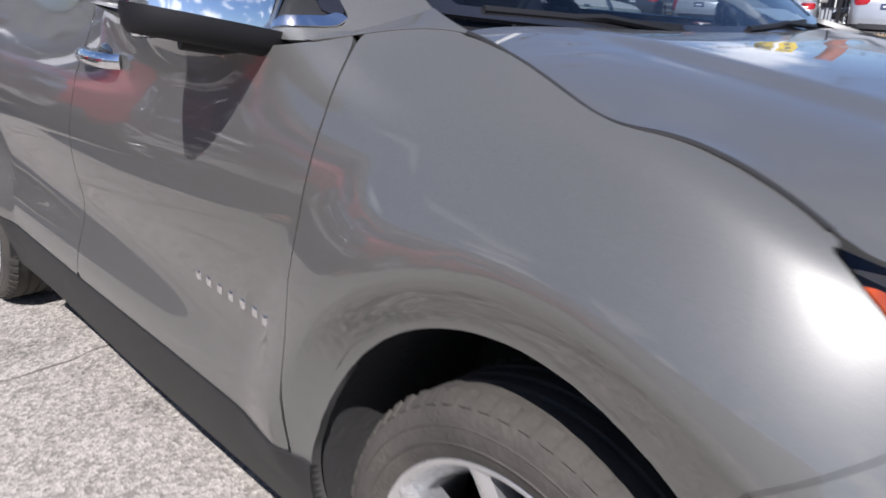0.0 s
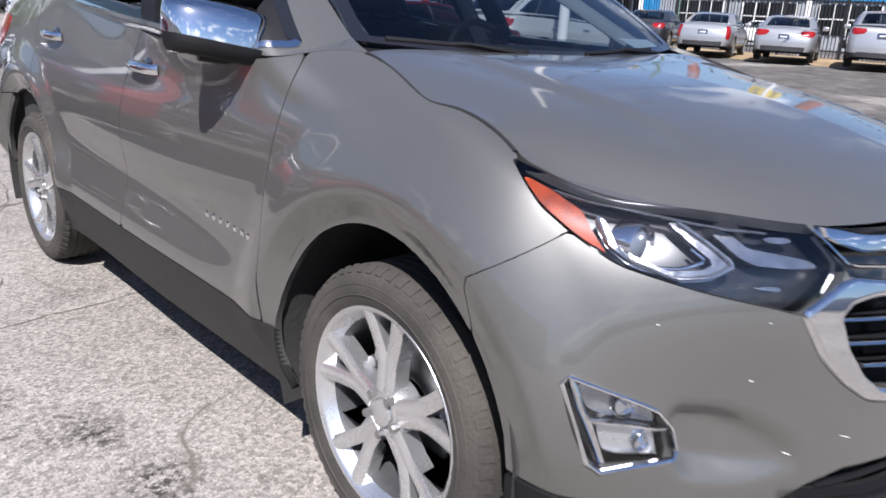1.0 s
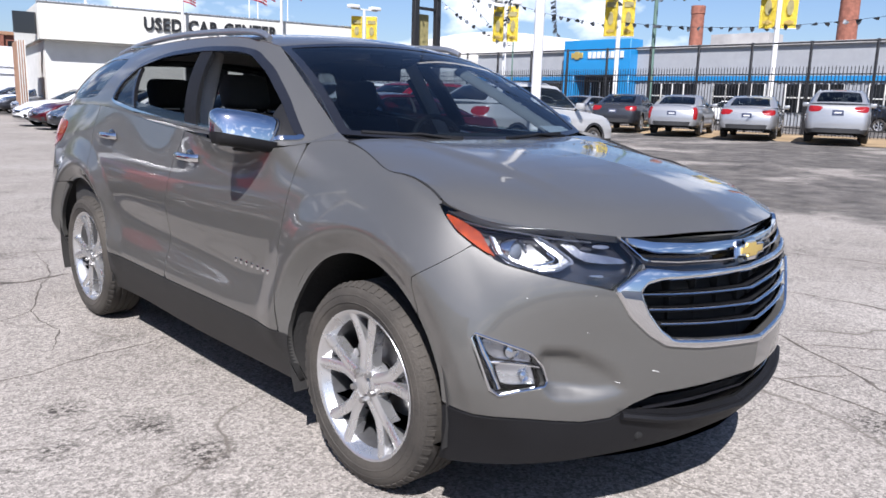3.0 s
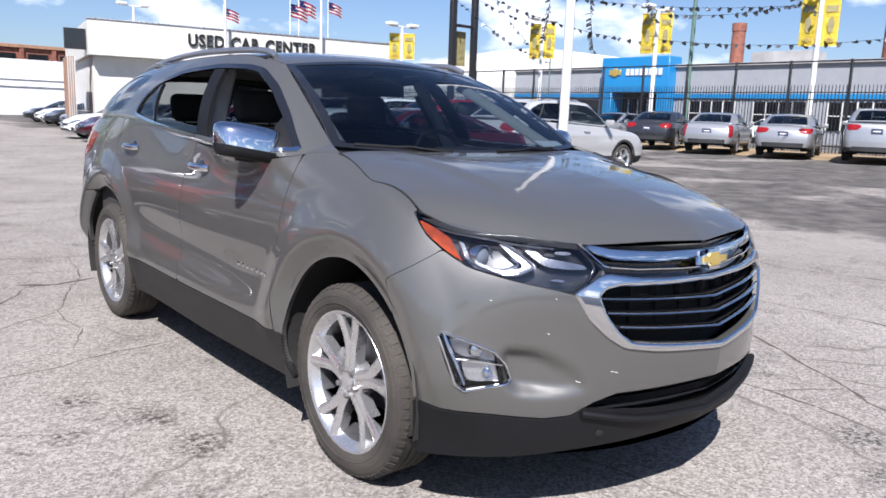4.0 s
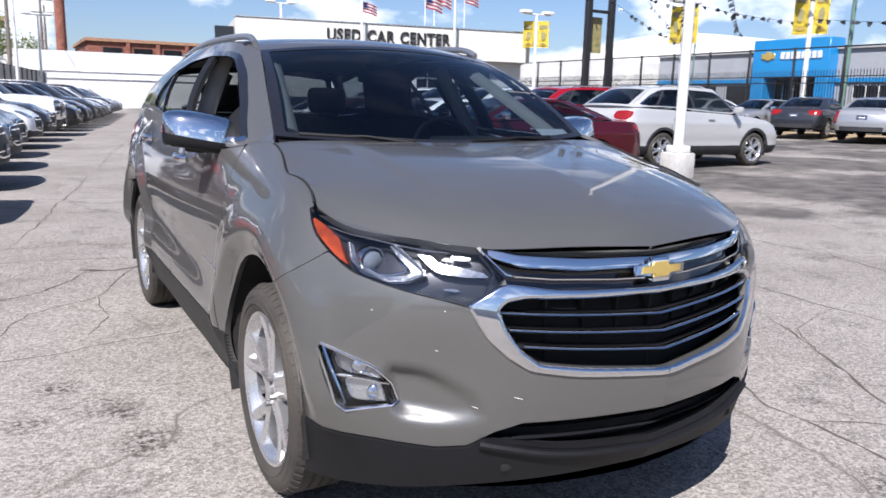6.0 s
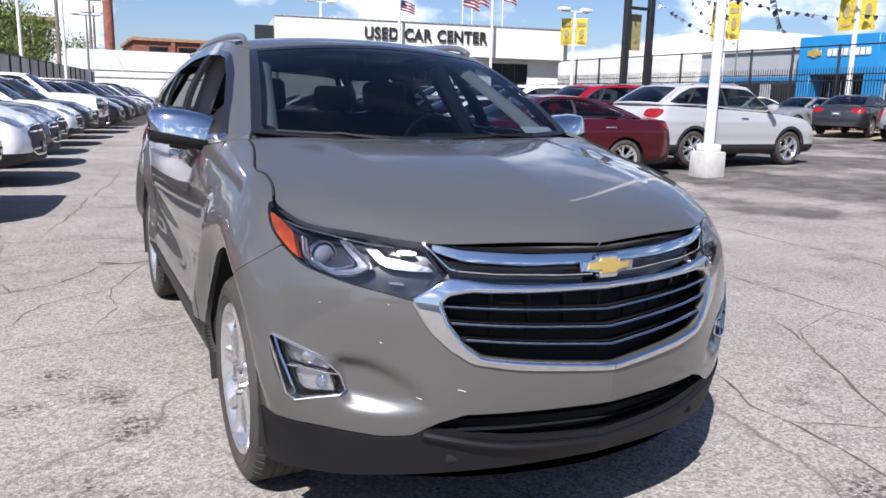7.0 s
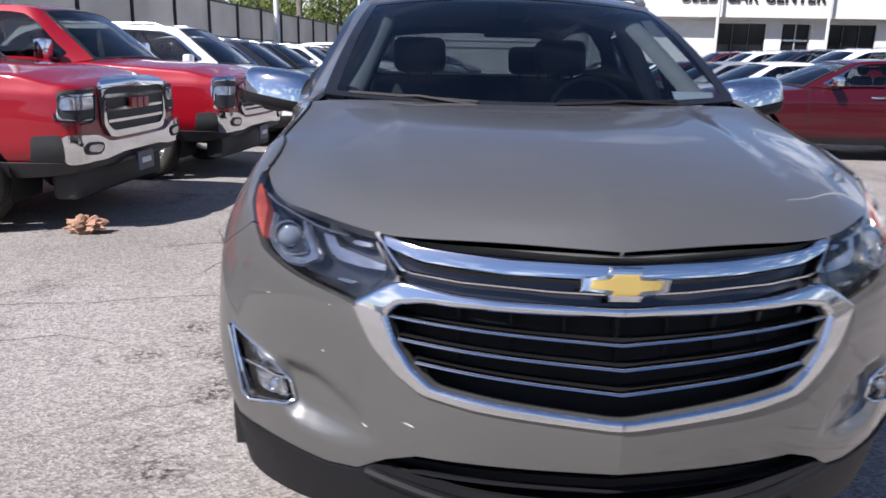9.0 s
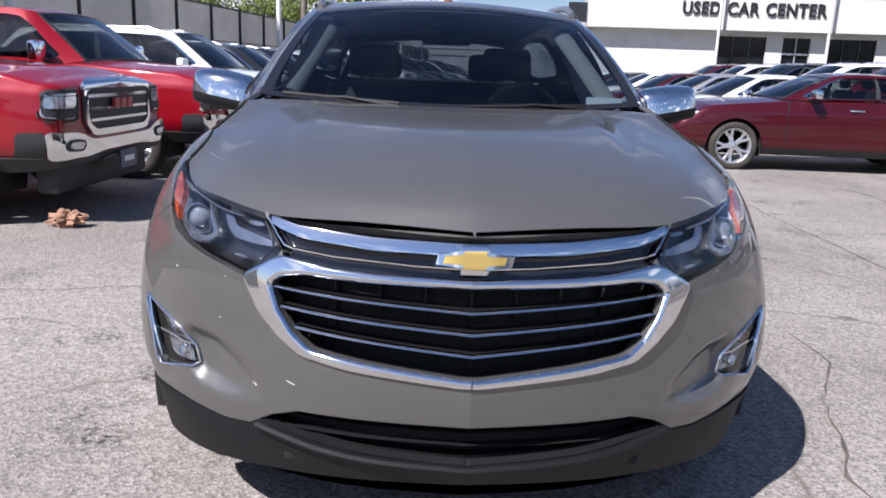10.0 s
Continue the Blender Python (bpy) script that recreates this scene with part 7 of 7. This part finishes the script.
    if face in ("chrome", "suv"):
        cab("window_trim", np.minimum(wp + .004, .018 - wp), CHROME, "", .004, .006)
    uu, vv = np.linspace(-1, 1, 24), np.linspace(0, 1, 18)

    def ruled(p0, p1, bow0, bow1, zc0, zc1):
        s_ = []
        for u in uu:
            a = np.array([p0[0] * u, p0[1] + bow0 * (1 - u * u), p0[2] + zc0 * (1 - u * u)])
            b = np.array([p1[0] * u, p1[1] + bow1 * (1 - u * u), p1[2] + zc1 * (1 - u * u)])
            s_.append([a * (1 - q) + b * q + np.array((0, 0, .02 * 4 * q * (1 - q))) for q in vv])
        return np.array(s_)

    ug, vg = np.meshgrid(uu, vv, indexing="ij")
    WS = ruled(bx[0], tx[0], -.12, -.05, .03, .03)
    nf = bool(grid_normals(WS)[12, 9, 2] < 0)
    win = np.minimum.reduce([.95 - abs(ug), vg - .02, .96 - vg])
    sheet("windscreen", [cut_sheet(WS, win, 0, nf, False, -.003)], CARGLASS, root)
    sheet("windscreen_rim", [cut_sheet(WS, -win, .01, nf)], FLATBLACK, root)
    RW = ruled(bx[-1], tx[-1], .10, .05, .02, .03)
    nf = bool(grid_normals(RW)[12, 9, 1] < 0)
    win = np.minimum.reduce([.88 - abs(ug), vg - .08, .90 - vg])
    sheet("rear_window", [cut_sheet(RW, win, 0, nf, False, -.003)], CARGLASS if not suv else PRIVACY, root)
    sheet("rear_frame", [cut_sheet(RW, -win, .01, nf)], PAINTS[paint], root)
    rys = np.linspace(yw - .05, yr + .05, 40)
    rxg, ryg = np.meshgrid(np.linspace(-wr * 1.03, wr * 1.03, 26), rys, indexing="ij")
    ex = np.interp(ryg, tx[:, 1], tx[:, 0])
    ez = np.interp(ryg, tx[:, 1], tx[:, 2])
    RF = np.stack([rxg, ryg, ez + .03 * (1 - (rxg / ex) ** 2) + .002], 2)
    yb = .05 * (1 - (rxg / ex) ** 2)
    sheet("roof", [cut_sheet(RF, np.minimum.reduce([ex + .003 - abs(rxg), ryg - yw + yb, yr + yb - ryg]), .015, grid_normals(RF)[12, 20, 2] < 0)], PAINTS[paint], root)
    if suv or face == "rails":
        for sg_ in (-1, 1):
            bm = bmesh.new()
            tube(bm, [(sg_ * wr * .93, yw + .25, H - .05), (sg_ * wr * .92, yw + .4, H - .005), (sg_ * wr * .92, yr - .4, H - .01), (sg_ * wr * .90, yr - .2, H - .06)], .016, sides=8)
            part("roof_rail", bm, ALLOY, root)
    # cabin filling: seats and dash
    bm = bmesh.new()
    box(bm, (-.72 * W, yc, sp["zb"] - .5), (.72 * W, yc + .55, sp["zb"] + .0), .05, 1)
    for sx in (-.40, .40):
        box(bm, (sx * W - .24, yc + 1.25, sp["foot"] + .1), (sx * W + .24, yc + 1.42, sp["zb"] + .16), .05, 1)
        box(bm, (sx * W - .13, yc + 1.30, sp["zb"] + .18), (sx * W + .13, yc + 1.40, sp["zb"] + .34), .04, 1)
    if not pickup:
        box(bm, (-.7 * W, yc + 2.15, sp["foot"] + .1), (.7 * W, yc + 2.35, sp["zb"] + .12), .05, 1)
    part("interior", bm, FABRIC, root)
    bm = bmesh.new()
    box(bm, (-.80 * W, .35, sp["foot"] + .02), (.80 * W, L - .35, sp["foot"] + .10), .02, 1)
    part("underbody", bm, DARK, root)
    # mirrors
    for sg_ in (-1, 1):
        bm = bmesh.new()
        box(bm, (sg_ * (W + .10) - .10, yc + .28, sp["zb"] + .02), (sg_ * (W + .10) + .10, yc + .40, sp["zb"] + (.16 if not pickup else .24)), .035, 2)
        mm = part("door_mirror", bm, CHROME if face == "chrome" or pickup else PAINTS[paint], root)
        bm = bmesh.new()
        tube(bm, [(sg_ * (W + .04), yc + .34, sp["zb"] + .05), (sg_ * W * .90, yc + .30, sp["zb"] - .01)], .02, sides=6)
        part("mirror_arm", bm, FLATBLACK, mm)
    # wheels and wells
    for ya in (fo, fo + wb):
        for sg_ in (-1, 1):
            k = r / .362
            add_wheel(root, Matrix.Translation((sg_ * (W - .125), ya, r)) @ pose(0, 0, 0, 0, 0, 180 if sg_ < 0 else 0), 20, k, True)
            bm = bmesh.new()
            aw = [math.radians(q) for q in range(-20, 201, 22)]
            r0 = [bm.verts.new((sg_ * W * .97, ya + r * 1.17 * math.cos(q), r + r * 1.17 * math.sin(q))) for q in aw]
            r1 = [bm.verts.new((sg_ * W * .55, v.co.y, v.co.z)) for v in r0]
            for a, b in zip(range(len(aw) - 1), range(1, len(aw))):
                bm.faces.new((r0[a], r0[b], r1[b], r1[a]))
            bm.faces.new(r1)
            part("wheel_well", bm, DARK, root)
    if pickup:
        pickup_front(root, sp, face, P, Q, fr, put, paint)
        bm = bmesh.new()
        box(bm, (-W * .82, yt + .15, sp["zd"] - .02), (W * .82, L - .15, sp["zd"] + .05), .03, 1)
        part("bed_cover", bm, FLATBLACK, root)
        for sg_ in (-1, 1):
            bm = bmesh.new()
            box(bm, (sg_ * W * .92 - .06, L - .10, .75), (sg_ * W * .92 + .06, L + .035, 1.15), .02, 1)
            part("tail_lamp", bm, REDLENS, root)
    return root


def pickup_front(root, sp, face, P, Q, fr, put, paint):
    """Grille, lamps and bright bumper of the two trucks."""
    Z, W = P[..., 2], sp["W"]
    zn = sp["zn"]
    g = inside(soft_poly([(-1.5, .665), (.5 * W, .665), (.70 * W, .735), (W + .05, .755), (W + .02, .55), (.6 * W, .54), (.3 * W, .57), (-1.5, .57)], 1, .1), Q, Z)
    put("front_bumper", np.where(fr, g, -1), CHROME, "chrome front bumper", .045, .04, True)
    # flat black painted on the corner for a dark reflection in the chrome
    dark_corner = inside(soft_poly([(W + .05, .75), (W + .30, .74), (W + .30, .40), (W + .02, .44)], 1, .1), Q, Z)
    put("bumper_end", np.where(fr, dark_corner, -1), FLATBLACK, "black bumper end", .014, .02)
    put("air_dam", np.where(fr, np.minimum(.55 - Z, 1), -1), FLATBLACK, "", .02, .01, True)
    bm = bmesh.new()
    box(bm, (-.80 * W, .10, .24), (.80 * W, .30, .52), .04, 2)
    part("chin_guard", bm, FLATBLACK, root)
    mid = inside(np.array([(-.30 * W, .52), (.30 * W, .52), (.56 * W, .46), (-.56 * W, .46)]), Q, Z)
    put("bumper_intake", np.where(fr, mid, -1), FLATBLACK, "", .052, .01, True)
    fgl = inside(soft_poly([(.62 * W, .680), (.90 * W, .695), (.88 * W, .60), (.66 * W, .585)], 2, .2), Q, Z)
    put("fog_lamp", np.where(fr, fgl, -1), FLATBLACK, "", .054, .012)
    put("fog_lens", np.where(fr, fgl - .02, -1), CLEARLAMP, "", .058, .012)
    if face == "block_grille":
        fz = [(-.58 * W, zn - .015), (.58 * W, zn - .015), (.58 * W, .80), (.47 * W, .69), (-.47 * W, .69), (-.58 * W, .80)]
        lamp = [(.62 * W, zn - .07), (W + .06, zn - .08), (W + .12, zn - .31), (.66 * W, zn - .33)]
        bars = (1.01, .91, .815)
    else:
        fz = [(-.62 * W, zn - .10), (.62 * W, zn - .10), (.60 * W, .80), (.50 * W, .69), (-.50 * W, .69), (-.60 * W, .80)]
        lamp = [(.62 * W, zn - .02), (W + .10, zn - .04), (W + .10, .77), (.68 * W, .77)]
        bars = (.985, .935, .885, .83, .775)
    gz = inside(soft_poly(fz, 1, .10), Q, Z)
    put("grille", np.where(fr, gz, -1), FLATBLACK, "black grille", .012, .02, True)
    put("grille_frame", np.where(fr, np.minimum(gz, .052 - gz), -1), CHROME, "heavy chrome grille frame", .034, .03, True)
    for z in bars:
        put("grille_bar", np.where(fr, np.minimum(gz - .05, .014 - abs(Z - z)), -1), CHROME, "", .030, .02, True)
    lz = inside(soft_poly(lamp, 2, .12), Q, Z)
    put("headlamp_rim", np.where(fr, np.minimum(lz, .022 - lz), -1), CHROME if face != "block_grille" else FLATBLACK, "", .014, .015)
    put("headlamp", np.where(fr, lz - .022, -1), FLATBLACK, "dark headlamp", .010, .01)
    put("lamp_reflector", np.where(fr, np.minimum(lz - .045, .045 - abs(Z - (zn - .17))), -1), CLEARLAMP, "bright lamp reflector", .016, .01)
    put("lamp_strip", np.where(fr, np.minimum(lz - .028, .016 - lz + .028), -1), CLEARLAMP, "", .018, .01)
    if face == "block_grille":
        for k in range(3):                                               # badge as plain bars
            bm = bmesh.new()
            box(bm, (-.17 + k * .12, -.085, .90), (-.07 + k * .12, -.055, .985), .006, 1)
            part("badge_bar", bm, mat("badge_red", (0.30, 0.02, 0.02), 0.3, coat=0.5), root)
    bm = bmesh.new()
    box(bm, (-.155, -.10, .38), (.155, -.085, .54), .004, 1)
    pl = part("number_plate", bm, PLATE, root, "dark dealer plate")
    bm = bmesh.new()
    box(bm, (-.09, -.105, .44), (.09, -.098, .485), 0)
    part("plate_bar", bm, PLATEBAR, pl)


def at(x, y, deg):
    return Matrix.Translation((x, y, float(rise(x)) - 0.002)) @ pose(0, 0, 0, 0, 0, deg)


def drop(car, x, y, deg):
    car.matrix_basis = at(x, y, deg)
    return car


def recolour(car, old, paint):
    for o in (car, *car.children_recursive):
        if o.type == "MESH":
            for s_ in o.material_slots:
                if s_.material is PAINTS[old]:
                    s_.link = "OBJECT"
                    s_.material = PAINTS[paint]


WORDS = {"red": "bright red", "maroon": "dark maroon", "white": "white", "silver": "silver", "grey": "dark grey", "black": "glossy black", "pearl": "pearl white"}
# row that faces the aisle
truck_a = drop(make_car("pickup", "red", "block_grille", "bright red pickup truck with a heavy chrome grille", "truck", "pickup_truck", "parked row"), -2.74, 4.25, 85)
truck_b = drop(make_car("pickup", "red", "bar_grille", "bright red pickup truck with a chrome bar grille", "truck", "pickup_truck", "parked row"), -2.20, 6.85, 82)
bsuv = drop(make_car("big_suv", "white", "suv", "large white sport utility car in the parked row", "car", "parked_suv", "parked row"), -1.75, 10.15, 82)
ssuv = drop(make_car("suv", "grey", "suv", "dark grey compact utility car in the parked row", "car", "parked_suv", "parked row"), -1.55, 13.05, 82)
row = [(ssuv, "grey", "black", 15.9), (ssuv, "grey", "white", 18.7), (ssuv, "grey", "grey", 21.7), (truck_b, "red", "white", 24.8), (ssuv, "grey", "black", 28.2), (ssuv, "grey", "black", 30.8),
       (bsuv, "white", "grey", 33.4), (ssuv, "grey", "black", 36.4), (ssuv, "grey", "grey", 39.3), (ssuv, "grey", "white", 42.2), (bsuv, "white", "black", 45.1), (ssuv, "grey", "maroon", 48), (ssuv, "grey", "grey", 51), (ssuv, "grey", "white", 54)]
for src, old, col, y in row:
    xf = float(np.interp(y, [9.75, 16.1, 19.5, 25.7, 28.7, 33.7, 55], [-1.75, -1.40, -.90, .03, .72, 1.75, 5.2]))
    c = copy_thing(src, at(xf, y, 81))
    recolour(c, old, col)
    c["label"] = WORDS[col] + (" pickup truck" if src is truck_b else " utility car") + " parked nose-out in the long row"
# double row on the street side
sedan_a = drop(make_car("big_sedan", "maroon", "chrome", "dark maroon large sedan with chrome trim on the lot", "car", "parked_sedan", "middle row"), 3.86, 9.62, -95.5)
suv_c = drop(make_car("suv", "pearl", "suv", "pearl white compact utility car with black trim", "car", "parked_suv", "middle row"), 13.55, 9.80, 90)
sed = drop(make_car("sedan", "white", "chrome", "white sedan parked behind the maroon sedan", "car", "parked_sedan", "middle row"), 4.35, 12.6, -90)
for src, old, col, x, y, d in [(sed, "white", "silver", 4.6, 15.4, -90), (sed, "white", "maroon", 4.7, 18.2, -90), (sed, "white", "white", 4.9, 21.0, -90), (sed, "white", "grey", 5.1, 23.8, -90), (sed, "white", "maroon", 5.3, 26.6, -90), (sed, "white", "white", 5.5, 29.4, -90),
                               (suv_c, "pearl", "red", 13.6, 12.7, 90), (suv_c, "pearl", "white", 13.7, 15.6, 90), (suv_c, "pearl", "black", 13.8, 18.4, 90), (suv_c, "pearl", "white", 13.9, 21.2, 90), (suv_c, "pearl", "maroon", 14.0, 24, 90),
                               (sed, "white", "white", 10.2, 33.2, -62), (sed, "white", "silver", 8.3, 41, -90), (sed, "white", "grey", 8.3, 44.5, -90), (sed, "white", "white", 8.6, 48, -90), (sed, "white", "black", 8.8, 52, -90)]:
    c = copy_thing(src, at(x, y, d))
    recolour(c, old, col)
    c["label"] = WORDS[col] + (" utility car" if src is suv_c else " sedan") + " parked on the lot"
# tail-out row along the iron fence
sedan_c = drop(make_car("sedan", "silver", "noplate", "silver sedan parked nose-in at the iron fence", "car", "parked_sedan", "fence row"), 26.76, 11.45, 110)
sedan_d = drop(make_car("sedan", "silver", "tall_lamp", "silver sedan with tall narrow tail lamps at the fence", "car", "parked_sedan", "fence row"), 26.66, 14.15, 110)
c = copy_thing(sedan_c, at(27.1, 16.95, 110))
recolour(c, "silver", "grey")
c["label"] = "dark grey sedan parked nose-in at the iron fence"
x1 = copy_thing(ssuv, at(26.75, 8.6, 110))
recolour(x1, "grey", "silver")
x1["label"] = "silver compact utility car parked nose-in at the fence"
for src, old, col, x, y, d in [(sedan_c, "silver", "grey", 27.0, 5.2, 110), (sedan_d, "silver", "white", 27.0, 2.4, 110), (sed, "white", "silver", 24.5, 20.0, -90), (sed, "white", "white", 24.8, 23.5, -90), (sed, "white", "grey", 24.8, 26.5, -90),
                               (sed, "white", "black", 40.5, 8.0, 180), (sed, "white", "black", 40.6, 15.0, 180), (sed, "white", "white", 40.6, 22, 180), (sed, "white", "silver", 40.6, 29, 180)]:
    c = copy_thing(src, at(x, y, d))
    recolour(c, old, col)
    c["label"] = WORDS[col] + " sedan parked " + ("on the street beyond the fence" if x > 30 else "beside the iron fence")
